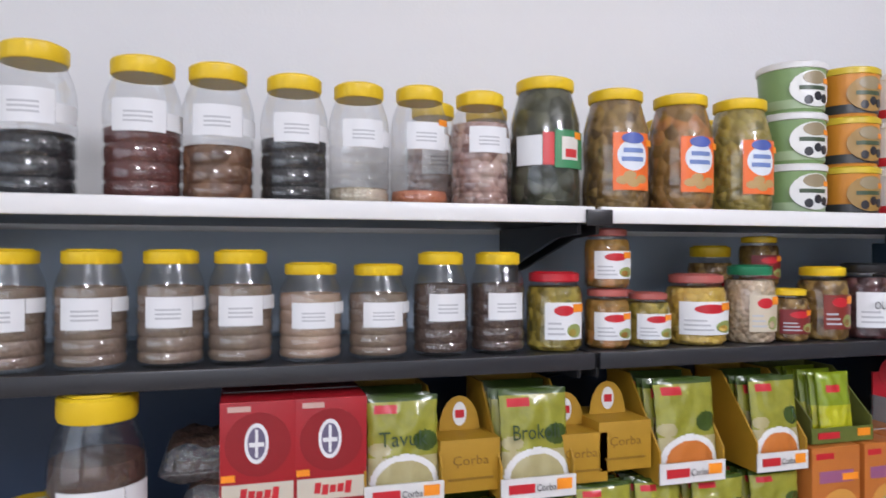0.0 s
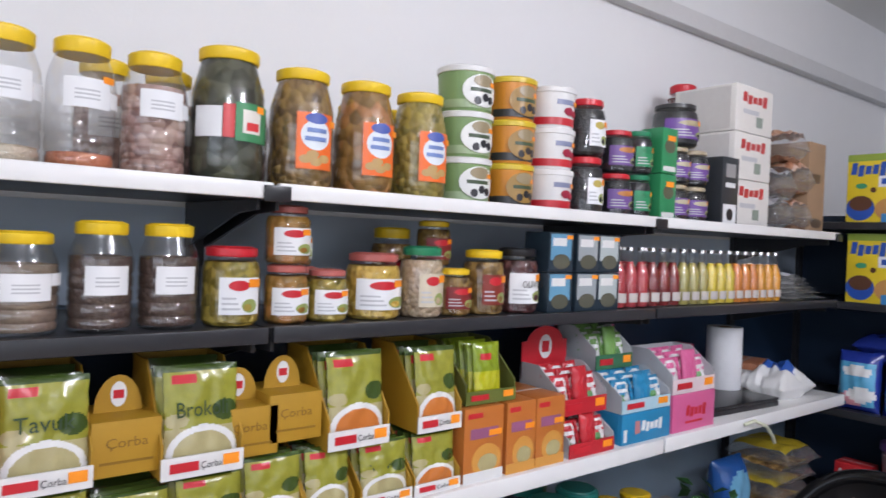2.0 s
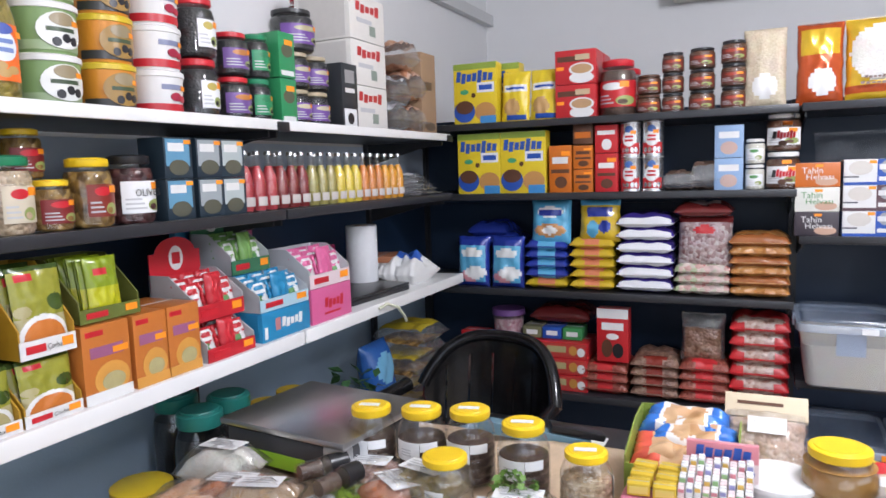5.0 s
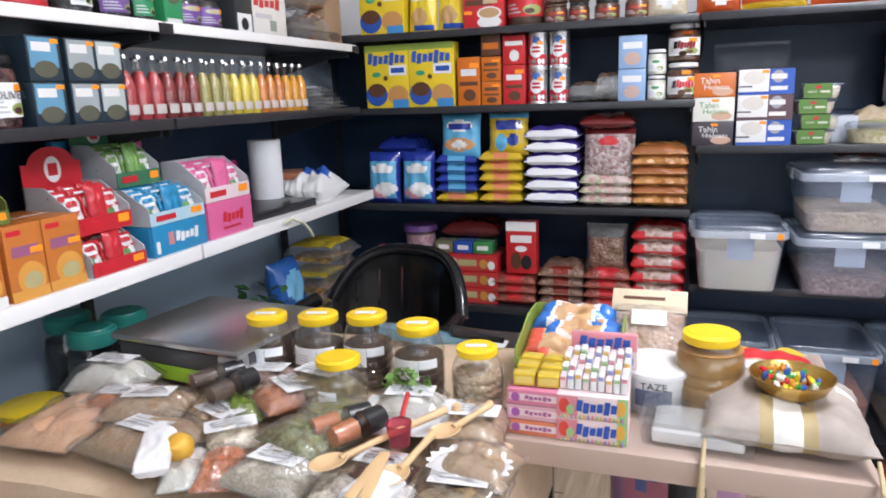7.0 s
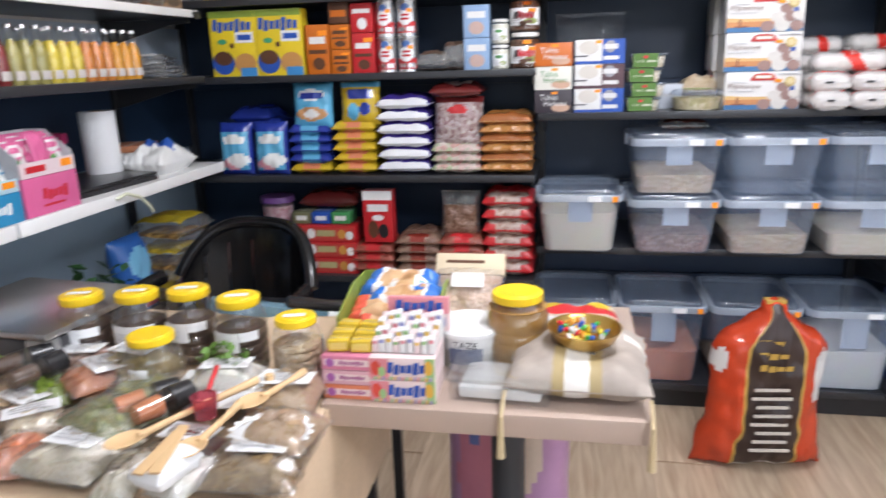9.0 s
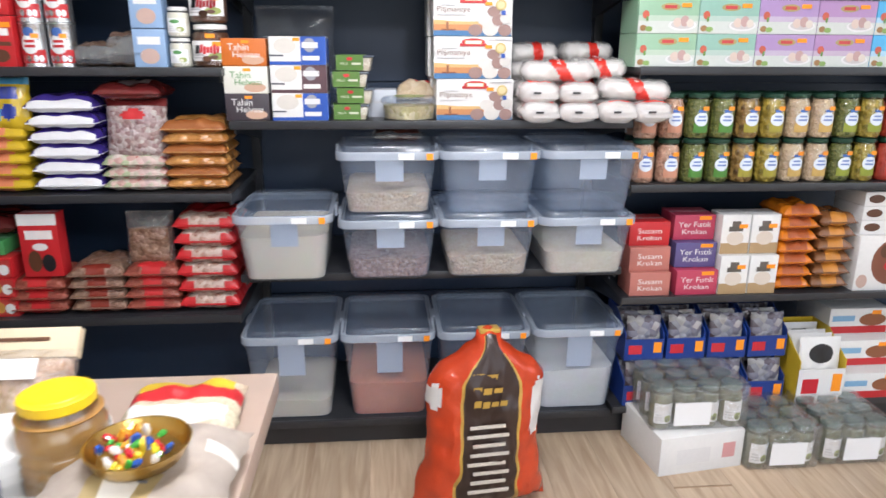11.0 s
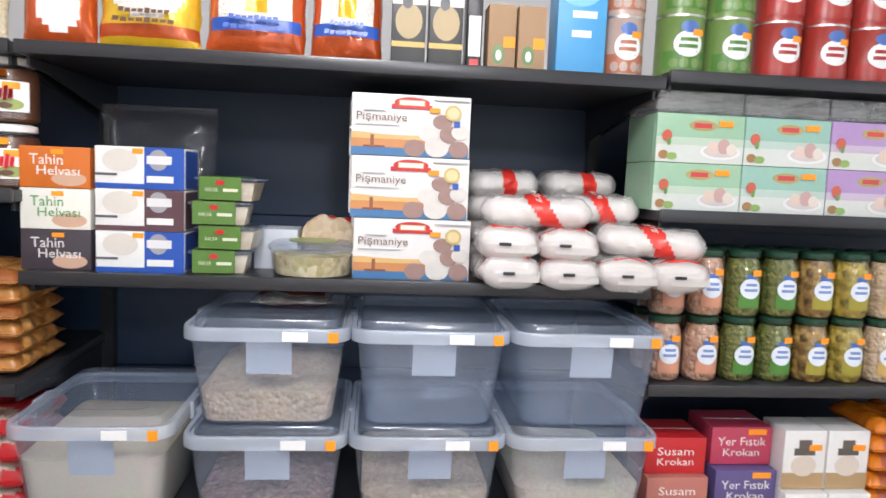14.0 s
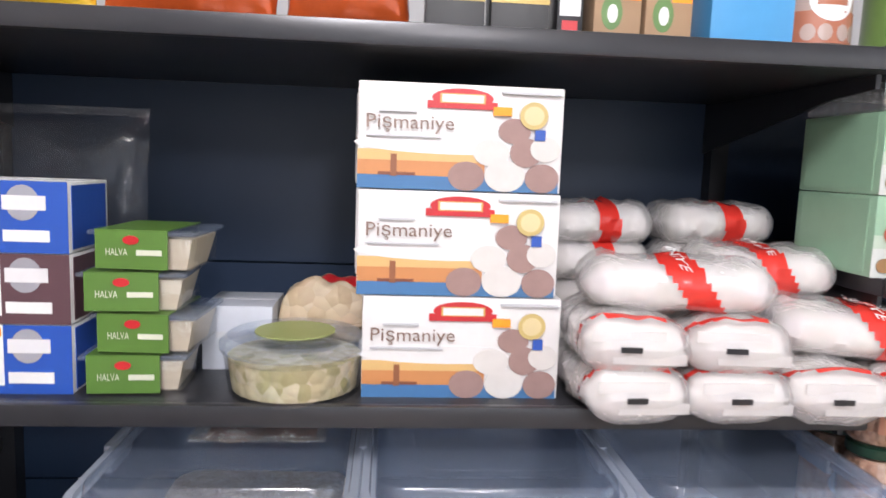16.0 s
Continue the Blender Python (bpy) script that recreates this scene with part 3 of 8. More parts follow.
def rounded(profile, cy=0.0, seg=5):
    """Rings of rounded rectangles from (half width, half depth, corner, height) rows, joined to a skin."""
    bm = bmesh.new()
    rings = []
    for hw, hd, c, z in profile:
        ring = []
        for q, (sx, sy) in enumerate(((1, 1), (-1, 1), (-1, -1), (1, -1))):
            for i in range(seg + 1):
                a = math.pi / 2 * (q + i / seg)
                ring.append(bm.verts.new((sx * (hw - c) + c * math.cos(a), cy + sy * (hd - c) + c * math.sin(a), z)))
        rings.append(ring)
    n = len(rings[0])
    for a, b in zip(rings, rings[1:]):
        for i in range(n):
            bm.faces.new((a[i], a[(i + 1) % n], b[(i + 1) % n], b[i]))
    return bm, rings


@once("container")
def container(w, d, h, fill, level, heap=0.0):
    ob = thing("storage_container", "translucent lidded plastic container of dry food", "container", "plastic containers of dry food on the shelves")
    bh = h - 0.0205
    cy = d / 2

    def at(z):
        f = max(0.0, min(1.0, z / bh))
        return w / 2 * (0.80 + 0.14 * f), d / 2 * (0.86 + 0.09 * f)

    rows = [(w * 0.385, d * 0.415, 0.030, 0.0), (w * 0.397, d * 0.427, 0.034, 0.004)]
    for f in (0.05, 0.3, 0.6, 0.84):
        rows.append((*at(bh * f), 0.036, bh * f))
    hw, hd = at(bh * 0.86)
    rows += [(hw + 0.004, hd + 0.004, 0.038, bh * 0.87), (hw + 0.006, hd + 0.006, 0.038, bh - 0.010), (w * 0.485, d * 0.488, 0.04, bh - 0.006)]
    bm, rings = rounded(rows, cy)
    bm.faces.new(rings[0][::-1])
    part("body", bm, TUB, ob, "translucent plastic")
    if level > 0:
        zt = bh * level
        rows = [(*[q * 0.97 for q in at(z)], 0.034, z) for z in (0.005, zt * 0.5, zt)]
        hw, hd = rows[-1][:2]
        rows += [(hw * f, hd * f, 0.034 * f, zt) for f in (0.86, 0.7, 0.5, 0.3, 0.12)]
        bm, rings = rounded(rows, cy)
        for k, ring in enumerate(rings[2:]):
            for v in ring:
                v.co.z += 0.012 * noise.noise(Vector((v.co.x * 14, v.co.y * 14, level * 31))) + (heap + 0.004) * (k / 5) ** 0.8
        bm.faces.new(rings[-1])
        part("filling", bm, fill, ob)
    zr = bh + 0.005
    lid_rows = [(w * 0.497, d * 0.497, 0.042, bh - 0.020), (w * 0.502, d * 0.502, 0.044, bh - 0.019), (w * 0.502, d * 0.502, 0.044, zr - 0.004), (w * 0.496, d * 0.497, 0.042, zr)]
    bm, rings = rounded(lid_rows + [(w * 0.468, d * 0.474, 0.036, zr), (w * 0.462, d * 0.469, 0.034, zr - 0.006), (w * 0.445, d * 0.456, 0.032, zr - 0.006)], cy)
    lid = part("lid", bm, RIM, ob, "frosted lid with raised rim")
    bm, rings = rounded([(w * 0.445, d * 0.456, 0.032, zr - 0.0062), (w * 0.438, d * 0.450, 0.030, h - 0.004), (w * 0.430, d * 0.444, 0.028, h - 0.001), (w * 0.30, d * 0.33, 0.028, h - 0.001), (w * 0.294, d * 0.325, 0.026, h - 0.003)], cy)
    bm.faces.new(rings[-1])
    part("lid_panel", bm, TUBLID, lid)
    for s in (-1, 1):
        part("clip", boxed(s * w * 0.505 - 0.005, s * w * 0.505 + 0.005, cy - 0.035, cy + 0.035, bh - 0.030, zr + 0.002, 0.003), RIM, lid)
    part("price_label", boxed(w * 0.10, w * 0.25, -0.0035, -0.002, bh - 0.017, zr - 0.004), PAPER, ob, smooth=False)
    part("price_sticker", boxed(w * 0.37, w * 0.43, -0.0035, -0.002, bh - 0.018, zr - 0.004), ORANGE, ob, smooth=False)
    y0, tilt = d / 2 * (1 - 0.86 - 0.09 * 0.5) - 0.002, math.atan(d / 2 * 0.09 / bh)
    part("label", turned(boxed(-w * 0.12, w * 0.15, 0.0, 0.001, -bh * 0.08, bh * 0.30), Matrix.Translation((0, y0 + 0.004, bh * 0.62)) @ Matrix.Rotation(tilt, 4, "X")), col(0.42, 0.47, 0.54, 0.5), ob, "pale paper label", smooth=False)
    return ob


def display_tray(m, w, d, h, outer, inner_w, n, mats, regions, look_, seed=0.0, front=0.28, header=0.0, head_col=None, lip=None, word=None, title=None):
    """A shelf-ready card tray with high sides that holds a row of upright sachets."""
    ob = thing("display_box", look_, "box", "card display boxes of sachets")
    t = 0.003
    bm = bmesh.new()
    box(bm, -w / 2, w / 2, 0, d, 0, t)
    box(bm, -w / 2, w / 2, d - t, d, t, h)
    for s in (-1, 1):
        x0 = s * (w / 2 - t / 2)
        prof = [(0, t), (d, t), (d, h), (d * 0.55, h), (0.0, h * (front + 0.12))]
        vs = [[bm.verts.new((x0 + q * t / 2, y, z)) for y, z in prof] for q in (-1, 1)]
        bm.faces.new(vs[0])
        bm.faces.new(vs[1][::-1])
        for i in range(5):
            k = (i + 1) % 5
            bm.faces.new((vs[0][i], vs[0][k], vs[1][k], vs[1][i]))
    part("tray", bm, outer, ob, smooth=False)
    if word and title:
        tx = text_part(ob, title, 0, 0, w * 0.62, h * 0.14, 0, col(0.02, 0.05, 0.01, 0.4))
        tx.rotation_euler, tx.location = (radians(83), 0, 0), (0, 0.0085, h * 0.60)
    lipo = part("front_lip", boxed(-w / 2, w / 2, -0.002, 0.001, 0, h * front), lip or WHITE_P, ob, smooth=False)
    part("lip_print", boxed(-w * 0.40, -w * 0.06, -0.0035, -0.002, h * front * 0.30, h * front * 0.72), RED_LID, lipo, smooth=False)
    part("price_sticker", boxed(w * 0.24, w * 0.44, -0.0035, -0.002, h * front * 0.35, h * front * 0.85), ORANGE, lipo, smooth=False)
    if word:
        text_part(ob, word, w * 0.09, h * front * 0.5, w * 0.26, h * front * 0.4, -0.0042, BLACK_P)
    if header:
        bm = bmesh.new()
        box(bm, -w / 2, w / 2, d - 0.006, d - 0.0035, h * 0.6, h * 1.0 + header * 0.6)
        disc(bm, 0, h + header * 0.55, w * 0.40, header * 0.5, d - 0.0065)
        part("header_card", bm, head_col or outer, ob, smooth=False)
        printing(ob, w, header, d - 0.0075, [("o", 0.36, 0.64, 0.1, 0.85, WHITE_P), ("r", 0.42, 0.58, 0.3, 0.65, RED_LID)], z0=h * 0.95)
    for k in range(n):
        y = 0.012 + (d - 0.04) * k / max(1, n)
        hh = h * (0.98 - 0.02 * (k % 3))
        b = part("sachet", turned(cushion(inner_w, 0.022, hh, regions, nu=72 if k == 0 else 10, nv=72 if k == 0 else 10, seed=seed + k * 2.3, crease=0.003), Matrix.Translation((0.002 * (-1) ** k, y, t)) @ Matrix.Rotation(radians(-7), 4, "X")), mats, ob)
    return put(ob, m)

# ---------------------------------------------------------------- the room
def wall(name, x0, x1, y0, y1, z0, z1, mt, label):
    return structure(name, boxed(x0, x1, y0, y1, z0, z1), mt, label)


CZ = 2.54
wall("wall_north", -3.6, 3.6, 2.38, 2.55, 1.40, CZ, WALL, "white painted wall above the long shelves")
wall("wall_north_lower", -3.6, 3.6, 2.38, 2.55, 0, 1.40, BLUE_WALL, "pale blue painted wall below the long shelves")
wall("wall_east", 3.43, 3.6, -3.4, 2.38, 0, CZ, WALL, "white painted back wall behind the shelving")
# south wall with a wide shop window, west wall with window and door
bm = bmesh.new()
box(bm, -3.6, 3.6, -3.55, -3.40, 0, 0.5)
box(bm, -3.6, 3.6, -3.55, -3.40, 2.35, CZ)
box(bm, -3.6, -2.9, -3.55, -3.40, 0.5, 2.35)
box(bm, 1.6, 3.6, -3.55, -3.40, 0.5, 2.35)
structure("wall_south", bm, WALL, "white shop front wall with a wide window")
bm = bmesh.new()
box(bm, -3.75, -3.60, -3.55, 2.55, 0, 0.4)
box(bm, -3.75, -3.60, -3.55, 2.55, 2.35, CZ)
box(bm, -3.75, -3.60, -3.55, -2.6, 0.4, 2.35)
box(bm, -3.75, -3.60, 1.4, 2.55, 0.4, 2.35)
structure("wall_west", bm, WALL, "white wall with a wide shop window")
structure("ceiling", boxed(-3.75, 3.6, -3.55, 2.55, CZ, CZ + 0.12), CEIL, "plain white painted ceiling")
structure("baseboard", boxed(-3.6, 3.43, 2.365, 2.378, 0.002, 0.07), WALL, "white skirting board")
for nm, a in (("window_1", (-2.9, 1.6, -3.49, -3.47, 0.5, 2.35)), ("window_2", (-3.69, -3.67, -2.6, 1.4, 0.4, 2.35))):
    ob = structure(nm, boxed(*a), GLASS, "large shop window pane")
    ob.visible_shadow = False
# cable trunking along the long wall
structure("trim_trunking", boxed(-3.6, 3.43, 2.335, 2.378, 2.172, 2.232, 0.004), col(0.62, 0.62, 0.62, 0.5), "grey white cable trunking along the wall")
floor_ob = structure("floor", boxed(-3.6, 3.43, -3.4, 2.38, -0.1, -0.004), CARD, "pale wood laminate floor")

# air conditioner on the back wall
ac = thing("air_conditioner", "cream wall-mounted air conditioner with slatted grille", "air conditioner")
part("casing", boxed(3.22, 3.43, 0.50, 1.345, 2.165, 2.44, 0.03), col(0.70, 0.68, 0.60, 0.4), ac)
for k in range(7):
    part("slat", boxed(3.208, 3.222, 0.62, 1.26, 2.295 + k * 0.016, 2.302 + k * 0.016, 0.002), col(0.45, 0.44, 0.40, 0.5), ac)
part("outlet", boxed(3.205, 3.222, 0.56, 1.285, 2.232, 2.255, 0.003), col(0.06, 0.06, 0.06, 0.5), ac, "dark air outlet")
part("flap", boxed(3.19, 3.215, 0.56, 1.285, 2.18, 2.226, 0.006), col(0.66, 0.64, 0.57, 0.4), ac)


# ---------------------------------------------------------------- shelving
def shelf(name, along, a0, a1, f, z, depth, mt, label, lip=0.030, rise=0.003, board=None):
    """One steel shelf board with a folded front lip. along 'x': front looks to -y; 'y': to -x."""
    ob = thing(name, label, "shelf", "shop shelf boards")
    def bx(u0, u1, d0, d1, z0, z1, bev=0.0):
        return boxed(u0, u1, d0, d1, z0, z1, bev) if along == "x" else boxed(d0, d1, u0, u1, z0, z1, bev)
    # board overrides the board's own colour, where shade is put into it
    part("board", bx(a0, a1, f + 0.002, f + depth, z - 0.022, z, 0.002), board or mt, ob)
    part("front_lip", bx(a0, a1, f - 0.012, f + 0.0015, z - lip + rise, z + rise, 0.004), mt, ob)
    for a in (a0 + 0.012, a1 - 0.012):
        bm = bmesh.new()
        pr = [(f + 0.02, z - 0.023), (f + depth, z - 0.023), (f + depth, z - 0.11), (f + depth - 0.05, z - 0.10), (f + 0.10, z - 0.045), (f + 0.02, z - 0.040)]
        vs = [[bm.verts.new((a + s, d, zz) if along == "x" else (d, a + s, zz)) for d, zz in pr] for s in (-0.003, 0.003)]
        bm.faces.new(vs[0])
        bm.faces.new(vs[1][::-1])
        for i in range(6):
            k = (i + 1) % 6
            bm.faces.new((vs[0][i], vs[0][k], vs[1][k], vs[1][i]))
        part("bracket", bm, SHELF_B, ob, "black steel bracket", smooth=False)
    return ob


AF, BF = 2.0, 2.085
AT, AM, AL = 1.492, 1.268, 0.958
for x0, x1 in ((-2.0, -1.0), (-1.0, 0.0), (0.0, 1.0), (1.0, 2.02)):
    e = 0.004
    # top boards are white; black here stands in for the shade underneath
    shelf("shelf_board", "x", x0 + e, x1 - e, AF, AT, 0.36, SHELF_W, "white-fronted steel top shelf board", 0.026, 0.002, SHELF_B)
    shelf("shelf_board", "x", x0 + e, x1 - e, AF, AM, 0.36, SHELF_B, "black steel shelf board", 0.026, 0.003)
    shelf("shelf_board", "x", x0 + e, x1 - e, 1.963, AL, 0.40, SHELF_W, "white steel shelf board with price rail", 0.036)
    shelf("shelf_board", "x", x0 + e, x1 - e, 2.02, 0.50, 0.34, SHELF_B, "black steel low shelf board", 0.03)
ap = thing("shelf_backing", "grey and dark steel back panels of the long shelving", "panel")
part("upper_panel", boxed(-2.0, 2.54, 2.362, 2.376, 1.275, 1.46), PANEL_G, ap)
part("lower_panel", boxed(-2.0, 2.54, 2.362, 2.376, 0.962, 1.24), PANEL_B, ap)
for x in (-2.0, -1.0, 0.0, 1.0, 2.0):
    part("upright", boxed(x - 0.015, x + 0.015, 2.345, 2.361, 0.0, 1.49), SHELF_B, ap)
for x in (0.0, 1.0, 2.0):
    tagged(new("end_clip", mesh_of("end_clip", boxed(x - 0.022, x + 0.022, AF - 0.018, AF - 0.0125, AT - 0.028, AT - 0.003, 0.002), BLACK_P)), "black plastic joint clip on shelf edge", "clip")

BD = 0.46
J1, J2, J3 = 0.80, -0.43, -1.66
SB = {1: (1.53, 1.26, 0.892, 0.50), 2: (1.53, 1.108, 0.632, 0.11), 3: (1.545, 1.268, 0.905, 0.525, 0.12)}
for bay, (ya, yb) in {1: (2.40, J1), 2: (J1, J2), 3: (J2, J3), 4: (J3, -2.86)}.items():
    for z in SB.get(bay, SB[3]):
        lp = 0.026
        shelf("shelf_board", "y", yb + 0.004, ya - 0.004, BF, z, BD, SHELF_B, "black steel shelf board of the back shelving", lp)
bp_ = thing("shelf_backing", "dark blue steel back panels of the back shelving", "panel")
for ya, yb in ((2.37, J1), (J1, J2), (J2, J3), (J3, -2.86)):
    for z0, z1 in ((0.0, 0.40), (0.404, 0.80), (0.804, 1.20), (1.204, 1.58)):
        part("panel", boxed(BF + BD + 0.002, BF + BD + 0.016, yb + 0.003, ya - 0.003, z0, z1), PANEL_B, bp_)
for y in (2.36, J1, J2, J3, -2.85):
    part("upright", boxed(BF + BD - 0.03, BF + BD, y - 0.015, y + 0.015, 0, 1.58), SHELF_B, bp_)
part("plinth", boxed(BF + 0.04, BF + 0.06, -2.86, 2.36, 0.001, 0.085), SHELF_B, bp_)
part("end_panel", boxed(BF + BD + 0.02, BF + BD + 0.04, -2.86, 2.36, 0.001, 1.58), PANEL_B, bp_)

# ---------------------------------------------------------------- food materials
C_BLACK = grains("black_seed", (0.004, 0.004, 0.005), (0.012, 0.012, 0.014), (0.03, 0.03, 0.035), 0.006)
C_SUMAC = grains("dark_red_spice", (0.07, 0.012, 0.008), (0.12, 0.022, 0.014), (0.18, 0.04, 0.025), 0.004)
C_NUT = grains("brown_nuts", (0.10, 0.045, 0.02), (0.20, 0.09, 0.04), (0.30, 0.15, 0.07), 0.028, bump=1.0)
C_CREAM = grains("cream_grain", (0.55, 0.45, 0.32), (0.65, 0.55, 0.40), (0.72, 0.64, 0.50), 0.005)
C_RED = grains("red_lentil", (0.50, 0.14, 0.06), (0.60, 0.19, 0.08), (0.68, 0.26, 0.12), 0.005)
C_BEAN = grains("speckled_bean", (0.22, 0.10, 0.08), (0.45, 0.27, 0.22), (0.62, 0.45, 0.38), 0.015, bump=1.0)
C_CUMIN = grains("grey_brown_spice", (0.17, 0.12, 0.085), (0.24, 0.17, 0.12), (0.30, 0.22, 0.155), 0.003, bump=0.2)
C_GINGER = grains("tan_spice", (0.40, 0.27, 0.19), (0.46, 0.32, 0.23), (0.52, 0.37, 0.27), 0.003, bump=0.2)
C_DARK = grains("dark_brown_spice", (0.05, 0.028, 0.02), (0.09, 0.05, 0.035), (0.13, 0.08, 0.055), 0.006)
C_LEAF = grains("vine_leaf", (0.02, 0.022, 0.012), (0.05, 0.055, 0.022), (0.09, 0.09, 0.035), 0.03, bump=1.0)
C_PICK = grains("mixed_pickle", (0.16, 0.08, 0.015), (0.38, 0.20, 0.035), (0.52, 0.19, 0.045), 0.022, bump=1.0)
C_PICK2 = grains("green_pickle", (0.16, 0.13, 0.015), (0.34, 0.25, 0.03), (0.46, 0.34, 0.05), 0.016, bump=1.0)
C_CORN = grains("yellow_chickpea", (0.56, 0.33, 0.04), (0.68, 0.44, 0.07), (0.75, 0.54, 0.14), 0.014, bump=1.0)
C_OLIVE = grains("brown_olive", (0.09, 0.045, 0.015), (0.25, 0.14, 0.03), (0.42, 0.26, 0.07), 0.016, bump=1.0)
C_ROSE = grains("dark_olive", (0.03, 0.008, 0.01), (0.07, 0.018, 0.02), (0.12, 0.03, 0.03), 0.018, bump=1.0)
C_PEA = grains("green_peas", (0.05, 0.075, 0.012), (0.12, 0.14, 0.025), (0.20, 0.20, 0.04), 0.009, bump=1.0)
C_PINK = grains("pink_beans", (0.36, 0.18, 0.12), (0.50, 0.28, 0.19), (0.60, 0.38, 0.28), 0.010, bump=1.0)
C_TOM = grains("tomato", (0.30, 0.02, 0.01), (0.40, 0.03, 0.015), (0.48, 0.05, 0.02), 0.02, bump=0.4)
C_FLOUR = grains("pale_bulgur", (0.60, 0.50, 0.36), (0.65, 0.56, 0.42), (0.70, 0.62, 0.48), 0.003, bump=0.3)
C_CHICK = grains("chickpeas", (0.46, 0.32, 0.20), (0.56, 0.42, 0.28), (0.66, 0.52, 0.38), 0.009, bump=1.0)
C_BROWN = grains("brown_lentil", (0.16, 0.10, 0.06), (0.26, 0.17, 0.10), (0.34, 0.24, 0.16), 0.006)
C_NUTTY = grains("brown_beans", (0.16, 0.08, 0.06), (0.30, 0.17, 0.13), (0.46, 0.32, 0.26), 0.011, bump=1.0)
C_RICE = grains("white_rice", (0.62, 0.60, 0.55), (0.70, 0.68, 0.63), (0.78, 0.76, 0.72), 0.004)
C_HONEY = grains("tan_paste", (0.34, 0.17, 0.035), (0.40, 0.21, 0.05), (0.46, 0.25, 0.07), 0.03, bump=0.1)

# ---------------------------------------------------------------- long shelves: top
yj = AF + 0.085
top = [(-0.79, 0.052, 0.215, C_BLACK, 0.42), (-0.655, 0.052, 0.205, C_SUMAC, 0.50), (-0.555, 0.050, 0.203, C_NUT, 0.40), (-0.448, 0.049, 0.195, C_BLACK, 0.50),
       (-0.352, 0.046, 0.190, C_CREAM, 0.14), (-0.257, 0.045, 0.192, C_RED, 0.13), (-0.158, 0.047, 0.190, C_BEAN, 0.72)]
for x, r, h, f, lv in top:
    pet_jar(on_a(x, AT, yj), r, round(h * 0.965, 4), f, lv, "clear plastic jar with yellow lid, partly filled with dry food", sticker=lv == 0.13, label_z=(0.46, 0.68))
for x in (-0.96, -1.08, -1.2, -1.32, -1.5, -1.7):
    pet_jar(on_a(x, AT, yj), 0.050, 0.205, C_BEAN, 0.5, "clear plastic jar with yellow lid, partly filled with dry food")
for x in (-0.20, -0.10, 0.03, 0.15, 0.27, 0.36):
    pet_jar(on_a(x, AT, yj + 0.13), 0.046, 0.19, C_BEAN, 0.7, "clear plastic jar with yellow lid, partly filled with dry food")
pickle_jar(on_a(-0.045, AT, yj), 0.058, 0.213, C_LEAF, 0)
for x, f in ((0.085, C_OLIVE), (0.212, C_PICK), (0.335, C_PICK2)):
    pickle_jar(on_a(x, AT, yj), 0.056, 0.203, f, 1)
OG, DK = col(0.62, 0.24, 0.02), col(0.03, 0.03, 0.03)
for k in range(3):
    z = AT + 0.091 * k
    pail(on_a(0.448, z, yj), 0.060, 0.09, col(0.20, 0.32, 0.12), WHITE_P, col(0.30, 0.40, 0.22), col(0.74, 0.75, 0.72), "white and green plastic tub of olives")
    pail(on_a(0.575, z, yj), 0.057, 0.09, OG, col(0.62, 0.45, 0.02), DK, col(0.34, 0.20, 0.05), "orange and black plastic tub with yellow rim")
    pail(on_a(0.697, z, yj), 0.060, 0.09, WHITE_P, WHITE_P, col(0.50, 0.02, 0.03), col(0.30, 0.03, 0.06), "white plastic tub with red band")
for k in range(2):
    food_jar(on_a(0.82, AT + 0.135 * k, yj), 0.048, 0.133, C_BLACK, RED_LID, col(0.5, 0.4, 0.1), "jar of black olives with red lid", PAPER, wide=35)
    food_jar(on_a(0.925, AT + 0.105 * k, yj - 0.01), 0.043, 0.103, C_BLACK, RED_LID, col(0.5, 0.2, 0.05), "jar with red lid and purple label", col(0.16, 0.08, 0.28), wide=70)
    food_jar(on_a(1.015, AT + 0.110 * k, yj - 0.01), 0.036, 0.108, C_BLACK, GREEN_LID, col(0.02, 0.2, 0.08), "dark jar with green lid", col(0.02, 0.25, 0.10), wide=60)
    carton(on_a(1.095, AT + 0.118 * k, yj - 0.05), 0.066, 0.066, 0.116, col(0.03, 0.26, 0.10), [("r", 0.1, 0.9, 0.05, 0.16, WHITE_P), ("o", 0.15, 0.85, 0.45, 0.75, col(0.10, 0.10, 0.06)), ("r", 0.35, 0.85, 0.72, 0.84, ORANGE)], "green carton with dark oval print", "drink_carton", "green cartons")
    for x in (1.185, 1.275):
        food_jar(on_a(x, AT + 0.10 * k, yj), 0.044, 0.098, C_BLACK, col(0.40, 0.33, 0.22, 0.35), col(0.5, 0.45, 0.3), "jar with purple label and pale gold lid", col(0.16, 0.07, 0.30), wide=80)
food_jar(on_a(1.20, AT + 0.20, yj + 0.01), 0.062, 0.115, C_BLACK, col(0.03, 0.03, 0.03), col(0.4, 0.35, 0.2), "large jar with purple label", col(0.16, 0.07, 0.30), wide=80)
bk = thing("bucket", "black plastic bucket with hoop handle", "bucket")
part("body", lathe([(0, 0), (0.05, 0), (0.06, 0.20), (0, 0.20)], 24), BLACK_P, bk)
part("handle", tube([(0.058 * math.cos(a), 0, 0.20 + 0.05 * math.sin(a)) for a in [math.pi * k / 12 for k in range(13)]], 0.004), BLACK_P, bk)
put(bk, on_a(0.96, AT, yj + 0.14))
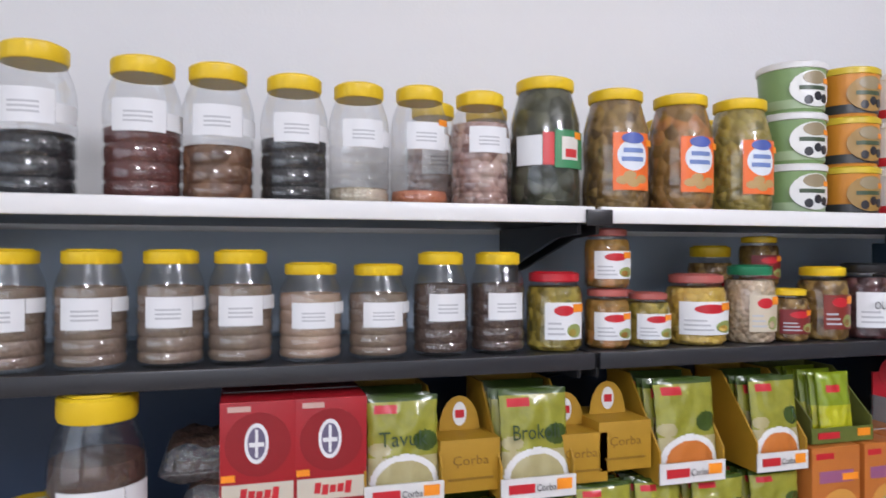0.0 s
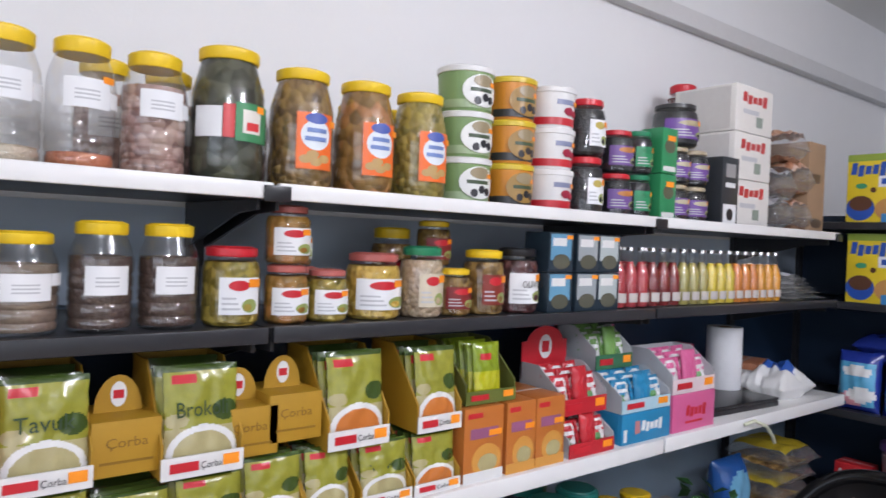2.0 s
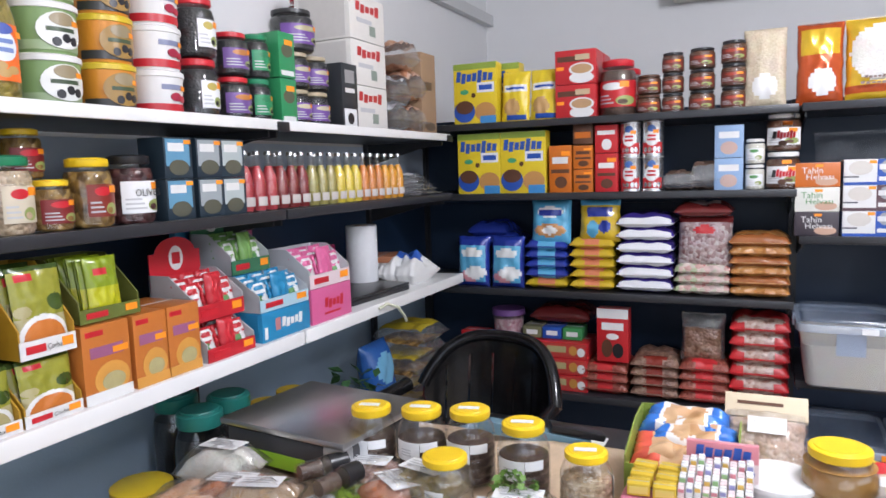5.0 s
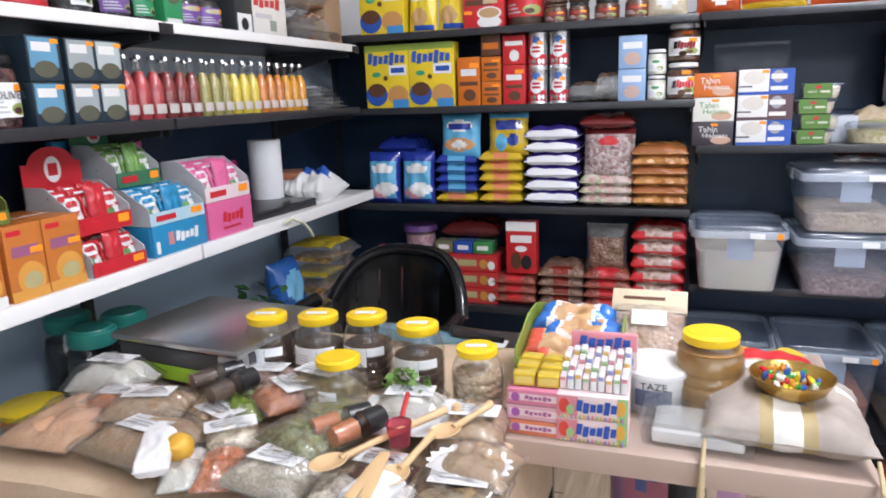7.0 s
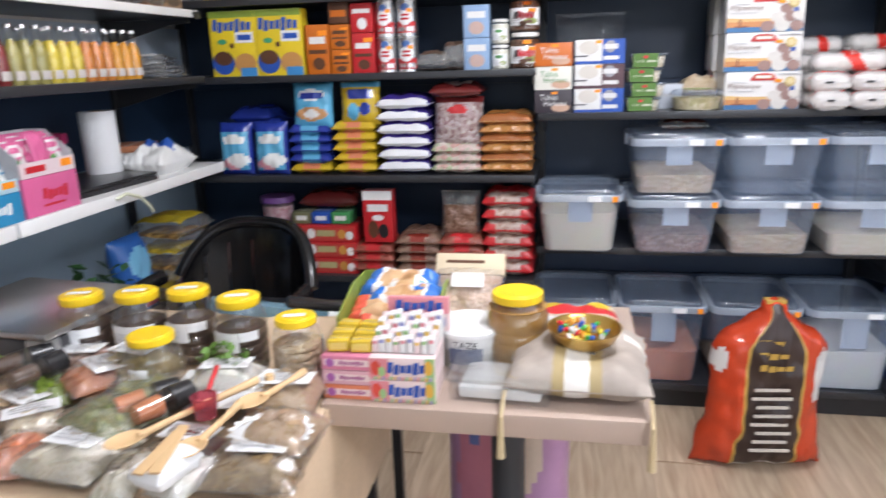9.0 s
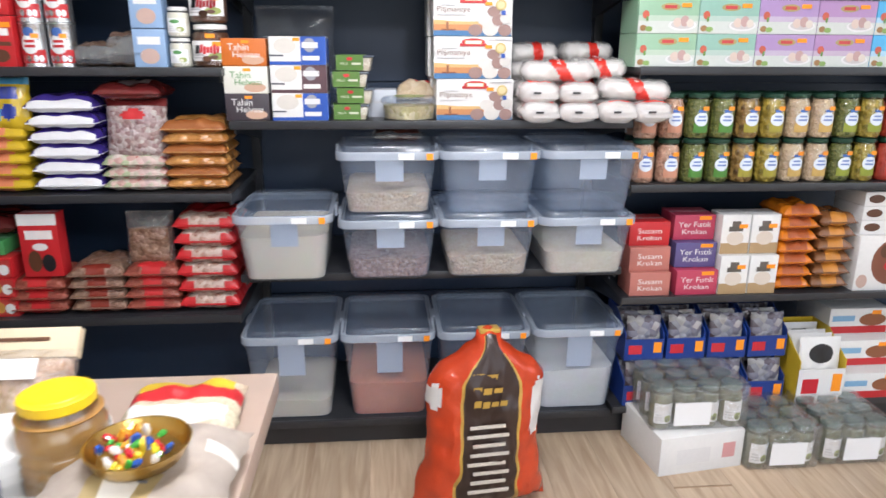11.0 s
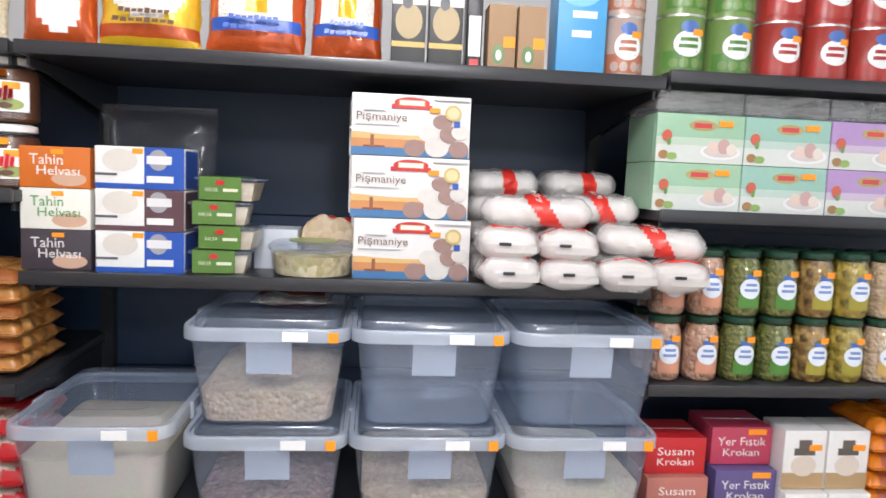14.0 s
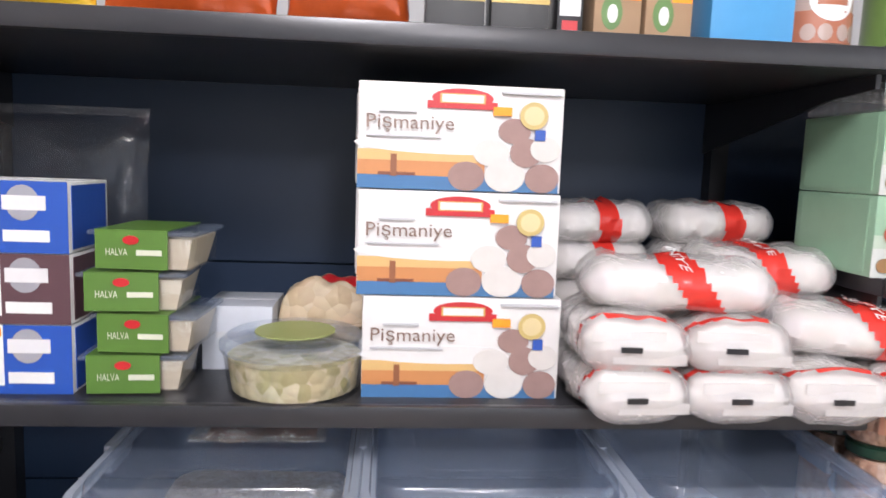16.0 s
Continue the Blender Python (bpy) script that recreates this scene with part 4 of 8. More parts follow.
carton(on_a(1.385, AT, yj - 0.055), 0.085, 0.08, 0.19, col(0.03, 0.035, 0.04), [("r", 0.1, 0.9, 0.02, 0.30, PAPER), ("r", 0.2, 0.8, 0.55, 0.62, WHITE_P), ("r", 0.2, 0.8, 0.70, 0.90, col(0.3, 0.3, 0.3)), ("o", 0.3, 0.7, 0.06, 0.24, BLACK_P)], "black and white carton standing on the top shelf", "carton")
BX = col(0.70, 0.68, 0.64, 0.7)
for k in range(3):
    carton(on_a(1.52, AT + 0.137 * k, yj - 0.045), 0.21, 0.20, 0.135, BX, [("w", 0.16, 0.84, 0.62, 0.86, col(0.5, 0.03, 0.03), 5), ("r", 0.2, 0.62, 0.40, 0.50, GREY_P), ("r", 0.55, 0.72, 0.15, 0.38, col(0.25, 0.3, 0.25))], "white corrugated carton with red print", "carton", "stacked white cartons", side=col(0.58, 0.56, 0.53, 0.7))
for x, y, n in ((1.50, 2.27, 2), (1.68, 2.20, 2), (1.77, 2.22, 2)):
    for k in range(n):
        pet_jar(on_a(x, AT + 0.225 * k, y), 0.05, 0.222, C_SUMAC, 0.8, "clear jar of red pepper paste with red lid", RED_LID)
G_BAG = [FILM, grains("grey_product", (0.25, 0.24, 0.25), (0.40, 0.39, 0.40), (0.5, 0.5, 0.5), 0.02)]
O_BAG = [FILM, grains("orange_product", (0.45, 0.20, 0.10), (0.58, 0.32, 0.20), (0.66, 0.5, 0.4), 0.03)]
for k, (x, z, mt) in enumerate(((1.72, 0, G_BAG), (1.73, 0.09, G_BAG), (1.84, 0, O_BAG), (1.85, 0.12, O_BAG), (1.80, 0.22, O_BAG))):
    flat_bag(on_a(x, AT + z, AF + 0.03), 0.13, 0.17, 0.10, mt, [(0.1, 0.9, 0.1, 0.9, 1, False)], "crumpled clear bag of packed goods", "packed_bag", seed=k * 3.1, crease=0.012)
carton(on_a(1.965, AT, AF + 0.05), 0.12, 0.22, 0.30, CARD, [("r", 0.2, 0.7, 0.55, 0.65, col(0.12, 0.07, 0.04)), ("o", 0.2, 0.9, 0.05, 0.16, col(0.12, 0.08, 0.05))], "brown corrugated cardboard box, open at the top", "cardboard_box")

# ---------------------------------------------------------------- long shelves: middle
mid = [(-0.715, 0.046, 0.158, C_CUMIN), (-0.615, 0.045, 0.158, C_CUMIN), (-0.523, 0.045, 0.158, C_CUMIN), (-0.425, 0.046, 0.140, C_GINGER), (-0.325, 0.045, 0.138, C_CUMIN), (-0.228, 0.043, 0.156, C_DARK), (-0.135, 0.043, 0.156, C_DARK), (-0.815, 0.046, 0.158, C_CUMIN), (-0.92, 0.046, 0.158, C_CUMIN), (-1.03, 0.046, 0.158, C_CUMIN)]
for x, r, h, f in mid:
    pet_jar(on_a(x, AM, AF + 0.065), r, h, f, 0.68, "clear plastic jar of ground spice with yellow lid", second=x < -0.3)
RW = col(0.45, 0.12, 0.10)
food_jar(on_a(-0.038, AM, AF + 0.065), 0.046, 0.125, C_PICK2, RED_LID, RED_LID, "jar of green pickles with red lid", PAPER, wide=42)
for k in range(2):
    food_jar(on_a(0.055, AM + 0.098 * k, AF + 0.06), 0.037, 0.097, C_PICK, RW, RED_LID, "small jar of mixed pickle with red and white lid", PAPER, wide=60)
    food_jar(on_a(0.415, AM + 0.094 * k, AF + 0.06 + 0.07 * k), 0.036, 0.093, C_OLIVE, YELLOW, RED_LID, "small jar of olives with yellow lid", col(0.20, 0.02, 0.02), wide=60)
food_jar(on_a(0.132, AM, AF + 0.06), 0.036, 0.09, C_PICK2, RW, RED_LID, "small jar of peppers with red and white lid", PAPER, wide=60)
food_jar(on_a(0.125, AM, AF + 0.15), 0.036, 0.09, C_PICK2, RW, RED_LID, "small jar of peppers with red and white lid", PAPER, wide=60)
food_jar(on_a(0.118, AM + 0.091, AF + 0.15), 0.026, 0.085, C_OLIVE, BLACK_P, RED_LID, "small jar of peppers with dark lid", PAPER, wide=60)
food_jar(on_a(0.232, AM, AF + 0.07), 0.052, 0.12, C_CORN, RW, RED_LID, "wide jar of yellow corn with red and white lid", PAPER, wide=65)
food_jar(on_a(0.335, AM, AF + 0.06), 0.043, 0.135, C_CHICK, GREEN_LID, RED_LID, "tall jar of chickpeas with green lid", col(0.62, 0.55, 0.42), wide=40)
food_jar(on_a(0.345, AM, AF + 0.18), 0.043, 0.17, C_OLIVE, YELLOW, RED_LID, "tall jar of olives with yellow lid", col(0.20, 0.02, 0.02), wide=50)
food_jar(on_a(0.498, AM, AF + 0.065), 0.044, 0.132, C_OLIVE, YELLOW, RED_LID, "jar of olives with yellow lid and red label", col(0.22, 0.03, 0.02), wide=42)
oj = food_jar(on_a(0.590, AM, AF + 0.06), 0.046, 0.138, C_ROSE, BLACK_P, PAPER, "jar of dark olives with white label", PAPER, wide=62)
text_part(oj, "OLIVES", 0, 0.062, 0.060, 0.014, -0.0495, BLACK_P)
for c_, (x, bcol) in enumerate(((0.685, col(0.12, 0.30, 0.45)), (0.775, col(0.32, 0.36, 0.38)), (0.85, col(0.42, 0.48, 0.48)))):
    for k in range(2):
        carton(on_a(x, AM + 0.088 * k, AF + 0.02), 0.078, 0.075, 0.087, col(0.02, 0.035, 0.05), [("r", 0.06, 0.90, 0.30, 0.96, bcol), ("r", 0.14, 0.7, 0.66, 0.86, WHITE_P), ("o", 0.15, 0.85, 0.08, 0.46, col(0.10, 0.10, 0.07)), ("r", 0.7, 0.95, 0.84, 0.94, ORANGE)], "dark carton of stuffed vine leaves with pale blue print", "food_carton", "stacked dark cartons")
LQ = [pm("juice_%d" % k, c, 0.15, var=0.05) for k, c in enumerate(((0.45, 0.06, 0.07), (0.22, 0.03, 0.03), (0.36, 0.32, 0.10), (0.70, 0.55, 0.06), (0.62, 0.22, 0.04), (0.70, 0.32, 0.03)))]
for k in range(18):
    bottle(on_a(0.915 + k * 0.0455, AM, AF + 0.045), 0.0215, 0.150, LQ[min(5, k // 3)])
    if k % 2 == 0:
        bottle(on_a(0.93 + k * 0.0455, AM, AF + 0.11), 0.0215, 0.150, LQ[min(5, k // 3)])
for k in range(5):
    flat_bag(on_a(1.86 + 0.02 * k, AM + 0.014 * k, AF + 0.03 + 0.01 * k, 8 * k - 10), 0.20, 0.16, 0.022, [FILM, PAPER], [(0.2, 0.8, 0.2, 0.8, 1, False)], "flat clear bags with paper leaflets", "flat_bag", seed=k * 1.3)

# ---------------------------------------------------------------- long shelves: lower, sachets and baking boxes
GRN, LIME, CREAM, SOUP = col(0.045, 0.08, 0.012, 0.25, var=0.4), col(0.28, 0.28, 0.03, 0.25, var=0.45), col(0.42, 0.37, 0.18, 0.25, var=0.25), col(0.55, 0.17, 0.03, 0.3)
SOUPS = [GRN, LIME, CREAM, WHITE_P, SOUP, RED_LID]


def soup_regions(bowl):
    return [(0.0, 1.0, 0.0, 0.42, 2, False), (0.0, 1.0, 0.42, 0.94, 1, False), (0.62, 1.0, 0.46, 0.66, 0, True), (0.0, 0.30, 0.42, 0.56, 2, True), (0.10, 0.42, 0.84, 0.92, 5, False), (0.02, 0.98, -0.08, 0.44, 3, True), (0.10, 0.90, -0.04, 0.38, bowl, True)]


OUT_Y = col(0.40, 0.22, 0.010, 0.6)
def soup_box(x, z, h, bowl, word, w=0.112, outer=OUT_Y, seed=0.0, d=0.16, head=0.0, title=None):
    display_tray(on_a(x, z, 1.972), w, d, h, outer, w * 0.92, 5, SOUPS, soup_regions(bowl), "open card display box of green soup sachets", seed, 0.20, head, OUT_Y, None, word, title)


soup_box(-0.305, AL + 0.118, 0.145, 2, "Çorba", seed=1, title="Tavuk")
soup_box(-0.105, AL + 0.108, 0.155, 2, "Çorba", 0.118, seed=2, title="Brokoli")
soup_box(0.155, AL + 0.108, 0.158, 4, "Çorba", 0.118, seed=3)
soup_box(0.325, AL + 0.112, 0.150, 4, "Çorba", 0.100, seed=4)
soup_box(0.215, AL, 0.106, 2, "Çorba", 0.105, seed=5, d=0.15, title="Yayla")
soup_box(0.325, AL, 0.106, 4, "Çorba", 0.105, seed=6, d=0.15)
soup_box(-0.305, AL, 0.112, 2, "Çorba", 0.112, seed=7, d=0.15)
soup_box(-0.195, AL, 0.095, 2, "Çorba", 0.100, seed=8, d=0.15)
soup_box(-0.09, AL, 0.102, 2, "Çorba", 0.105, seed=9, d=0.15)
soup_box(0.01, AL, 0.112, 2, "Çorba", 0.100, seed=10, d=0.15)
soup_box(0.105, AL, 0.112, 2, "Çorba", 0.088, seed=11, d=0.15)
for x, z in ((-0.205, 0.122), (0.045, 0.132), (-0.03, 0.118)):
    ob = thing("header_card", "yellow card display front with rounded header", "box", "card display boxes of sachets")
    bm = boxed(-0.045, 0.045, 0, 0.11, 0, 0.075, 0.001)
    part("tray", bm, OUT_Y, ob)
    bm = bmesh.new()
    disc(bm, 0, 0.075, 0.032, 0.052, 0.055)
    part("header", bm, OUT_Y, ob, smooth=False)
    printing(ob, 0.09, 0.12, 0.0, [("t", 0.2, 0.8, 0.30, 0.44, col(0.2, 0.1, 0.01), "Çorba"), ("r", 0.12, 0.88, 0.14, 0.17, col(0.25, 0.13, 0.01))])
    printing(ob, 0.09, 0.12, 0.054, [("o", 0.38, 0.62, 0.68, 0.98, WHITE_P), ("r", 0.42, 0.58, 0.78, 0.88, RED_LID)])
    put(ob, on_a(x, AL + z, 1.985))
RB = col(0.36, 0.012, 0.018, 0.35)
for x in (-0.50, -0.405):
    carton(on_a(x, AL + 0.13, 1.975), 0.096, 0.14, 0.14, RB, [("o", 0.06, 0.94, 0.30, 0.90, col(0.27, 0.010, 0.015, 0.35)), ("o", 0.32, 0.64, 0.42, 0.80, PAPER), ("o", 0.36, 0.60, 0.46, 0.76, col(0.14, 0.12, 0.20)), ("r", 0.46, 0.50, 0.48, 0.74, PAPER), ("r", 0.38, 0.58, 0.58, 0.62, PAPER), ("r", 0.1, 0.4, 0.91, 0.96, col(0.6, 0.4, 0.35)), ("r", 0.03, 0.97, 0.04, 0.24, col(0.60, 0.55, 0.45)), ("w", 0.25, 0.78, 0.08, 0.20, RED_LID, 5), ("r", 0.02, 0.2, 0.27, 0.33, ORANGE)], "red card display box with white oval crest", "display_box", "red display boxes")
for k, x in enumerate((-0.50, -0.40)):
    for j in range(4):
        flat_bag(on_a(x, AL + 0.03 * j, 1.98), 0.10, 0.13, 0.04, [col(0.45, 0.02, 0.02, 0.15), WHITE_P], [(0.2, 0.8, 0.0, 0.3, 1, True)], "shiny red foil bag", "foil_bag", "stacked red foil bags", seed=k + j)
pet_jar(on_a(-0.70, AL, 2.03), 0.060, 0.285, C_DARK, 0.7, "large clear jar of dark spice with yellow lid", tag=True)
for k in range(3):
    flat_bag(on_a(-0.575 + 0.03 * (k % 2), AL + 0.06 * k, 2.10), 0.12, 0.14, 0.07, [FILM, C_DARK], [(0.1, 0.9, 0.1, 0.9, 1, False)], "clear bag of dark dried fruit", "packed_bag", seed=k * 2.0)
pet_jar(on_a(-0.78, AL, 2.06), 0.05, 0.14, C_DARK, 0.7, "large clear jar of dark spice with yellow lid", tag=True)
GS = [col(0.22, 0.30, 0.01, 0.25), col(0.45, 0.45, 0.01, 0.25), RED_LID]
display_tray(on_a(0.46, AL + 0.145, 1.985), 0.13, 0.15, 0.115, col(0.12, 0.13, 0.03), 0.07, 9, GS, [(0.0, 1.0, 0.0, 0.5, 1, False), (0.2, 0.6, 0.7, 0.8, 2, False)], "open tray of bright green sachets", 4.0, 0.22, lip=col(0.12, 0.15, 0.03))
OB = [col(0.50, 0.16, 0.03, 0.3), col(0.62, 0.30, 0.06, 0.3), CREAM, RED_LID]
for k, (x, w) in enumerate(((0.435, 0.100), (0.535, 0.080), (0.620, 0.085))):
    carton(on_a(x, AL, 1.972), w, 0.15, 0.142, OB[0], [("r", 0.08, 0.45, 0.86, 0.93, RED_LID), ("r", 0.15, 0.85, 0.58, 0.72, col(0.30, 0.10, 0.20)), ("o", 0.2, 0.95, 0.05, 0.50, OB[1]), ("o", 0.35, 0.85, 0.12, 0.36, CREAM), ("r", 0.62, 0.95, 0.60, 0.68, ORANGE), ("r", 0.0, 1.0, 0.0, 0.14, WHITE_P if k == 0 else OB[1])], "orange dessert powder box with bowl picture", "dessert_box", "orange dessert boxes")


def baking_box(x, w, h, base, pk, head, header_h, y=1.972, n=3, z=0.0, look_=""):
    mats = [pk, WHITE_P, col(0.08, 0.25, 0.06)]
    display_tray(on_a(x, AL + z, y), w, 0.13, h, col(0.45, 0.46, 0.48), w / n * 0.95, 1, mats, [], look_, x * 9, 0.35, header_h, head, base)
    for k in range(n):
        for r_ in range(3):
            pouch(on_a(x + (k - (n - 1) / 2) * w / n, AL + z + 0.012, y + 0.012 + r_ * 0.026, 5 * math.sin(k * 7 + r_ * 3)), w / n * 0.97, 0.016, h * (0.72 + 0.08 * r_), mats, [(0.06, 0.94, 0.50, 0.92, 1, True), (0.2, 0.8, 0.62, 0.82, 0, True), (0.10, 0.62, 0.06, 0.40, 2, True), (0.5, 0.95, 0.12, 0.48, 1, True)], "small baking powder sachets in a tray", "sachet", "baking sachets", seed=k + r_, lean=14)


RD = col(0.50, 0.02, 0.03, 0.35)
BL, PK = col(0.02, 0.22, 0.42, 0.35), col(0.62, 0.12, 0.28, 0.35)
baking_box(0.755, 0.15, 0.085, RD, RD, RD, 0.0, look_="red tray of red and white baking powder sachets")
baking_box(0.745, 0.15, 0.10, RD, RD, RD, 0.075, y=1.99, z=0.088, look_="red tray of sachets with scalloped header card")
carton(on_a(0.955, AL, 1.972), 0.19, 0.13, 0.072, BL, [("r", 0.26, 0.36, 0.30, 0.72, col(0.5, 0.2, 0.2)), ("w", 0.38, 0.82, 0.32, 0.70, WHITE_P, 5), ("r", 0.04, 0.10, 0.1, 0.5, WHITE_P)], "blue baking powder display carton", "display_box", side=BL)
baking_box(0.955, 0.19, 0.085, col(0.40, 0.58, 0.66), BL, BL, 0.0, y=1.976, z=0.073, look_="pale blue tray of blue sachets")
carton(on_a(1.155, AL, 1.972), 0.19, 0.13, 0.095, PK, [("w", 0.30, 0.78, 0.36, 0.68, RED_LID, 5), ("r", 0.30, 0.70, 0.20, 0.26, RED_LID)], "pink vanilla sugar display carton", "display_box", side=PK)
baking_box(1.155, 0.19, 0.105, col(0.72, 0.60, 0.62), PK, PK, 0.0, y=1.976, z=0.096, look_="pink tray of pink sachets")
GT = col(0.04, 0.16, 0.08, 0.4)
baking_box(0.935, 0.14, 0.10, GT, col(0.16, 0.32, 0.08, 0.3), GT, 0.05, y=2.06, z=0.16, look_="dark green tray of green sachets")
carton(on_a(1.03, AL, 2.20), 0.16, 0.02, 0.30, PK, [("r", 0.3, 0.8, 0.78, 0.88, RED_LID)], "pink backing card of a display", "display_box")
carton(on_a(0.90, AL, 2.21), 0.12, 0.02, 0.27, BL, [("r", 0.1, 0.5, 0.78, 0.88, WHITE_P)], "blue backing card of a display", "display_box")

# counter end of the lower shelf
tray = thing("laptop", "closed black laptop lying on the shelf", "laptop")
part("base", boxed(-0.17, 0.17, 0, 0.24, 0, 0.016, 0.004), BLACK_P, tray)
part("lid", boxed(-0.17, 0.17, 0, 0.24, 0.0165, 0.026, 0.003), BLACK_P, tray)
put(tray, on_a(1.47, AL, 2.0, -4))
rl = thing("paper_roll", "white kitchen paper roll standing on the shelf", "paper roll")
part("roll", lathe([(0.02, 0.001), (0.052, 0), (0.054, 0.004), (0.054, 0.215), (0.052, 0.22), (0.02, 0.219)], 32), col(0.72, 0.73, 0.75, 0.9), rl)
part("core", lathe([(0.018, 0), (0.0195, 0), (0.0195, 0.22), (0.018, 0.22)], 20), CARD, rl)
put(rl, on_a(1.62, AL, 2.16))
sp = thing("spray_bottle", "clear spray bottle with red trigger", "bottle")
part("body", lathe([(0, 0), (0.03, 0), (0.032, 0.01), (0.032, 0.09), (0.014, 0.12), (0, 0.12)], 20), PET, sp)
part("trigger", boxed(-0.012, 0.012, -0.045, 0.02, 0.125, 0.16, 0.006), col(0.35, 0.02, 0.10), sp)
part("label", bent_label(0.033, 0.02, 0.07, -60, 60), col(0.5, 0.15, 0.2), sp)
put(sp, on_a(1.545, AL, 2.09 + 0.18))
cl = thing("cloth", "blue and white crumpled plastic bag on the shelf", "bag")
part("bag", turned(cushion(0.22, 0.10, 0.16, [(0.3, 0.8, 0.2, 0.9, 1, True)], crease=0.03, seed=5), Matrix.Translation((0, 0, 0.035)) @ Matrix.Rotation(radians(-88), 4, "X")), [WHITE_P, col(0.03, 0.10, 0.40)], cl)
put(cl, on_a(1.80, AL, 2.0))
for k in range(4):
    carton(on_a(1.88, AL + 0.022 * k, 2.16, 5 * k), 0.18, 0.12, 0.021, [col(0.5, 0.45, 0.4), RED_LID, PAPER, col(0.5, 0.2, 0.1)][k], [("r", 0.1, 0.6, 0.2, 0.8, WHITE_P)], "flat printed box in a small pile", "flat_box")
cb = thing("cable_tie", "loose white strap hanging from the shelf edge", "strap")
part("strap", tube([(0, 0, 0), (0.03, -0.012, 0.01), (0.08, -0.02, -0.01), (0.12, -0.02, -0.045), (0.14, -0.015, -0.065)], 0.005), col(0.65, 0.66, 0.5), cb)
put(cb, on_a(1.36, AL - 0.01, 1.945))

# under the lower shelf: tubs on the low board
for k, (x, r, h) in enumerate(((0.60, 0.065, 0.10), (0.60, 0.065, 0.10))):
    pail(on_a(x, 0.50 + 0.101 * k, 2.11), r, h, OG, col(0.62, 0.45, 0.02), DK, col(0.3, 0.1, 0.02), "orange and black plastic tub with yellow rim")
for x in (0.16, 0.30, 0.45):
    for k in range(2):
        pail(on_a(x, 0.50 + 0.101 * k, 2.12), 0.062, 0.10, DK, col(0.62, 0.45, 0.02), OG, col(0.3, 0.1, 0.02), "black plastic tub with yellow rim")
for x, y in ((0.78, 2.11), (0.90, 2.13), (0.85, 2.26)):
    food_jar(on_a(x, 0.50, y), 0.062, 0.31, C_BLACK, col(0.02, 0.20, 0.17), col(0.02, 0.3, 0.1), "large dark jar with green lid and green label", col(0.02, 0.22, 0.07), wide=45)
for k, x in enumerate((1.02, 1.12, 1.24)):
    pickle_jar(on_a(x, 0.50, 2.20), 0.055, 0.21, C_PICK, 1)
bb = [col(0.02, 0.10, 0.35, 0.25), col(0.15, 0.40, 0.6, 0.25), col(0.5, 0.1, 0.15, 0.25)]
pouch(on_a(1.62, 0.50, 2.04), 0.17, 0.10, 0.27, bb, [(0.15, 0.85, 0.45, 0.85, 1, True), (0.1, 0.9, 0.1, 0.35, 2, False)], "blue printed bag of sweets", "sweet_bag", seed=3)
for k in range(5):
    flat_bag(on_a(1.80 + 0.03 * k, 0.50 + 0.05 * k, 2.03), 0.22, 0.22, 0.08, [FILM, C_OLIVE if k % 2 else col(0.4, 0.3, 0.02)], [(0.1, 0.9, 0.1, 0.9, 1, False)], "clear bag of dried goods", "packed_bag", seed=k * 4)
pl = thing("pot_plant", "small green leafy plant in dark pot", "plant")
part("pot", lathe([(0, 0), (0.04, 0), (0.05, 0.08), (0.044, 0.08), (0.04, 0.07), (0, 0.07)], 20), BLACK_P, pl)
bm = bmesh.new()
for k in range(40):
    a, e = random.uniform(0, 6.28), random.uniform(0.05, 0.12)
    c_ = Vector((e * 0.7 * math.cos(a), e * 0.7 * math.sin(a), 0.10 + random.uniform(0, 0.13)))
    q = Euler((random.uniform(-1, 1), random.uniform(-1, 1), a)).to_matrix()
    vs = [bm.verts.new(c_ + q @ Vector(p)) for p in ((0, -0.03, 0), (0.013, 0, 0.004), (0, 0.035, 0), (-0.013, 0, 0.004))]
    bm.faces.new(vs)
    bm.faces.new([bm.verts.new(v.co + Vector((0, 0, -0.0006))) for v in vs[::-1]])
part("leaves", bm, col(0.03, 0.10, 0.03, 0.5), pl, smooth=False)
put(pl, on_a(1.40, 0.50, 2.06))

# ---------------------------------------------------------------- back shelving, first bay
SY, CB = col(0.72, 0.54, 0.02, 0.35), col(0.02, 0.08, 0.38, 0.35)
CHO, RDX = col(0.10, 0.04, 0.02, 0.4), col(0.50, 0.02, 0.025, 0.35)
CEREAL = [("r", 0.0, 1.0, 0.90, 1.0, col(0.25, 0.35, 0.05)), ("w", 0.05, 0.92, 0.68, 0.88, CB, 7), ("r", 0.55, 0.95, 0.52, 0.68, col(0.75, 0.75, 0.8)), ("r", 0.60, 0.90, 0.56, 0.64, CB), ("o", 0.0, 0.50, 0.04, 0.40, CB), ("o", 0.05, 0.46, 0.18, 0.40, CHO), ("o", 0.5, 0.98, 0.05, 0.36, col(0.50, 0.25, 0.08)), ("r", 0.62, 0.98, 0.0, 0.14, col(0.05, 0.25, 0.55)), ("o", 0.16, 0.36, 0.50, 0.58, col(0.05, 0.30, 0.15)), ("o", 0.42, 0.52, 0.44, 0.52, CHO)]
for y, z in ((1.915, SB[1][1]), (1.735, SB[1][1]), (1.925, SB[1][0]), (1.86, SB[1][0])):
    carton(on_b(y, z, BF + (0.03 if y != 1.86 else 0.11)), 0.178, 0.065, 0.235, SY, CEREAL, "yellow chocolate cereal box", "cereal_box", "yellow cereal boxes", side=SY)
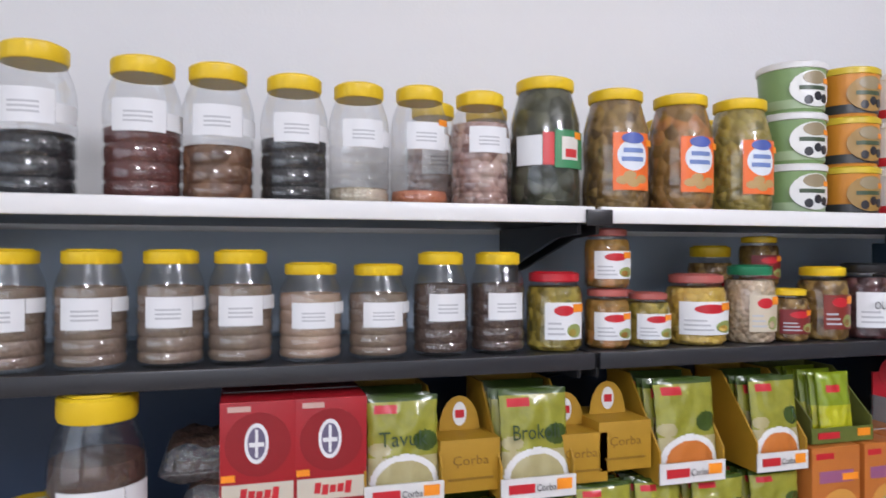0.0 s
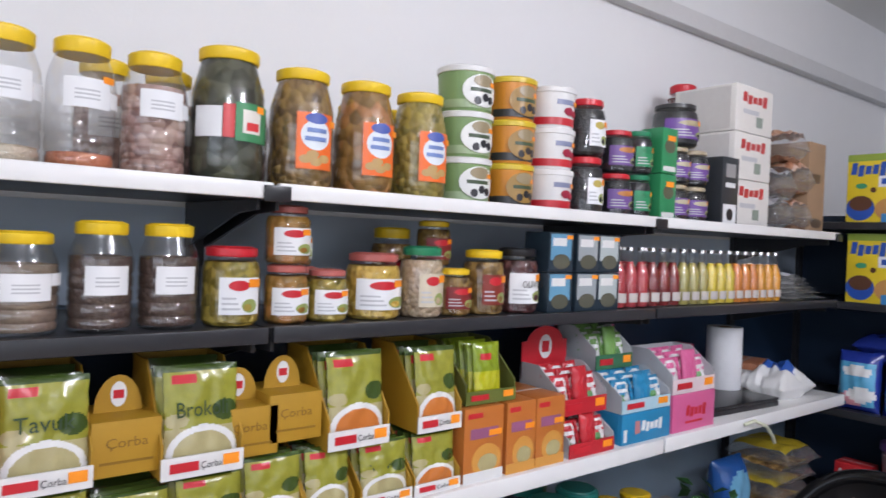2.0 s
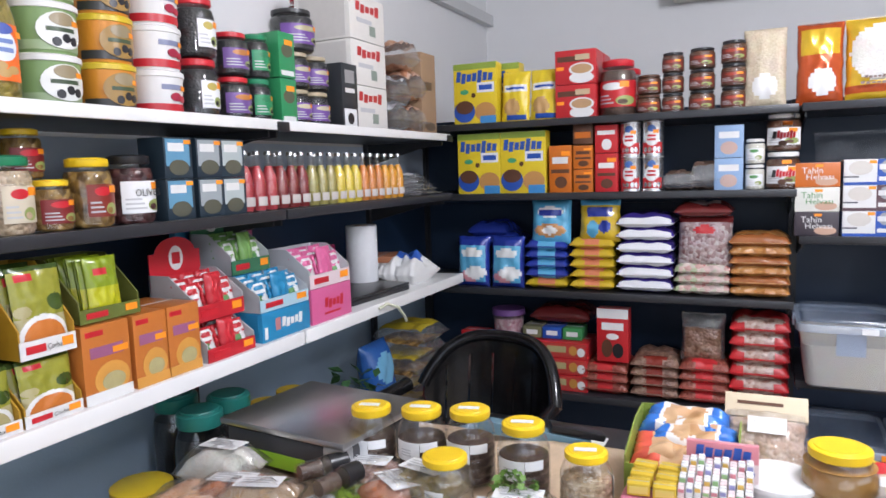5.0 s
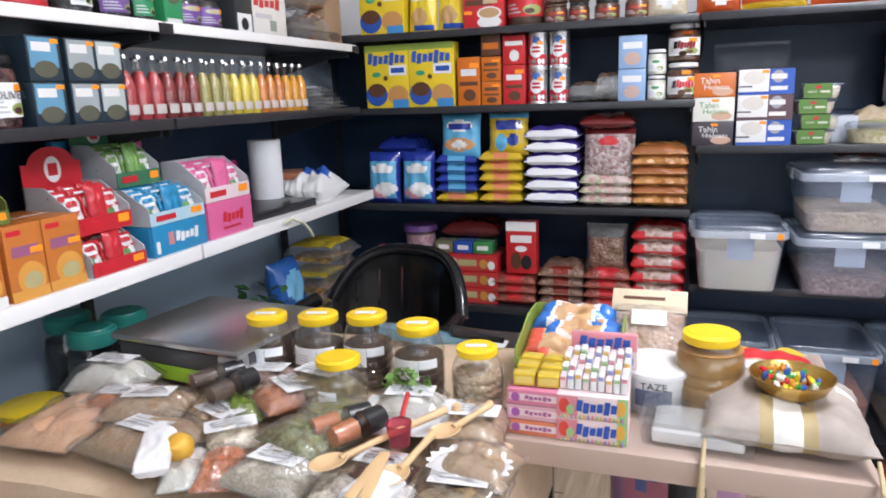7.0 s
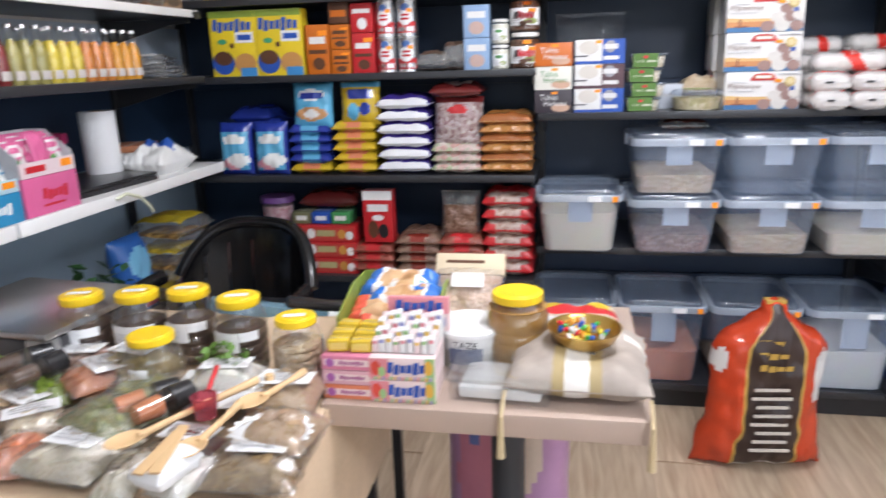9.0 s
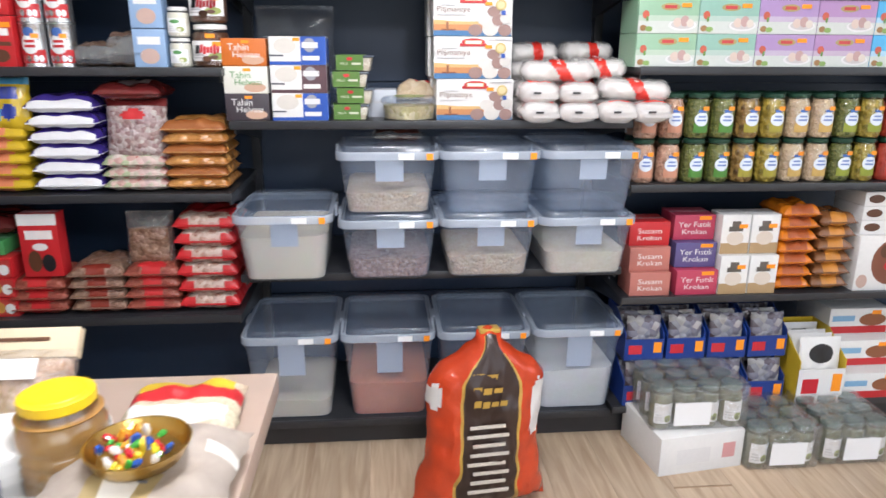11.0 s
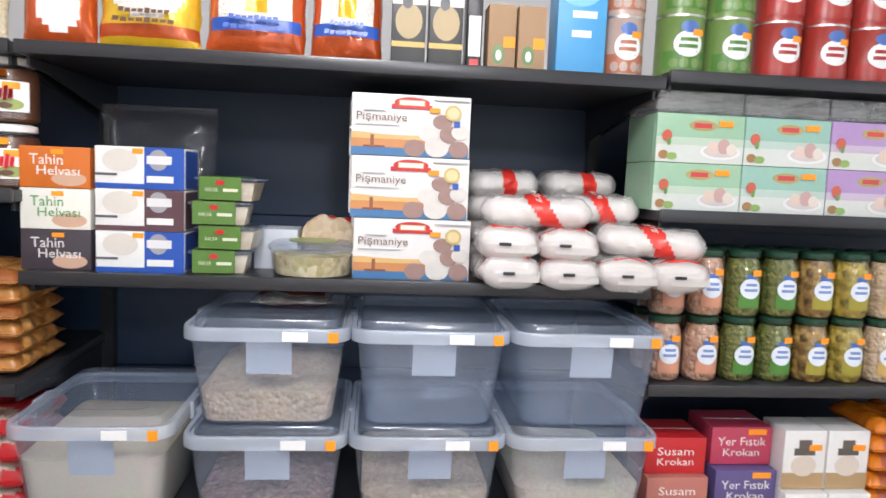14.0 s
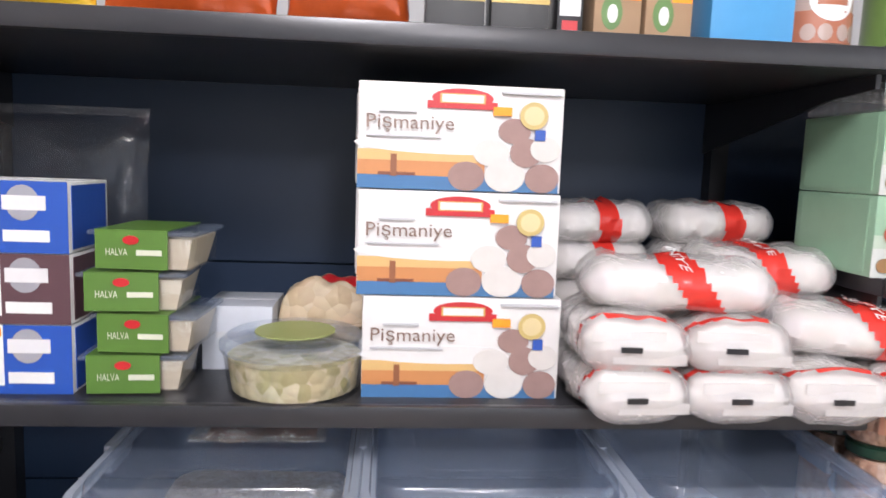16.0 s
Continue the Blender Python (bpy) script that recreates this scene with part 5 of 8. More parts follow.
YP = [SY, CB, col(0.5, 0.3, 0.12), WHITE_P]
for k, y in enumerate((1.77, 1.655)):
    pouch(on_b(y, SB[1][0]), 0.112, 0.045, 0.195, YP, [(0.1, 0.9, 0.58, 0.72, 3, False), (0.15, 0.85, 0.62, 0.68, 1, False), (0.1, 0.7, 0.12, 0.45, 2, True), (0.2, 0.9, 0.05, 0.15, 1, False)], "yellow cocoa powder pouch", "cocoa_pouch", seed=k)
z1 = SB[1][1]
ORX = col(0.55, 0.14, 0.01, 0.35)
for k, (y, w, h, bc) in enumerate(((1.59, 0.085, 0.175, ORX), (1.505, 0.072, 0.085, ORX), (1.42, 0.08, 0.14, RDX))):
    for j in range(2 if k == 1 else 1):
        carton(on_b(y, z1 + j * 0.087), w, 0.06, h, bc, [("o", 0.25, 0.8, 0.10, 0.35, CHO), ("r", 0.15, 0.85, 0.62, 0.76, WHITE_P if k != 1 else CHO), ("r", 0.1, 0.9, 0.42, 0.50, CHO), ("r", 0.55, 0.95, 0.78, 0.88, ORANGE)], "small coffee box in orange and red", "coffee_box", "coffee boxes")
carton(on_b(1.505, z1 + 0.176), 0.072, 0.06, 0.075, CHO, [("r", 0.1, 0.9, 0.3, 0.6, ORX)], "small brown and orange coffee box", "coffee_box", "coffee boxes")
carton(on_b(1.42, z1 + 0.142), 0.08, 0.06, 0.10, RDX, [("o", 0.3, 0.75, 0.1, 0.5, WHITE_P), ("r", 0.1, 0.9, 0.65, 0.8, WHITE_P)], "small red and white coffee box", "coffee_box", "coffee boxes")
SIL = col(0.62, 0.63, 0.65, 0.25, metal=0.9)
for y in (1.34, 1.262):
    for k in range(2):
        can(on_b(y, z1 + 0.124 * k, BF + 0.07), 0.037, 0.122, SIL, RDX, "silver coffee tin with red label")
for k in range(2):
    flat_bag(on_b(1.17 - 0.09 * k, z1, BF + 0.03), 0.11, 0.10, 0.07 + 0.03 * k, [FILM, C_DARK], [(0.1, 0.9, 0.1, 0.9, 1, False)], "small bag of brown sweets", "sweet_bag", seed=7 + k)
for k in range(2):
    carton(on_b(1.01, z1 + 0.11 * k), 0.09, 0.06, 0.108, col(0.25, 0.38, 0.58, 0.4), [("r", 0.15, 0.85, 0.6, 0.8, WHITE_P), ("o", 0.2, 0.8, 0.1, 0.5, col(0.5, 0.35, 0.3))], "pale blue milk powder box", "milk_box")
    food_jar(on_b(0.93, z1 + 0.085 * k, BF + 0.06), 0.032, 0.084, col(0.65, 0.63, 0.55), WHITE_P, col(0.1, 0.3, 0.1), "small white jar with white lid", PAPER, sticker=False)
    nj = food_jar(on_b(0.845, z1 + 0.125 * k, BF + 0.075), 0.054, 0.123, CHO, WHITE_P, PAPER, "jar of hazelnut spread with white lid", PAPER, wide=62)
    printing(nj, 0.08, 0.123, -0.057, [("w", 0.06, 0.22, 0.30, 0.52, BLACK_P, 1), ("w", 0.22, 0.92, 0.32, 0.54, RED_LID, 6), ("o", 0.30, 0.62, 0.14, 0.28, CHO), ("r", 0.45, 0.8, 0.68, 0.78, ORANGE)])
# sweets shelf
z2 = SB[1][2]
NV, SKY = col(0.02, 0.04, 0.28, 0.2), col(0.10, 0.38, 0.60, 0.2)
MARSH = [NV, SKY, WHITE_P, col(0.7, 0.3, 0.35, 0.3)]
MR = [(0.08, 0.92, 0.08, 0.80, 1, False), (0.15, 0.85, 0.58, 0.76, 2, True), (0.1, 0.8, 0.10, 0.32, 3, True), (0.3, 0.95, 0.15, 0.4, 2, True)]
for k, y in enumerate((1.955, 1.81)):
    pouch(on_b(y, z2, BF + 0.005), 0.135, 0.07, 0.20, MARSH, MR, "blue bag of marshmallows", "sweet_bag", "marshmallow bags", seed=k * 2, lean=4)
for k in range(2):
    flat_bag(on_b(1.88 + 0.05 * k, z2 + 0.14 * 1 + 0.04 * k, BF + 0.14), 0.17, 0.18, 0.07, MARSH, [], "blue bag of marshmallows lying flat", "sweet_bag", "marshmallow bags", seed=k)
YB = [col(0.55, 0.38, 0.02, 0.2), col(0.62, 0.20, 0.10, 0.2), WHITE_P]
for k in range(5):
    mt = YB if k == 0 else [NV, SKY, WHITE_P]
    flat_bag(on_b(1.65, z2 + 0.036 * k), 0.165, 0.20, 0.05, mt, [(0.3, 0.7, 0.0, 0.2, 1, False)], "bag of sweets lying in a stack", "sweet_bag", "stack of sweet bags", seed=k * 1.7)
    flat_bag(on_b(1.475, z2 + 0.038 * k), 0.165, 0.20, 0.052, YB, [(0.2, 0.8, 0.0, 0.25, 1, True)], "yellow bag of sweets lying in a stack", "sweet_bag", "stack of sweet bags", seed=k * 2.7)
pouch(on_b(1.635, z2 + 0.175, BF + 0.02), 0.155, 0.06, 0.165, [SKY, NV, WHITE_P, col(0.5, 0.25, 0.1)], [(0.15, 0.85, 0.6, 0.85, 2, True), (0.2, 0.8, 0.65, 0.78, 1, False), (0.1, 0.9, 0.15, 0.45, 3, True), (0.3, 0.7, 0.2, 0.4, 2, True)], "bright blue bag of marshmallows", "sweet_bag", "marshmallow bags", seed=9, lean=6)
pouch(on_b(1.45, z2 + 0.185, BF + 0.02), 0.150, 0.06, 0.155, [YB[0], NV, WHITE_P, SKY], [(0.0, 1, 0.88, 1, 3, False), (0.2, 0.85, 0.6, 0.8, 1, False), (0.2, 0.5, 0.1, 0.5, 3, True), (0.5, 0.8, 0.2, 0.5, 1, True)], "yellow bag of sour sweets", "sweet_bag", "marshmallow bags", seed=11, lean=6)
WB = [col(0.72, 0.72, 0.74, 0.35), col(0.05, 0.03, 0.22, 0.25)]
for k in range(6):
    flat_bag(on_b(1.285, z2 + 0.046 * k), 0.20, 0.20, 0.060, WB, [(0, 1, 0.05, 1, 1, False), (0, 0.06, 0, 1, 1, False), (0.94, 1, 0, 1, 1, False)], "white and purple bag of sweets in a stack", "sweet_bag", "stack of white bags", seed=k * 1.1)
DR = [col(0.16, 0.02, 0.02, 0.2), grains("wrapped_sweets", (0.20, 0.08, 0.08), (0.40, 0.30, 0.30), (0.55, 0.5, 0.48), 0.012), RDX]
for k in range(3):
    flat_bag(on_b(1.09, z2 + 0.034 * k), 0.19, 0.19, 0.05, [grains("pink_sweets_%d" % k, (0.45, 0.05, 0.05), (0.65, 0.55, 0.5), (0.15, 0.3, 0.08), 0.02), RDX], [], "bag of wrapped sweets lying flat", "sweet_bag", "stack of sweet bags", seed=k)
pouch(on_b(1.085, z2 + 0.10, BF + 0.02), 0.18, 0.07, 0.18, [DR[1], DR[0], RDX], [(0, 1, 0.88, 1, 1, False), (0.3, 0.7, 0.62, 0.80, 2, True)], "clear bag of wrapped brown sweets", "sweet_bag", seed=21, lean=10)
flat_bag(on_b(1.09, z2 + 0.275, BF + 0.03), 0.19, 0.16, 0.05, DR, [(0.2, 0.8, 0.2, 0.8, 1, False)], "dark red bag of sweets lying on top", "sweet_bag", seed=5)
OC = [grains("orange_crackers", (0.34, 0.13, 0.03), (0.46, 0.20, 0.05), (0.55, 0.27, 0.09), 0.03, 0.3), col(0.30, 0.10, 0.03, 0.2)]
for k in range(6):
    flat_bag(on_b(0.91, z2 + 0.034 * k), 0.19, 0.20, 0.05, OC, [(0.0, 1.0, 0.0, 0.12, 1, False)] if k % 2 else [], "orange brown bag of snacks in a stack", "snack_bag", "stack of snack bags", seed=k * 3.3)
# lowest shelf of the first bay
z3 = SB[1][3]
carton(on_b(1.97, z3 + 0.13, BF + 0.06), 0.11, 0.08, 0.07, RDX, [("w", 0.1, 0.9, 0.32, 0.68, WHITE_P, 8)], "small red card box of sweets", "sweet_box")
carton(on_b(1.95, z3, BF + 0.05), 0.20, 0.20, 0.13, col(0.12, 0.08, 0.07), [], "dark brown carton standing on the low shelf", "carton")
tb = thing("sweet_tub", "round clear tub of pink sweets with purple lid", "tub")
part("filling", lathe([(0, 0.004), (0.055, 0.004), (0.06, 0.10), (0, 0.11)], 24), grains("pink_candy", (0.3, 0.1, 0.15), (0.5, 0.3, 0.35), (0.6, 0.5, 0.5), 0.012), tb)
part("body", lathe([(0, 0), (0.058, 0), (0.065, 0.12)], 24), PET, tb)
part("lid", lathe([(0, 0.14), (0.066, 0.138), (0.068, 0.115), (0, 0.115)], 28), col(0.12, 0.05, 0.18), tb)
put(tb, on_b(1.83, z3 + 0.16, BF + 0.10))
carton(on_b(1.83, z3, BF + 0.04), 0.14, 0.16, 0.158, col(0.20, 0.05, 0.06), [("o", 0.2, 0.8, 0.2, 0.7, col(0.5, 0.3, 0.3))], "dark red printed carton of sweets", "carton")
for k in range(3):
    carton(on_b(1.63, z3 + 0.064 * k), 0.27, 0.18, 0.062, RDX, [("r", 0.02, 0.98, 0.08, 0.92, col(0.45, 0.05, 0.04)), ("o", 0.06, 0.20, 0.2, 0.8, col(0.15, 0.3, 0.5)), ("o", 0.28, 0.40, 0.2, 0.85, WHITE_P), ("r", 0.42, 0.70, 0.35, 0.75, CREAM), ("o", 0.74, 0.86, 0.2, 0.8, col(0.5, 0.25, 0.05)), ("o", 0.86, 0.97, 0.15, 0.7, WHITE_P)], "red gummy sweets display carton", "sweet_box", "stacked red sweet cartons", side=RDX)
for k, c_ in enumerate((col(0.15, 0.15, 0.08), CB, col(0.05, 0.25, 0.08))):
    carton(on_b(1.72 - 0.08 * k, z3 + 0.193, BF + 0.06), 0.075, 0.10, 0.045, c_, [("r", 0.2, 0.8, 0.3, 0.7, WHITE_P)], "small bright sweet packet", "sweet_box")
flat_bag(on_b(1.62, z3 + 0.24, BF + 0.10), 0.24, 0.2, 0.07, DR, [], "dark red bag of sweets lying on top", "sweet_bag", seed=15)
carton(on_b(1.40, z3 + 0.13), 0.115, 0.06, 0.20, RDX, [("r", 0, 1, 0.82, 1.0, WHITE_P), ("r", 0.15, 0.85, 0.60, 0.74, WHITE_P), ("o", 0.15, 0.5, 0.08, 0.42, CHO), ("o", 0.5, 0.85, 0.08, 0.36, BLACK_P), ("o", 0.3, 0.7, 0.42, 0.54, WHITE_P)], "red and white chocolate mini packs box", "sweet_box")
NUT = [grains("red_skin_peanuts", (0.16, 0.03, 0.02), (0.28, 0.06, 0.04), (0.36, 0.12, 0.08), 0.010, 0.3), RDX]
NU2 = [grains("brown_peanuts", (0.14, 0.07, 0.04), (0.24, 0.13, 0.09), (0.34, 0.22, 0.17), 0.012, 0.3), col(0.22, 0.03, 0.02, 0.2)]
for y, n, mt in ((1.43, 3, NUT), (1.25, 4, NU2), (1.08, 4, NUT)):
    for k in range(n):
        flat_bag(on_b(y, z3 + 0.036 * k), 0.17, 0.20, 0.055, mt, [(0.25, 0.75, 0.0, 0.2, 1, True)], "clear bag of red peanuts in a stack", "nut_bag", "stacks of nut bags", seed=k + y)
RW2 = [RDX, grains("mixed_nuts", (0.3, 0.12, 0.08), (0.5, 0.35, 0.3), (0.6, 0.5, 0.45), 0.015, 0.3)]
for k in range(6):
    flat_bag(on_b(0.905, z3 + 0.052 * k), 0.19, 0.20, 0.065, RW2, [(0.1, 0.9, 0.0, 0.25, 1, True)], "red bag of mixed nuts in a stack", "nut_bag", "stacks of nut bags", seed=k * 5.1)
pouch(on_b(1.09, z3 + 0.15, BF + 0.05), 0.15, 0.06, 0.17, [FILM, NU2[0]], [(0.1, 0.9, 0.05, 0.7, 1, False)], "clear bag of nuts standing", "nut_bag", seed=31)
# top of the first bay
zt = SB[1][0]
for k in range(2):
    for dx in (0.0, 0.13):
        carton(on_b(1.53, zt + 0.124 * k, BF + 0.03 + dx), 0.15, 0.125, 0.122, RDX, [("r", 0.06, 0.72, 0.66, 0.82, CHO), ("r", 0.5, 0.85, 0.70, 0.86, col(0.5, 0.4, 0.25)), ("o", 0.35, 0.95, 0.02, 0.35, WHITE_P), ("o", 0.35, 0.95, 0.24, 0.62, WHITE_P), ("o", 0.40, 0.90, 0.30, 0.58, col(0.45, 0.28, 0.14)), ("r", 0.03, 0.22, 0.42, 0.52, ORANGE)], "red coffee mix box with white cup", "coffee_box", "red coffee boxes", side=RDX)
food_jar(on_b(1.385, zt, BF + 0.08), 0.064, 0.20, C_DARK, RED_LID, WHITE_P, "large red-lidded coffee jar", RDX, wide=80)
food_jar(on_b(1.385, zt, BF + 0.22), 0.064, 0.185, C_DARK, RED_LID, WHITE_P, "large red-lidded coffee jar", RDX, wide=80)
for y, n, r, h in ((1.275, 2, 0.042, 0.068), (1.195, 3, 0.038, 0.068), (1.10, 3, 0.044, 0.070), (1.00, 3, 0.042, 0.075)):
    for k in range(n):
        food_jar(on_b(y, zt + (h + 0.001) * k, BF + 0.07), r, h, CHO, BLACK_P if n == 3 else CHO, col(0.35, 0.05, 0.03), "squat brown coffee jar with dark lid", col(0.16, 0.03, 0.02), wide=60)

# ---------------------------------------------------------------- back shelving: long top row of the second bay
def rice_bag(y, w, mats, k, reg):
    ob = pouch(on_b(y, SB[2][0], BF + 0.02), w, 0.07, 0.26, mats, reg, "printed foil bag of rice or tea", "rice_bag", "foil bags on the top shelf", seed=k * 2.1, lean=7)
    if k > 2:
        for q in range(2):
            pl_ = part("logo_shape", wordmark(-w * 0.30 + 0.01 * q, w * 0.30 - 0.01 * q, 0.0, 0.010, 0.0, 8), CB if k > 3 else CHO, ob, smooth=False)
            pl_.location, pl_.rotation_euler = (0, -0.0005 + 0.004 * q, 0.050 + 0.018 * q), (radians(-7), 0, 0)


RF, YF = col(0.50, 0.08, 0.015, 0.2, metal=0.3, var=0.45), col(0.66, 0.42, 0.02, 0.2, metal=0.3, var=0.3)
rice_bag(0.905, 0.13, [C_CREAM, CREAM, WHITE_P], 1, [(0.2, 0.8, 0.1, 0.4, 2, True)])
rice_bag(0.745, 0.135, [RF, WHITE_P, YF], 2, [(0.25, 0.85, 0.10, 0.42, 1, True), (0.1, 0.9, 0.6, 0.9, 2, False)])
rice_bag(0.58, 0.19, [YF, C_RICE, RF, WHITE_P], 3, [(0.06, 0.94, 0.22, 0.9, 1, True), (0.0, 1.0, 0.08, 0.16, 2, False)])
rice_bag(0.38, 0.19, [RF, C_RICE, YF, CB], 4, [(0.12, 0.88, 0.25, 1.0, 1, False), (0.38, 0.62, 0.3, 1.0, 2, False), (0.06, 0.94, 0.18, 0.25, 3, False)])
rice_bag(0.205, 0.14, [RF, C_RICE, YF, CB], 5, [(0.12, 0.88, 0.25, 1.0, 1, False), (0.38, 0.62, 0.3, 1.0, 2, False), (0.06, 0.94, 0.18, 0.25, 3, False)])
zt2 = SB[2][0]
for y in (0.085, 0.012):
    carton(on_b(y, zt2), 0.066, 0.05, 0.26, col(0.05, 0.05, 0.05), [("r", 0, 1, 0.45, 1, col(0.62, 0.60, 0.56)), ("o", 0.1, 0.9, 0.20, 0.46, col(0.35, 0.26, 0.12)), ("o", 0.3, 0.6, 0.42, 0.52, BLACK_P), ("r", 0, 1, 0.14, 0.18, col(0.5, 0.35, 0.08)), ("r", 0.2, 0.8, 0.6, 0.8, WHITE_P)], "tall black and white tea box with gold bands", "tea_box", "tall tea boxes")
carton(on_b(-0.045, zt2), 0.030, 0.06, 0.26, BLACK_P, [("r", 0.1, 0.9, 0.1, 0.4, WHITE_P), ("r", 0.2, 0.8, 0.02, 0.08, RDX)], "narrow black and white tea box", "tea_box")
for y in (-0.10, -0.160):
    carton(on_b(y, zt2), 0.055, 0.06, 0.13, CARD, [("o", 0.15, 0.6, 0.10, 0.40, col(0.10, 0.20, 0.06)), ("o", 0.28, 0.5, 0.16, 0.32, WHITE_P), ("r", 0.55, 0.98, 0.36, 0.52, ORANGE)], "brown kraft tea box", "tea_box", "brown tea boxes")
carton(on_b(-0.26, zt2), 0.10, 0.07, 0.27, col(0.06, 0.30, 0.58, 0.35), [("r", 0.3, 0.8, 0.42, 0.47, WHITE_P), ("r", 0.3, 0.7, 0.28, 0.33, WHITE_P), ("o", 0.0, 0.9, 0.5, 0.75, col(0.2, 0.5, 0.75))], "tall blue milk powder box", "milk_box")
can(on_b(-0.36, zt2, BF + 0.08), 0.045, 0.125, col(0.40, 0.30, 0.26, 0.3), col(0.38, 0.13, 0.07), "tin of stuffed vine leaves")
can(on_b(-0.36, zt2 + 0.126, BF + 0.08), 0.045, 0.125, col(0.40, 0.30, 0.26, 0.3), col(0.38, 0.13, 0.07), "tin of stuffed vine leaves")
ctop = [(-0.485, 0.050, col(0.13, 0.22, 0.06, 0.3, var=0.3), col(0.06, 0.18, 0.03)), (-0.59, 0.050, col(0.13, 0.22, 0.06, 0.3, var=0.3), col(0.06, 0.18, 0.03))] + [(-0.70 - 0.105 * k, 0.049, col(0.30, 0.03, 0.022, 0.3, var=0.3), col(0.34, 0.02, 0.015)) for k in range(9)]
for y, r, b_, c_ in ctop:
    for k in range(2):
        can(on_b(y, SB[3][0] + 0.121 * k, BF + 0.08), r, 0.12, b_, c_, "tin of peas with green label" if y > -0.65 else "tin of tomatoes with red label")

# ---------------------------------------------------------------- second bay: boxes, halva, cotton candy
zb = SB[2][1]
TH = [(col(0.55, 0.14, 0.02), "orange"), (col(0.70, 0.70, 0.64), "white"), (col(0.05, 0.04, 0.05), "black")]
for k, (c_, nm) in enumerate(TH[::-1]):
    tx = WHITE_P if nm != "white" else col(0.05, 0.25, 0.06)
    carton(on_b(0.745, zb + 0.079 * k), 0.128, 0.10, 0.078, c_, [("o", 0.45, 0.95, 0.05, 0.4, col(0.55, 0.35, 0.25)), ("t", 0.15, 0.62, 0.55, 0.80, tx, "Tahin"), ("t", 0.25, 0.85, 0.30, 0.52, tx, "Helvası"), ("r", 0.45, 0.62, 0.82, 0.93, ORANGE)], "small %s tahini halva box" % nm, "halva_box", "stack of halva boxes")
for k in range(3):
    dark = CB if k != 1 else col(0.10, 0.05, 0.06)
    carton(on_b(0.59, zb + 0.081 * k), 0.165, 0.11, 0.080, WHITE_P, [("r", 0.55, 1.0, 0.0, 1.0, dark), ("r", 0, 0.56, 0, 0.12, dark), ("o", 0.08, 0.48, 0.40, 0.95, col(0.60, 0.57, 0.52)), ("r", 0.0, 0.25, 0.30, 0.36, col(0.1, 0.1, 0.12)), ("o", 0.60, 0.82, 0.45, 0.95, col(0.3, 0.3, 0.33)), ("r", 0.58, 0.86, 0.60, 0.80, col(0.65, 0.65, 0.66)), ("r", 0.58, 0.88, 0.16, 0.32, WHITE_P), ("r", 0.42, 0.54, 0.84, 0.96, ORANGE)], "white and blue cream dessert box" if k != 1 else "white and brown cream dessert box", "dessert_box", "stack of dessert boxes", side=dark)
hg = col(0.08, 0.18, 0.03, 0.45)
for k in range(4):
    ob = thing("halva_tub", "clear plastic tub of halva with green sleeve", "tub", "stack of halva tubs")
    bm = bmesh.new()
    bmesh.ops.create_cone(bm, cap_ends=True, segments=4, radius1=0.060, radius2=0.072, depth=0.036)
    bm.transform(Matrix.Translation((0, 0.05, 0.019)) @ Matrix.Diagonal((1.05, 0.9, 1, 1)) @ Matrix.Rotation(radians(45), 4, "Z"))
    part("halva", bm, col(0.60, 0.52, 0.40, 0.7, bump=0.4), ob)
    part("body", boxed(-0.054, 0.054, 0.0, 0.10, 0.001, 0.040, 0.006), PET, ob)
    part("lid", boxed(-0.060, 0.060, -0.006, 0.106, 0.0405, 0.046, 0.002), TUBLID, ob)
    part("sleeve", boxed(-0.050, 0.030, -0.0085, -0.006, 0.003, 0.047), hg, ob, "green card sleeve", smooth=False)
    part("sleeve_top", boxed(-0.050, 0.030, -0.0085, 0.108, 0.0465, 0.0475), hg, ob, smooth=False)
    text_part(ob, "HALVA", -0.026, 0.022, 0.024, 0.008, -0.0098, col(0.6, 0.62, 0.5))
    part("print_line", boxed(-0.004, 0.024, -0.0098, -0.0088, 0.019, 0.025), col(0.6, 0.62, 0.5), ob, smooth=False)
    bm = bmesh.new()
    disc(bm, -0.01, 0.036, 0.009, 0.005, -0.0098)
    part("seal_print", bm, RDX, ob, smooth=False)
    put(ob, on_b(0.435 + 0.006 * (-1) ** k, zb + 0.048 * k, BF + 0.035, 3 * (-1) ** k))
tb = thing("sweet_tub", "low round clear tub of pistachio sweets with lid", "tub")
part("sweets", lathe([(0, 0.004), (0.062, 0.004), (0.066, 0.036), (0, 0.040)], 32), grains("pistachio_floss", (0.30, 0.28, 0.10), (0.55, 0.48, 0.30), (0.66, 0.60, 0.46), 0.012), tb)
part("body", lathe([(0, 0), (0.065, 0), (0.071, 0.045)], 36), PET, tb)
part("lid", lathe([(0, 0.058), (0.066, 0.057), (0.074, 0.050), (0.074, 0.044), (0.070, 0.043)], 36), TUBLID, tb)
part("label", turned(lathe([(0, 0), (0.040, 0), (0.040, 0.001), (0, 0.001)], 24), Matrix.Translation((0, 0, 0.0585))), col(0.30, 0.34, 0.12), tb, "olive green label")
put(tb, on_b(0.262, zb, BF + 0.065) @ Matrix.Scale(1.2, 4))
flat_bag(on_b(0.235, zb + 0.02, BF + 0.165), 0.13, 0.10, 0.09, [grains("tan_floss", (0.45, 0.33, 0.2), (0.55, 0.42, 0.28), (0.6, 0.5, 0.36), 0.02), RDX], [(0.3, 0.9, 0.3, 0.8, 1, True)], "small tan bag with red print", "sweet_bag", seed=2)
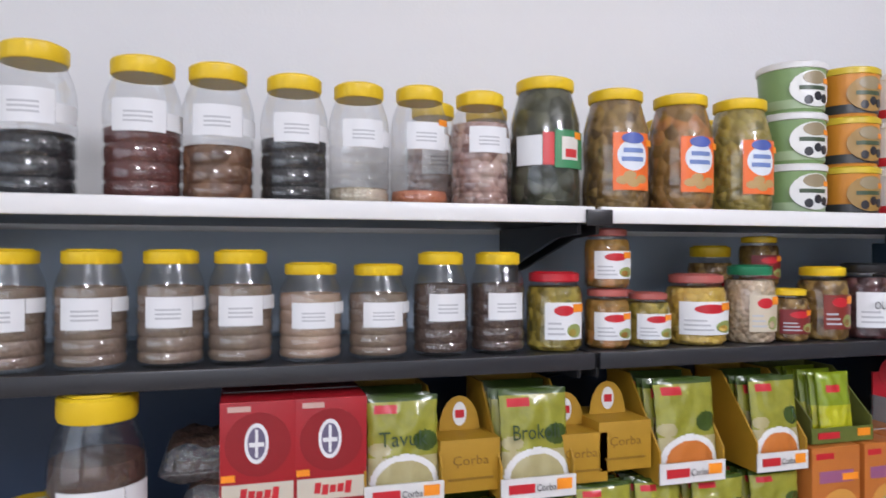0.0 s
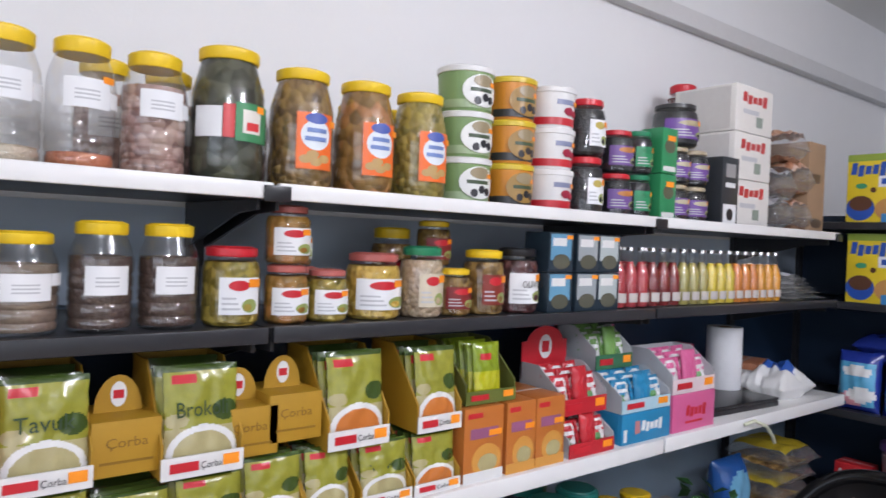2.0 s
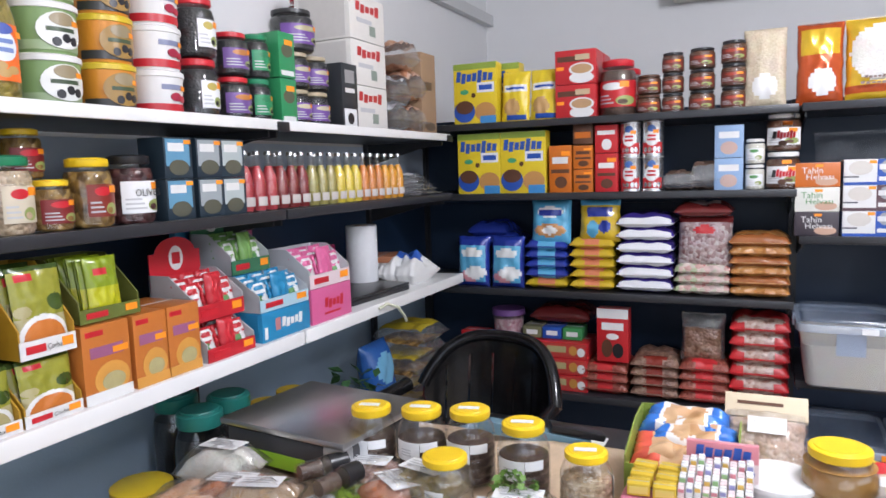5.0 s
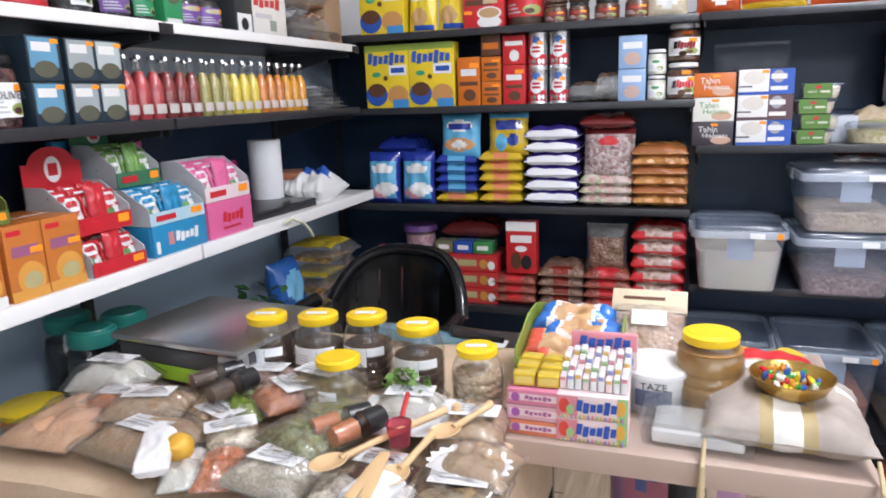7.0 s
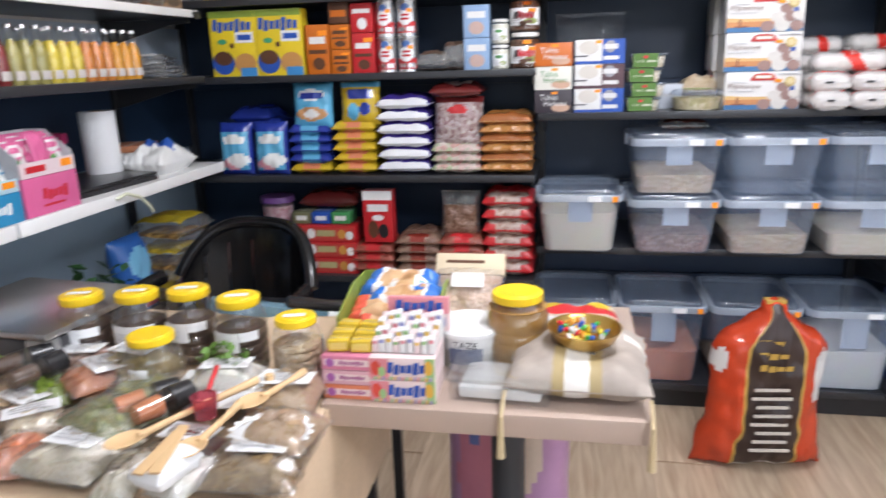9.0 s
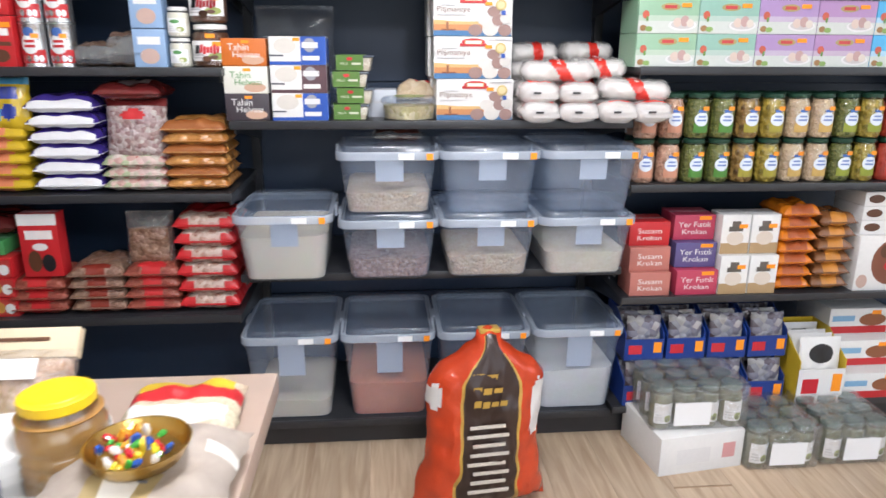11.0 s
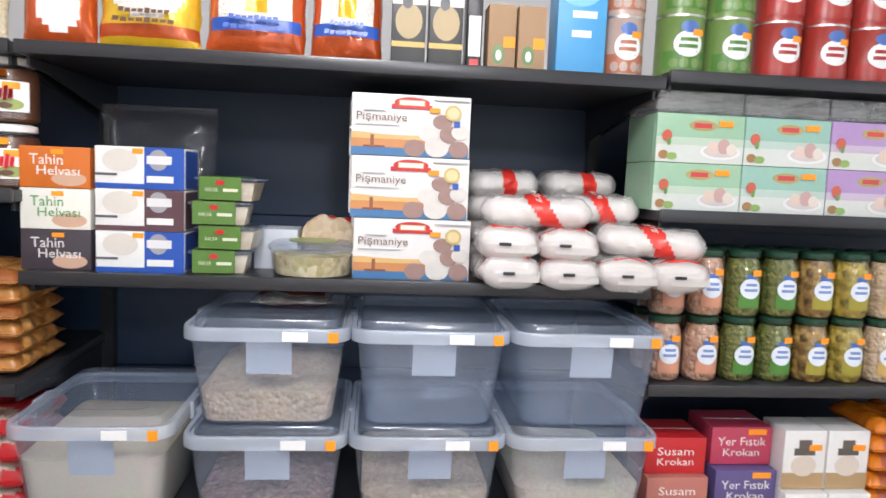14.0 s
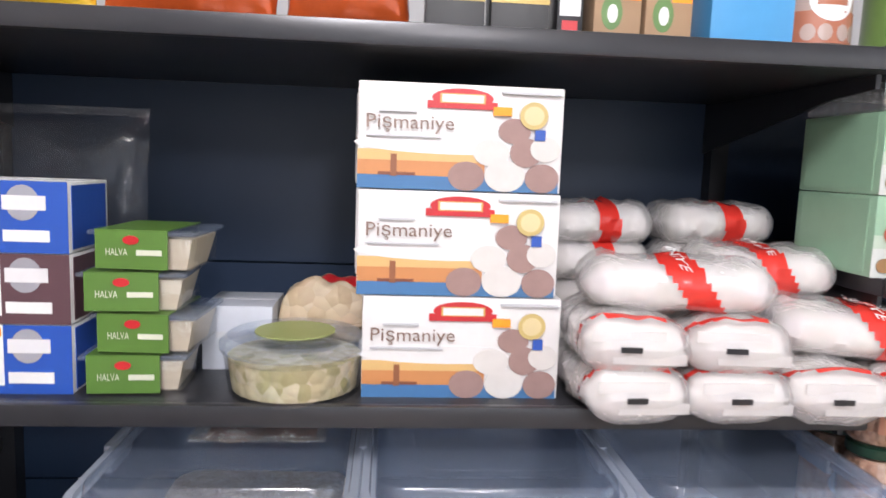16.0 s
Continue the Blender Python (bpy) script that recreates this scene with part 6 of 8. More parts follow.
carton(on_b(0.345, zb, BF + 0.13), 0.09, 0.10, 0.085, col(0.5, 0.53, 0.58), [("r", 0.2, 0.7, 0.5, 0.6, GREY_P)], "small pale box behind the tub", "box")
PB, SUN = col(0.68, 0.67, 0.66, 0.3), col(0.52, 0.22, 0.08, 0.3)
BALL, BALL2 = col(0.30, 0.19, 0.17, 0.6, var=0.3), col(0.60, 0.58, 0.55, 0.6, var=0.15)
pis = [("r", 0.0, 0.99, 0.0, 0.13, col(0.05, 0.16, 0.34)), ("r", 0.0, 0.62, 0.13, 0.30, SUN), ("r", 0.0, 0.62, 0.27, 0.37, col(0.62, 0.40, 0.16)), ("o", -0.02, 0.9, 0.34, 0.52, PB), ("r", 0.10, 0.28, 0.13, 0.16, col(0.20, 0.06, 0.03)), ("r", 0.16, 0.19, 0.12, 0.33, col(0.25, 0.09, 0.04)),
       ("o", 0.44, 0.62, 0.0, 0.28, BALL), ("o", 0.82, 0.99, 0.0, 0.28, BALL), ("o", 0.62, 0.82, 0.0, 0.30, BALL2), ("o", 0.56, 0.74, 0.24, 0.50, BALL2), ("o", 0.74, 0.90, 0.24, 0.52, BALL), ("o", 0.68, 0.84, 0.46, 0.70, BALL), ("o", 0.84, 0.99, 0.30, 0.54, BALL2),
       ("r", 0.33, 0.67, 0.77, 0.84, RDX), ("o", 0.35, 0.65, 0.78, 0.96, RDX), ("r", 0.39, 0.61, 0.82, 0.91, col(0.55, 0.35, 0.10)), ("r", 0.40, 0.60, 0.83, 0.90, PB), ("t", 0.04, 0.46, 0.54, 0.71, col(0.20, 0.13, 0.10), "Pişmaniye"), ("r", 0.10, 0.28, 0.72, 0.74, GREY_P), ("r", 0.04, 0.40, 0.49, 0.505, GREY_P), ("o", 0.78, 0.92, 0.60, 0.86, col(0.50, 0.38, 0.14)), ("o", 0.80, 0.90, 0.64, 0.82, col(0.62, 0.52, 0.28)), ("r", 0.86, 0.91, 0.50, 0.60, CB), ("r", 0.69, 0.98, 0.925, 0.945, GREY_P), ("r", 0.65, 0.74, 0.72, 0.80, ORANGE)]
for k, (dy, hh) in enumerate(((0.0, 0.122), (0.008, 0.122), (0.010, 0.120))):
    for dx in (0.0, 0.145):
        carton(on_b(0.063 + dy + dx * 0.06, zb + 0.1235 * k, BF + 0.03 + dx), 0.235, 0.14, hh, PB, pis if dx == 0 else [], "white cotton halva box with sunset and sweets picture", "halva_box", "stack of white cotton halva boxes", side=col(0.70, 0.70, 0.70, 0.35))
# soft white packs with a red band
FLOSS = grains("white_floss", (0.74, 0.70, 0.66), (0.79, 0.76, 0.73), (0.83, 0.81, 0.79), 0.012, 0.55, 0.25)
RBAND = col(0.62, 0.035, 0.025, 0.25)
WRAP = clear("crinkled_wrapper", (0.985, 0.98, 0.98), 0.30, (0.90, 0.88, 0.87), 0.16, 1.45, 0.5, 60)


def pack_point(u, a, w, d, t, seed, grow=0.0):
    """A point on a soft pack: u along it from 0 to 1, a round it (0 is the front, a quarter turn is the top)."""
    e = min(1.0, 10.0 * min(u, 1 - u)) ** 0.5
    n = noise.noise(Vector((u * 7 + seed, math.cos(a) * 1.6, math.sin(a) * 1.6 + seed))) + 0.7 * noise.noise(Vector((u * 19, math.cos(a) * 4 + seed, math.sin(a) * 4)))
    r = 0.04 + 0.96 * e
    ca, sa = math.cos(a), math.sin(a)
    sq = (abs(ca) ** 2.6 + abs(sa) ** 2.6) ** (-1 / 2.6)
    return Vector(((u - 0.5) * w, -(d / 2 * (0.55 + 0.45 * r) * sq + grow) * ca + 0.006 * n * e, t / 2 + ((t / 2 * sq + grow) * r + 0.006 * n * e) * sa))


def pack_skin(w, d, t, seed, grow=0.0, band=None, nu=26, na=20):
    bm = bmesh.new()
    g = [[bm.verts.new(pack_point(i / nu, 2 * math.pi * j / na, w, d, t, seed, grow)) for j in range(na)] for i in range(nu + 1)]
    for i in range(nu):
        for j in range(na):
            k = (j + 1) % na
            f = bm.faces.new((g[i][j], g[i + 1][j], g[i + 1][k], g[i][k]))
            u, v = (i + 0.5) / nu, math.sin(2 * math.pi * (j + 0.5) / na)
            if band and band[0] < u + band[2] * v < band[1]:
                f.material_index = 1
    bm.faces.new(g[0])
    bm.faces.new(g[-1][::-1])
    return bm


def floss_pack(m, w, seed, word=False, ends=False):
    ob = thing("floss_pack", "soft clear pack of white cotton halva with red band", "pack", "heap of white cotton halva packs")
    d, t = 0.118, 0.062
    lean = 0.10 if word else 0.02
    part("floss", pack_skin(w * 0.93, d * 0.94, t * 0.92, seed), FLOSS, ob)
    wr = part("wrapper", pack_skin(w, d, t, seed, 0.002, (0.48, 0.66, lean) if not ends else (0.20, 0.27, 0.12), 36, 24), [WRAP, RBAND], ob, "clear film with printed red band")
    if ends:
        part("end_label", turned(boxed(-0.010, 0.013, -0.001, 0.001, -0.003, 0.003), Matrix.Translation((-w / 2 - 0.001, 0.008, t * 0.5)) @ Matrix.Rotation(radians(90), 4, "Z")), BLACK_P, ob, smooth=False)
        for s in (-1, 1):
            part("crimp", turned(boxed(-0.040, 0.040, -0.0012, 0.0012, -0.006, 0.006), Matrix.Translation((-w / 2 + 0.004, s * 0.012, t * 0.52 + 0.012 * s)) @ Matrix.Rotation(radians(90), 4, "Z")), WRAP, wr, smooth=False)
    if word:
        tx = text_part(ob, "PİŞMANİYE", 0, 0, 1, 1, 0, WHITE_P)
        me = tx.data.copy()
        xs = [v.co.x for v in me.vertices]
        ys = [v.co.y for v in me.vertices]
        for v in me.vertices:
            f, q = (v.co.x - min(xs)) / (max(xs) - min(xs)), (v.co.y - min(ys)) / (max(ys) - min(ys))
            a = radians(128 - 92 * f)
            v.co = pack_point(0.535 + 0.085 * q - lean * math.sin(a), a, w, d, t, seed, 0.0055)
        tx.data = me
        tx.matrix_local = Matrix.Identity(4)
    return put(ob, m)


for k, (y, z) in enumerate(((-0.125, 0.0), (-0.245, 0.0), (-0.365, 0.0), (-0.475, 0.0), (-0.125, 0.056), (-0.245, 0.056))):
    floss_pack(pose(BF + 0.030, y, zb + z, 0, 0, 2 - 1.5 * k), 0.19, k * 1.9, ends=True)
for k, (y, z, dx, rz, tilt) in enumerate(((-0.185, 0.116, 0.030, -9, 0), (-0.425, 0.062, 0.030, -12, 3), (-0.335, 0.122, 0.12, -6, 0))):
    floss_pack(on_b(y, zb + z, BF + dx, rz) @ Matrix.Rotation(radians(tilt), 4, "Y"), 0.225 if k < 2 else 0.185, 20 + k * 2.3, word=True)
for k, (y, z) in enumerate(((-0.155, 0.0), (-0.335, 0.0), (-0.155, 0.056), (-0.335, 0.056), (-0.150, 0.112), (-0.335, 0.112), (-0.150, 0.168), (-0.335, 0.172))):
    floss_pack(on_b(y, zb + z, BF + 0.265, -2 + k), 0.175, 40 + k * 1.7)
# empty clear bag behind the boxes
FILM2 = clear("thin_clear_film", (0.97, 0.975, 0.98), 0.015, (0.8, 0.82, 0.85), 0.14, 1.30, 0.8, 14)
pouch(on_b(0.62, zb, BF + 0.22), 0.25, 0.05, 0.34, [FILM2], [], "large empty clear plastic bag", "plastic_bag", seed=41, lean=3)

# containers of dry food
zc, zg = SB[2][2], SB[2][3]
CW, CD = 0.308, 0.39
container(on_b(0.650, zc, BF - 0.09), 0.30, 0.36, 0.223, C_FLOUR, 0.70, 0.02)
row = [(0.332, C_NUTTY, 0.34), (0.023, C_CHICK, 0.36), (-0.286, C_CREAM, 0.42)]
for y, f, lv in row:
    container(on_b(y, zc, BF - 0.09), CW, CD, 0.205, f, lv, 0.01)
for y, f, lv in ((0.332, C_CHICK, 0.34), (0.023, C_CREAM, 0.0), (-0.286, C_DARK, 0.0)):
    container(on_b(y, zc + 0.206, BF - 0.09), CW, CD, 0.205, f, lv, 0.01)
for y, f, lv in ((0.662, C_FLOUR, 0.22), (0.340, C_RED, 0.42), (0.018, C_BROWN, 0.10), (-0.304, C_RICE, 0.50)):
    container(on_b(y, zg, BF - 0.01), 0.316, 0.39, 0.322, f, lv, 0.01)
# dark red bag of dried peppers on a lid
flat_bag(on_b(0.30, zc + 0.412, BF + 0.03), 0.16, 0.14, 0.03, [FILM, C_SUMAC], [(0.1, 0.9, 0.1, 0.9, 1, False)], "flat bag of dried dark red peppers", "packed_bag", seed=4)

# ---------------------------------------------------------------- third bay
zq = SB[3][1]
CK = [col(0.26, 0.44, 0.30, 0.35), col(0.24, 0.43, 0.36, 0.35), col(0.36, 0.24, 0.46, 0.35), col(0.38, 0.23, 0.43, 0.35), col(0.08, 0.38, 0.66, 0.35), col(0.09, 0.40, 0.66, 0.35), col(0.60, 0.42, 0.16, 0.35)]
for k, c_ in enumerate(CK):
    for j in range(2):
        carton(on_b(-0.515 - 0.188 * k, zq + 0.099 * j, BF + 0.01), 0.186, 0.16, 0.098, c_, [("r", 0.0, 1.0, 0.0, 0.36, col(0.54, 0.58, 0.55)), ("r", 0.0, 1.0, 0.36, 0.52, [col(0.42, 0.53, 0.43), col(0.40, 0.52, 0.47), col(0.47, 0.40, 0.52), col(0.48, 0.39, 0.50), col(0.35, 0.55, 0.70), col(0.36, 0.56, 0.70), col(0.66, 0.58, 0.45)][k]), ("o", 0.36, 0.68, 0.66, 0.88, col(0.36, 0.30, 0.12)), ("r", 0.42, 0.62, 0.72, 0.82, col(0.50, 0.05, 0.05)), ("o", 0.50, 0.97, 0.08, 0.40, col(0.66, 0.66, 0.66)), ("o", 0.54, 0.93, 0.13, 0.38, col(0.50, 0.48, 0.48)), ("o", 0.58, 0.72, 0.18, 0.46, col(0.60, 0.48, 0.42)), ("o", 0.70, 0.84, 0.20, 0.52, col(0.46, 0.30, 0.28)), ("o", 0.80, 0.92, 0.18, 0.42, col(0.62, 0.56, 0.50)), ("o", 0.03, 0.14, 0.06, 0.24, col(0.30, 0.16, 0.06)), ("o", 0.12, 0.24, 0.05, 0.20, col(0.22, 0.36, 0.10)), ("o", 0.06, 0.17, 0.42, 0.66, col(0.50, 0.10, 0.06)), ("o", 0.12, 0.16, 0.34, 0.50, col(0.12, 0.26, 0.06)), ("r", 0.70, 0.86, 0.76, 0.88, ORANGE)], "pastel Turkish delight box with plate picture", "delight_box", "stacked delight boxes", side=c_)
for k in range(7):
    part_ = thing("display_case", "clear plastic case over the sweet boxes", "case", "clear cases")
    part("shell", boxed(-0.092, 0.092, 0, 0.15, 0, 0.045, 0.003), FILM, part_)
    put(part_, on_b(-0.515 - 0.188 * k, zq + 0.199, BF + 0.02))
zj = SB[3][2]
VEG_BAND = [col(0.55, 0.25, 0.16)] * 2 + [col(0.06, 0.20, 0.03)] * 2 + [col(0.30, 0.26, 0.03)] * 2 + [col(0.52, 0.34, 0.10)] * 2 + [col(0.24, 0.28, 0.03)] * 2 + [col(0.42, 0.03, 0.02)] * 3
JR = [C_PINK, C_PINK, C_PEA, C_PEA, C_OLIVE, C_PICK2, C_CHICK, C_CHICK, C_PEA, C_PICK2, C_TOM, C_TOM, C_TOM]
for k, f in enumerate(JR):
    for j in range(2):
        for d in (0.055, 0.14):
            veg_jar(on_b(-0.488 - 0.0835 * k, zj + 0.143 * j, BF + d), 0.0395, 0.142, f, VEG_BAND[k], "tall glass jar of preserved vegetables with dark green lid")
zk = SB[3][3]
RC, PKX = col(0.45, 0.16, 0.13, 0.4), col(0.46, 0.05, 0.10, 0.4)
for j in range(3):
    carton(on_b(-0.535, zk + 0.082 * j, BF + 0.01 + 0.02 * j), 0.138, 0.12, 0.081, RC if j < 2 else RDX, [("t", 0.2, 0.8, 0.50, 0.72, WHITE_P, "Susam"), ("t", 0.2, 0.8, 0.22, 0.42, WHITE_P, "Krokan")], "reddish sesame brittle box", "brittle_box", "brittle boxes")
    carton(on_b(-0.697, zk + 0.088 * j, BF + 0.01 + 0.03 * j), 0.142, 0.12, 0.086, PKX if j != 1 else col(0.10, 0.08, 0.22), [("t", 0.1, 0.9, 0.50, 0.72, WHITE_P, "Yer Fıstık"), ("t", 0.2, 0.8, 0.22, 0.42, WHITE_P, "Krokan"), ("r", 0.6, 0.9, 0.8, 0.95, ORANGE)], "pink peanut brittle box", "brittle_box", "brittle boxes")
for y in (-0.822, -0.925):
    for j in range(2):
        carton(on_b(y, zk + 0.136 * j, BF + 0.01 + 0.02 * j), 0.098, 0.09, 0.134, WHITE_P, [("r", 0, 1, 0, 0.28, col(0.40, 0.27, 0.14)), ("o", 0.2, 0.8, 0.22, 0.58, col(0.62, 0.55, 0.48)), ("r", 0.25, 0.75, 0.58, 0.70, col(0.10, 0.09, 0.08)), ("r", 0.35, 0.65, 0.70, 0.84, col(0.12, 0.10, 0.09)), ("r", 0.6, 0.9, 0.66, 0.76, ORANGE)], "small white box with house picture", "sweet_box", "small white boxes")
for k in range(7):
    flat_bag(on_b(-1.04, zk + 0.042 * k, BF + 0.02), 0.13, 0.16, 0.05, [col(0.60, 0.17, 0.01, 0.2), col(0.35, 0.08, 0.02)], [(0.2, 0.8, 0.0, 0.2, 1, False)], "bright orange biscuit pack in a stack", "biscuit_pack", "orange biscuit packs", seed=k)
for k in range(6):
    flat_bag(on_b(-1.175, zk + 0.044 * k, BF + 0.02), 0.13, 0.16, 0.052, [col(0.20, 0.08, 0.03, 0.25), col(0.5, 0.2, 0.03)], [(0.3, 0.7, 0.0, 0.2, 1, False)], "brown biscuit pack in a stack", "biscuit_pack", "brown biscuit packs", seed=k + 8)
carton(on_b(-1.385, zk, BF + 0.01), 0.26, 0.18, 0.195, WHITE_P, [("o", 0.2, 0.8, 0.1, 0.95, col(0.20, 0.07, 0.04)), ("o", 0.3, 0.45, 0.6, 0.85, CHO), ("o", 0.55, 0.7, 0.6, 0.85, CHO), ("o", 0.38, 0.62, 0.35, 0.55, RDX), ("o", 0.03, 0.18, 0.05, 0.3, col(0.5, 0.35, 0.3)), ("r", 0.82, 0.93, 0.05, 0.3, RDX)], "white chocolate gift box with brown print", "chocolate_box")
for k in range(3):
    carton(on_b(-1.385, zk + 0.196 + 0.049 * k, BF + 0.03), 0.25, 0.16, 0.048, WHITE_P, [("o", 0.05, 0.28, 0.2, 0.8, CHO), ("o", 0.70, 0.95, 0.2, 0.8, CHO), ("r", 0.38, 0.62, 0.3, 0.75, RDX)], "flat white biscuit box with brown print", "biscuit_box", "flat white boxes")
zl = 0.12
NVB = col(0.01, 0.04, 0.22, 0.3)
for k in range(4):
    for j in range(2):
        y = -0.54 - 0.148 * k
        display_tray(on_b(y, zl + 0.165 * j, BF + 0.0 + 0.02 * j), 0.138, 0.2, 0.155, NVB, 0.12, 3, [grains("wrapped_wafer_%d%d" % (k, j), (0.06, 0.03, 0.03), (0.2, 0.2, 0.25), (0.4, 0.38, 0.36), 0.025, 0.2), NVB], [], "dark blue display box of wrapped sweets", k + j, 0.5, lip=NVB)
YW = col(0.60, 0.42, 0.03, 0.35)
display_tray(on_b(-1.17, zl, BF - 0.03), 0.17, 0.22, 0.24, YW, 0.15, 4, [WHITE_P, BLACK_P, YW], [(0.2, 0.8, 0.6, 0.9, 1, True), (0, 1, 0, 0.3, 2, False)], "yellow and white display box of biscuits", 3, 0.55, lip=WHITE_P)
for j in range(3):
    carton(on_b(-1.38, zl + 0.10 * j, BF - 0.01 + 0.06 * j), 0.23, 0.2, 0.098, WHITE_P, [("r", 0.02, 0.98, 0.02, 0.30, RDX), ("o", 0.50, 0.95, 0.30, 0.80, col(0.25, 0.09, 0.04)), ("r", 0.05, 0.42, 0.5, 0.72, col(0.2, 0.4, 0.6)), ("r", 0.7, 0.85, 0.76, 0.92, ORANGE)], "white and red chocolate bar display box", "chocolate_box", "chocolate bar boxes")

# floor in front of the third bay
carton(pose(1.86, -0.665, 0, 0, 0, -82), 0.30, 0.26, 0.135, WHITE_P, [("r", 0.2, 0.6, 0.25, 0.65, col(0.66, 0.66, 0.66)), ("r", 0.75, 0.9, 0.3, 0.7, col(0.6, 0.3, 0.3))], "white cardboard carton on the floor", "carton")
GJ = grains("green_preserve", (0.06, 0.08, 0.03), (0.14, 0.16, 0.08), (0.25, 0.26, 0.17), 0.02)
for gx, gy, gz in ((1.90, -0.58, 0.136), (1.86, -0.90, 0.0), (1.87, -1.16, 0.0)):
    for i in range(3):
        for j in range(4 if gz else 3):
            food_jar(pose(gx + 0.03 + 0.078 * i, gy - 0.078 * j + 0.04, gz, 0, 0, -90), 0.037, 0.15, GJ, col(0.12, 0.18, 0.16, 0.4), WHITE_P, "shrink-wrapped jar of green preserve", PAPER, sticker=False)
    w_ = thing("shrink_wrap", "clear shrink film round a pack of jars", "film")
    part("film", boxed(gx - 0.014, gx + 0.232, gy - (0.24 if gz else 0.16), gy + 0.084, gz + 0.001, gz + 0.156, 0.012), FILM, w_)
    part("label_sheet", boxed(gx - 0.017, gx - 0.015, gy - 0.11, gy + 0.01, gz + 0.02, gz + 0.10), PAPER, w_, smooth=False)

# red and brown woven sack on the floor
sack = thing("rice_sack", "red and dark brown printed sack standing on the floor, tied top", "sack")
RS, BS = pm("red_sack_film", (0.50, 0.050, 0.014), 0.2, var=0.25, scale=14, bump=0.9, bscale=30), pm("brown_sack_film", (0.035, 0.018, 0.014), 0.3, var=0.3, scale=14, bump=0.4, bscale=30)
GD = col(0.45, 0.28, 0.05, 0.3)
bm = cushion(0.38, 0.20, 0.56, [(0.28, 0.72, 0.04, 0.97, 1, False), (0.25, 0.28, 0.0, 0.97, 2, False), (0.72, 0.75, 0.0, 0.9, 2, False), (0.84, 1.0, 0.42, 0.74, 3, True), (0.28, 0.72, 0.0, 0.04, 3, False), (0.0, 0.10, 0.60, 0.74, 3, True)], 40, 40, 3.0, 0.012, 6.0)
for v in bm.verts:
    f = v.co.z / 0.56
    k = max(0.20, 1.04 - 0.20 * f - 6.0 * max(0, f - 0.74) ** 1.35)
    v.co.x *= k * (1 + 0.05 * math.sin(9 * f + 1.3))
    v.co.x += 0.02 * f
    wr = noise.noise(Vector((v.co.x * 22, f * 9, 3.0))) + 0.6 * noise.noise(Vector((v.co.x * 60, f * 16, 7.0)))
    v.co.y = v.co.y * (1.15 - 0.40 * f) + 0.012 * wr * min(1, 6 * (1 - f))
    v.co.z += 0.010 * noise.noise(Vector((v.co.x * 30, 1, f * 4))) * (f > 0.1)
part("body", bm, [RS, BS, GD, col(0.7, 0.68, 0.66, 0.3)], sack)
part("tie", turned(boxed(-0.03, 0.03, -0.02, 0.02, 0.0, 0.012, 0.004), Matrix.Translation((0.02, 0, 0.548))), GD, sack)
for k in range(3):
    part("logo_shape", wordmark(-0.045, 0.055 - 0.01 * k, 0.36 + 0.034 * k, 0.384 + 0.034 * k, -0.100 + 0.014 * k, 4 - k), GD, sack, smooth=False)
for k in range(8):
    part("print_line", boxed(-0.06 + 0.008 * (k % 3), 0.06 - 0.01 * (k % 2), -0.118 + 0.006 * k * 0.4, -0.112 + 0.006 * k * 0.4, 0.10 + 0.028 * k, 0.108 + 0.028 * k), col(0.55, 0.5, 0.45), sack, smooth=False)
put(sack, pose(1.78, 0.075, 0, 0, 0, -84))

# ---------------------------------------------------------------- wooden table and what lies on it
TZ = 0.745
wt = thing("wooden_table", "oak laminate table on a dark steel column", "table")
part("tabletop", boxed(0.635, 1.16, 0.545, 1.095, TZ - 0.042, TZ, 0.004), TABLE_W, wt)
part("column", lathe([(0, 0.02), (0.035, 0.02), (0.035, TZ - 0.05), (0, TZ - 0.05)], 24), col(0.03, 0.035, 0.045, 0.4), wt).matrix_local = pose(0.90, 0.80, 0)
part("foot", boxed(0.68, 1.12, 0.58, 1.02, 0.001, 0.019, 0.006), col(0.03, 0.035, 0.045, 0.4), wt)
fb = [col(0.45, 0.25, 0.42, 0.3), col(0.55, 0.20, 0.28, 0.3), col(0.12, 0.16, 0.40, 0.3), col(0.62, 0.50, 0.40, 0.3)]
pouch(pose(1.02, 0.82, 0, 0, 0, -90), 0.30, 0.16, 0.62, fb, [(0.1, 0.5, 0.3, 0.8, 1, True), (0.4, 0.9, 0.1, 0.4, 2, True), (0.5, 0.8, 0.5, 0.9, 3, True), (0.2, 0.5, 0.05, 0.3, 3, True), (0.1, 0.4, 0.7, 0.95, 2, True)], "colourful pink and blue printed bag standing under the table", "printed_bag", seed=14, lean=2)


def on_t(x, y, rz=0.0, z=TZ):
    return pose(x, y, z, 0, 0, -90 + rz)


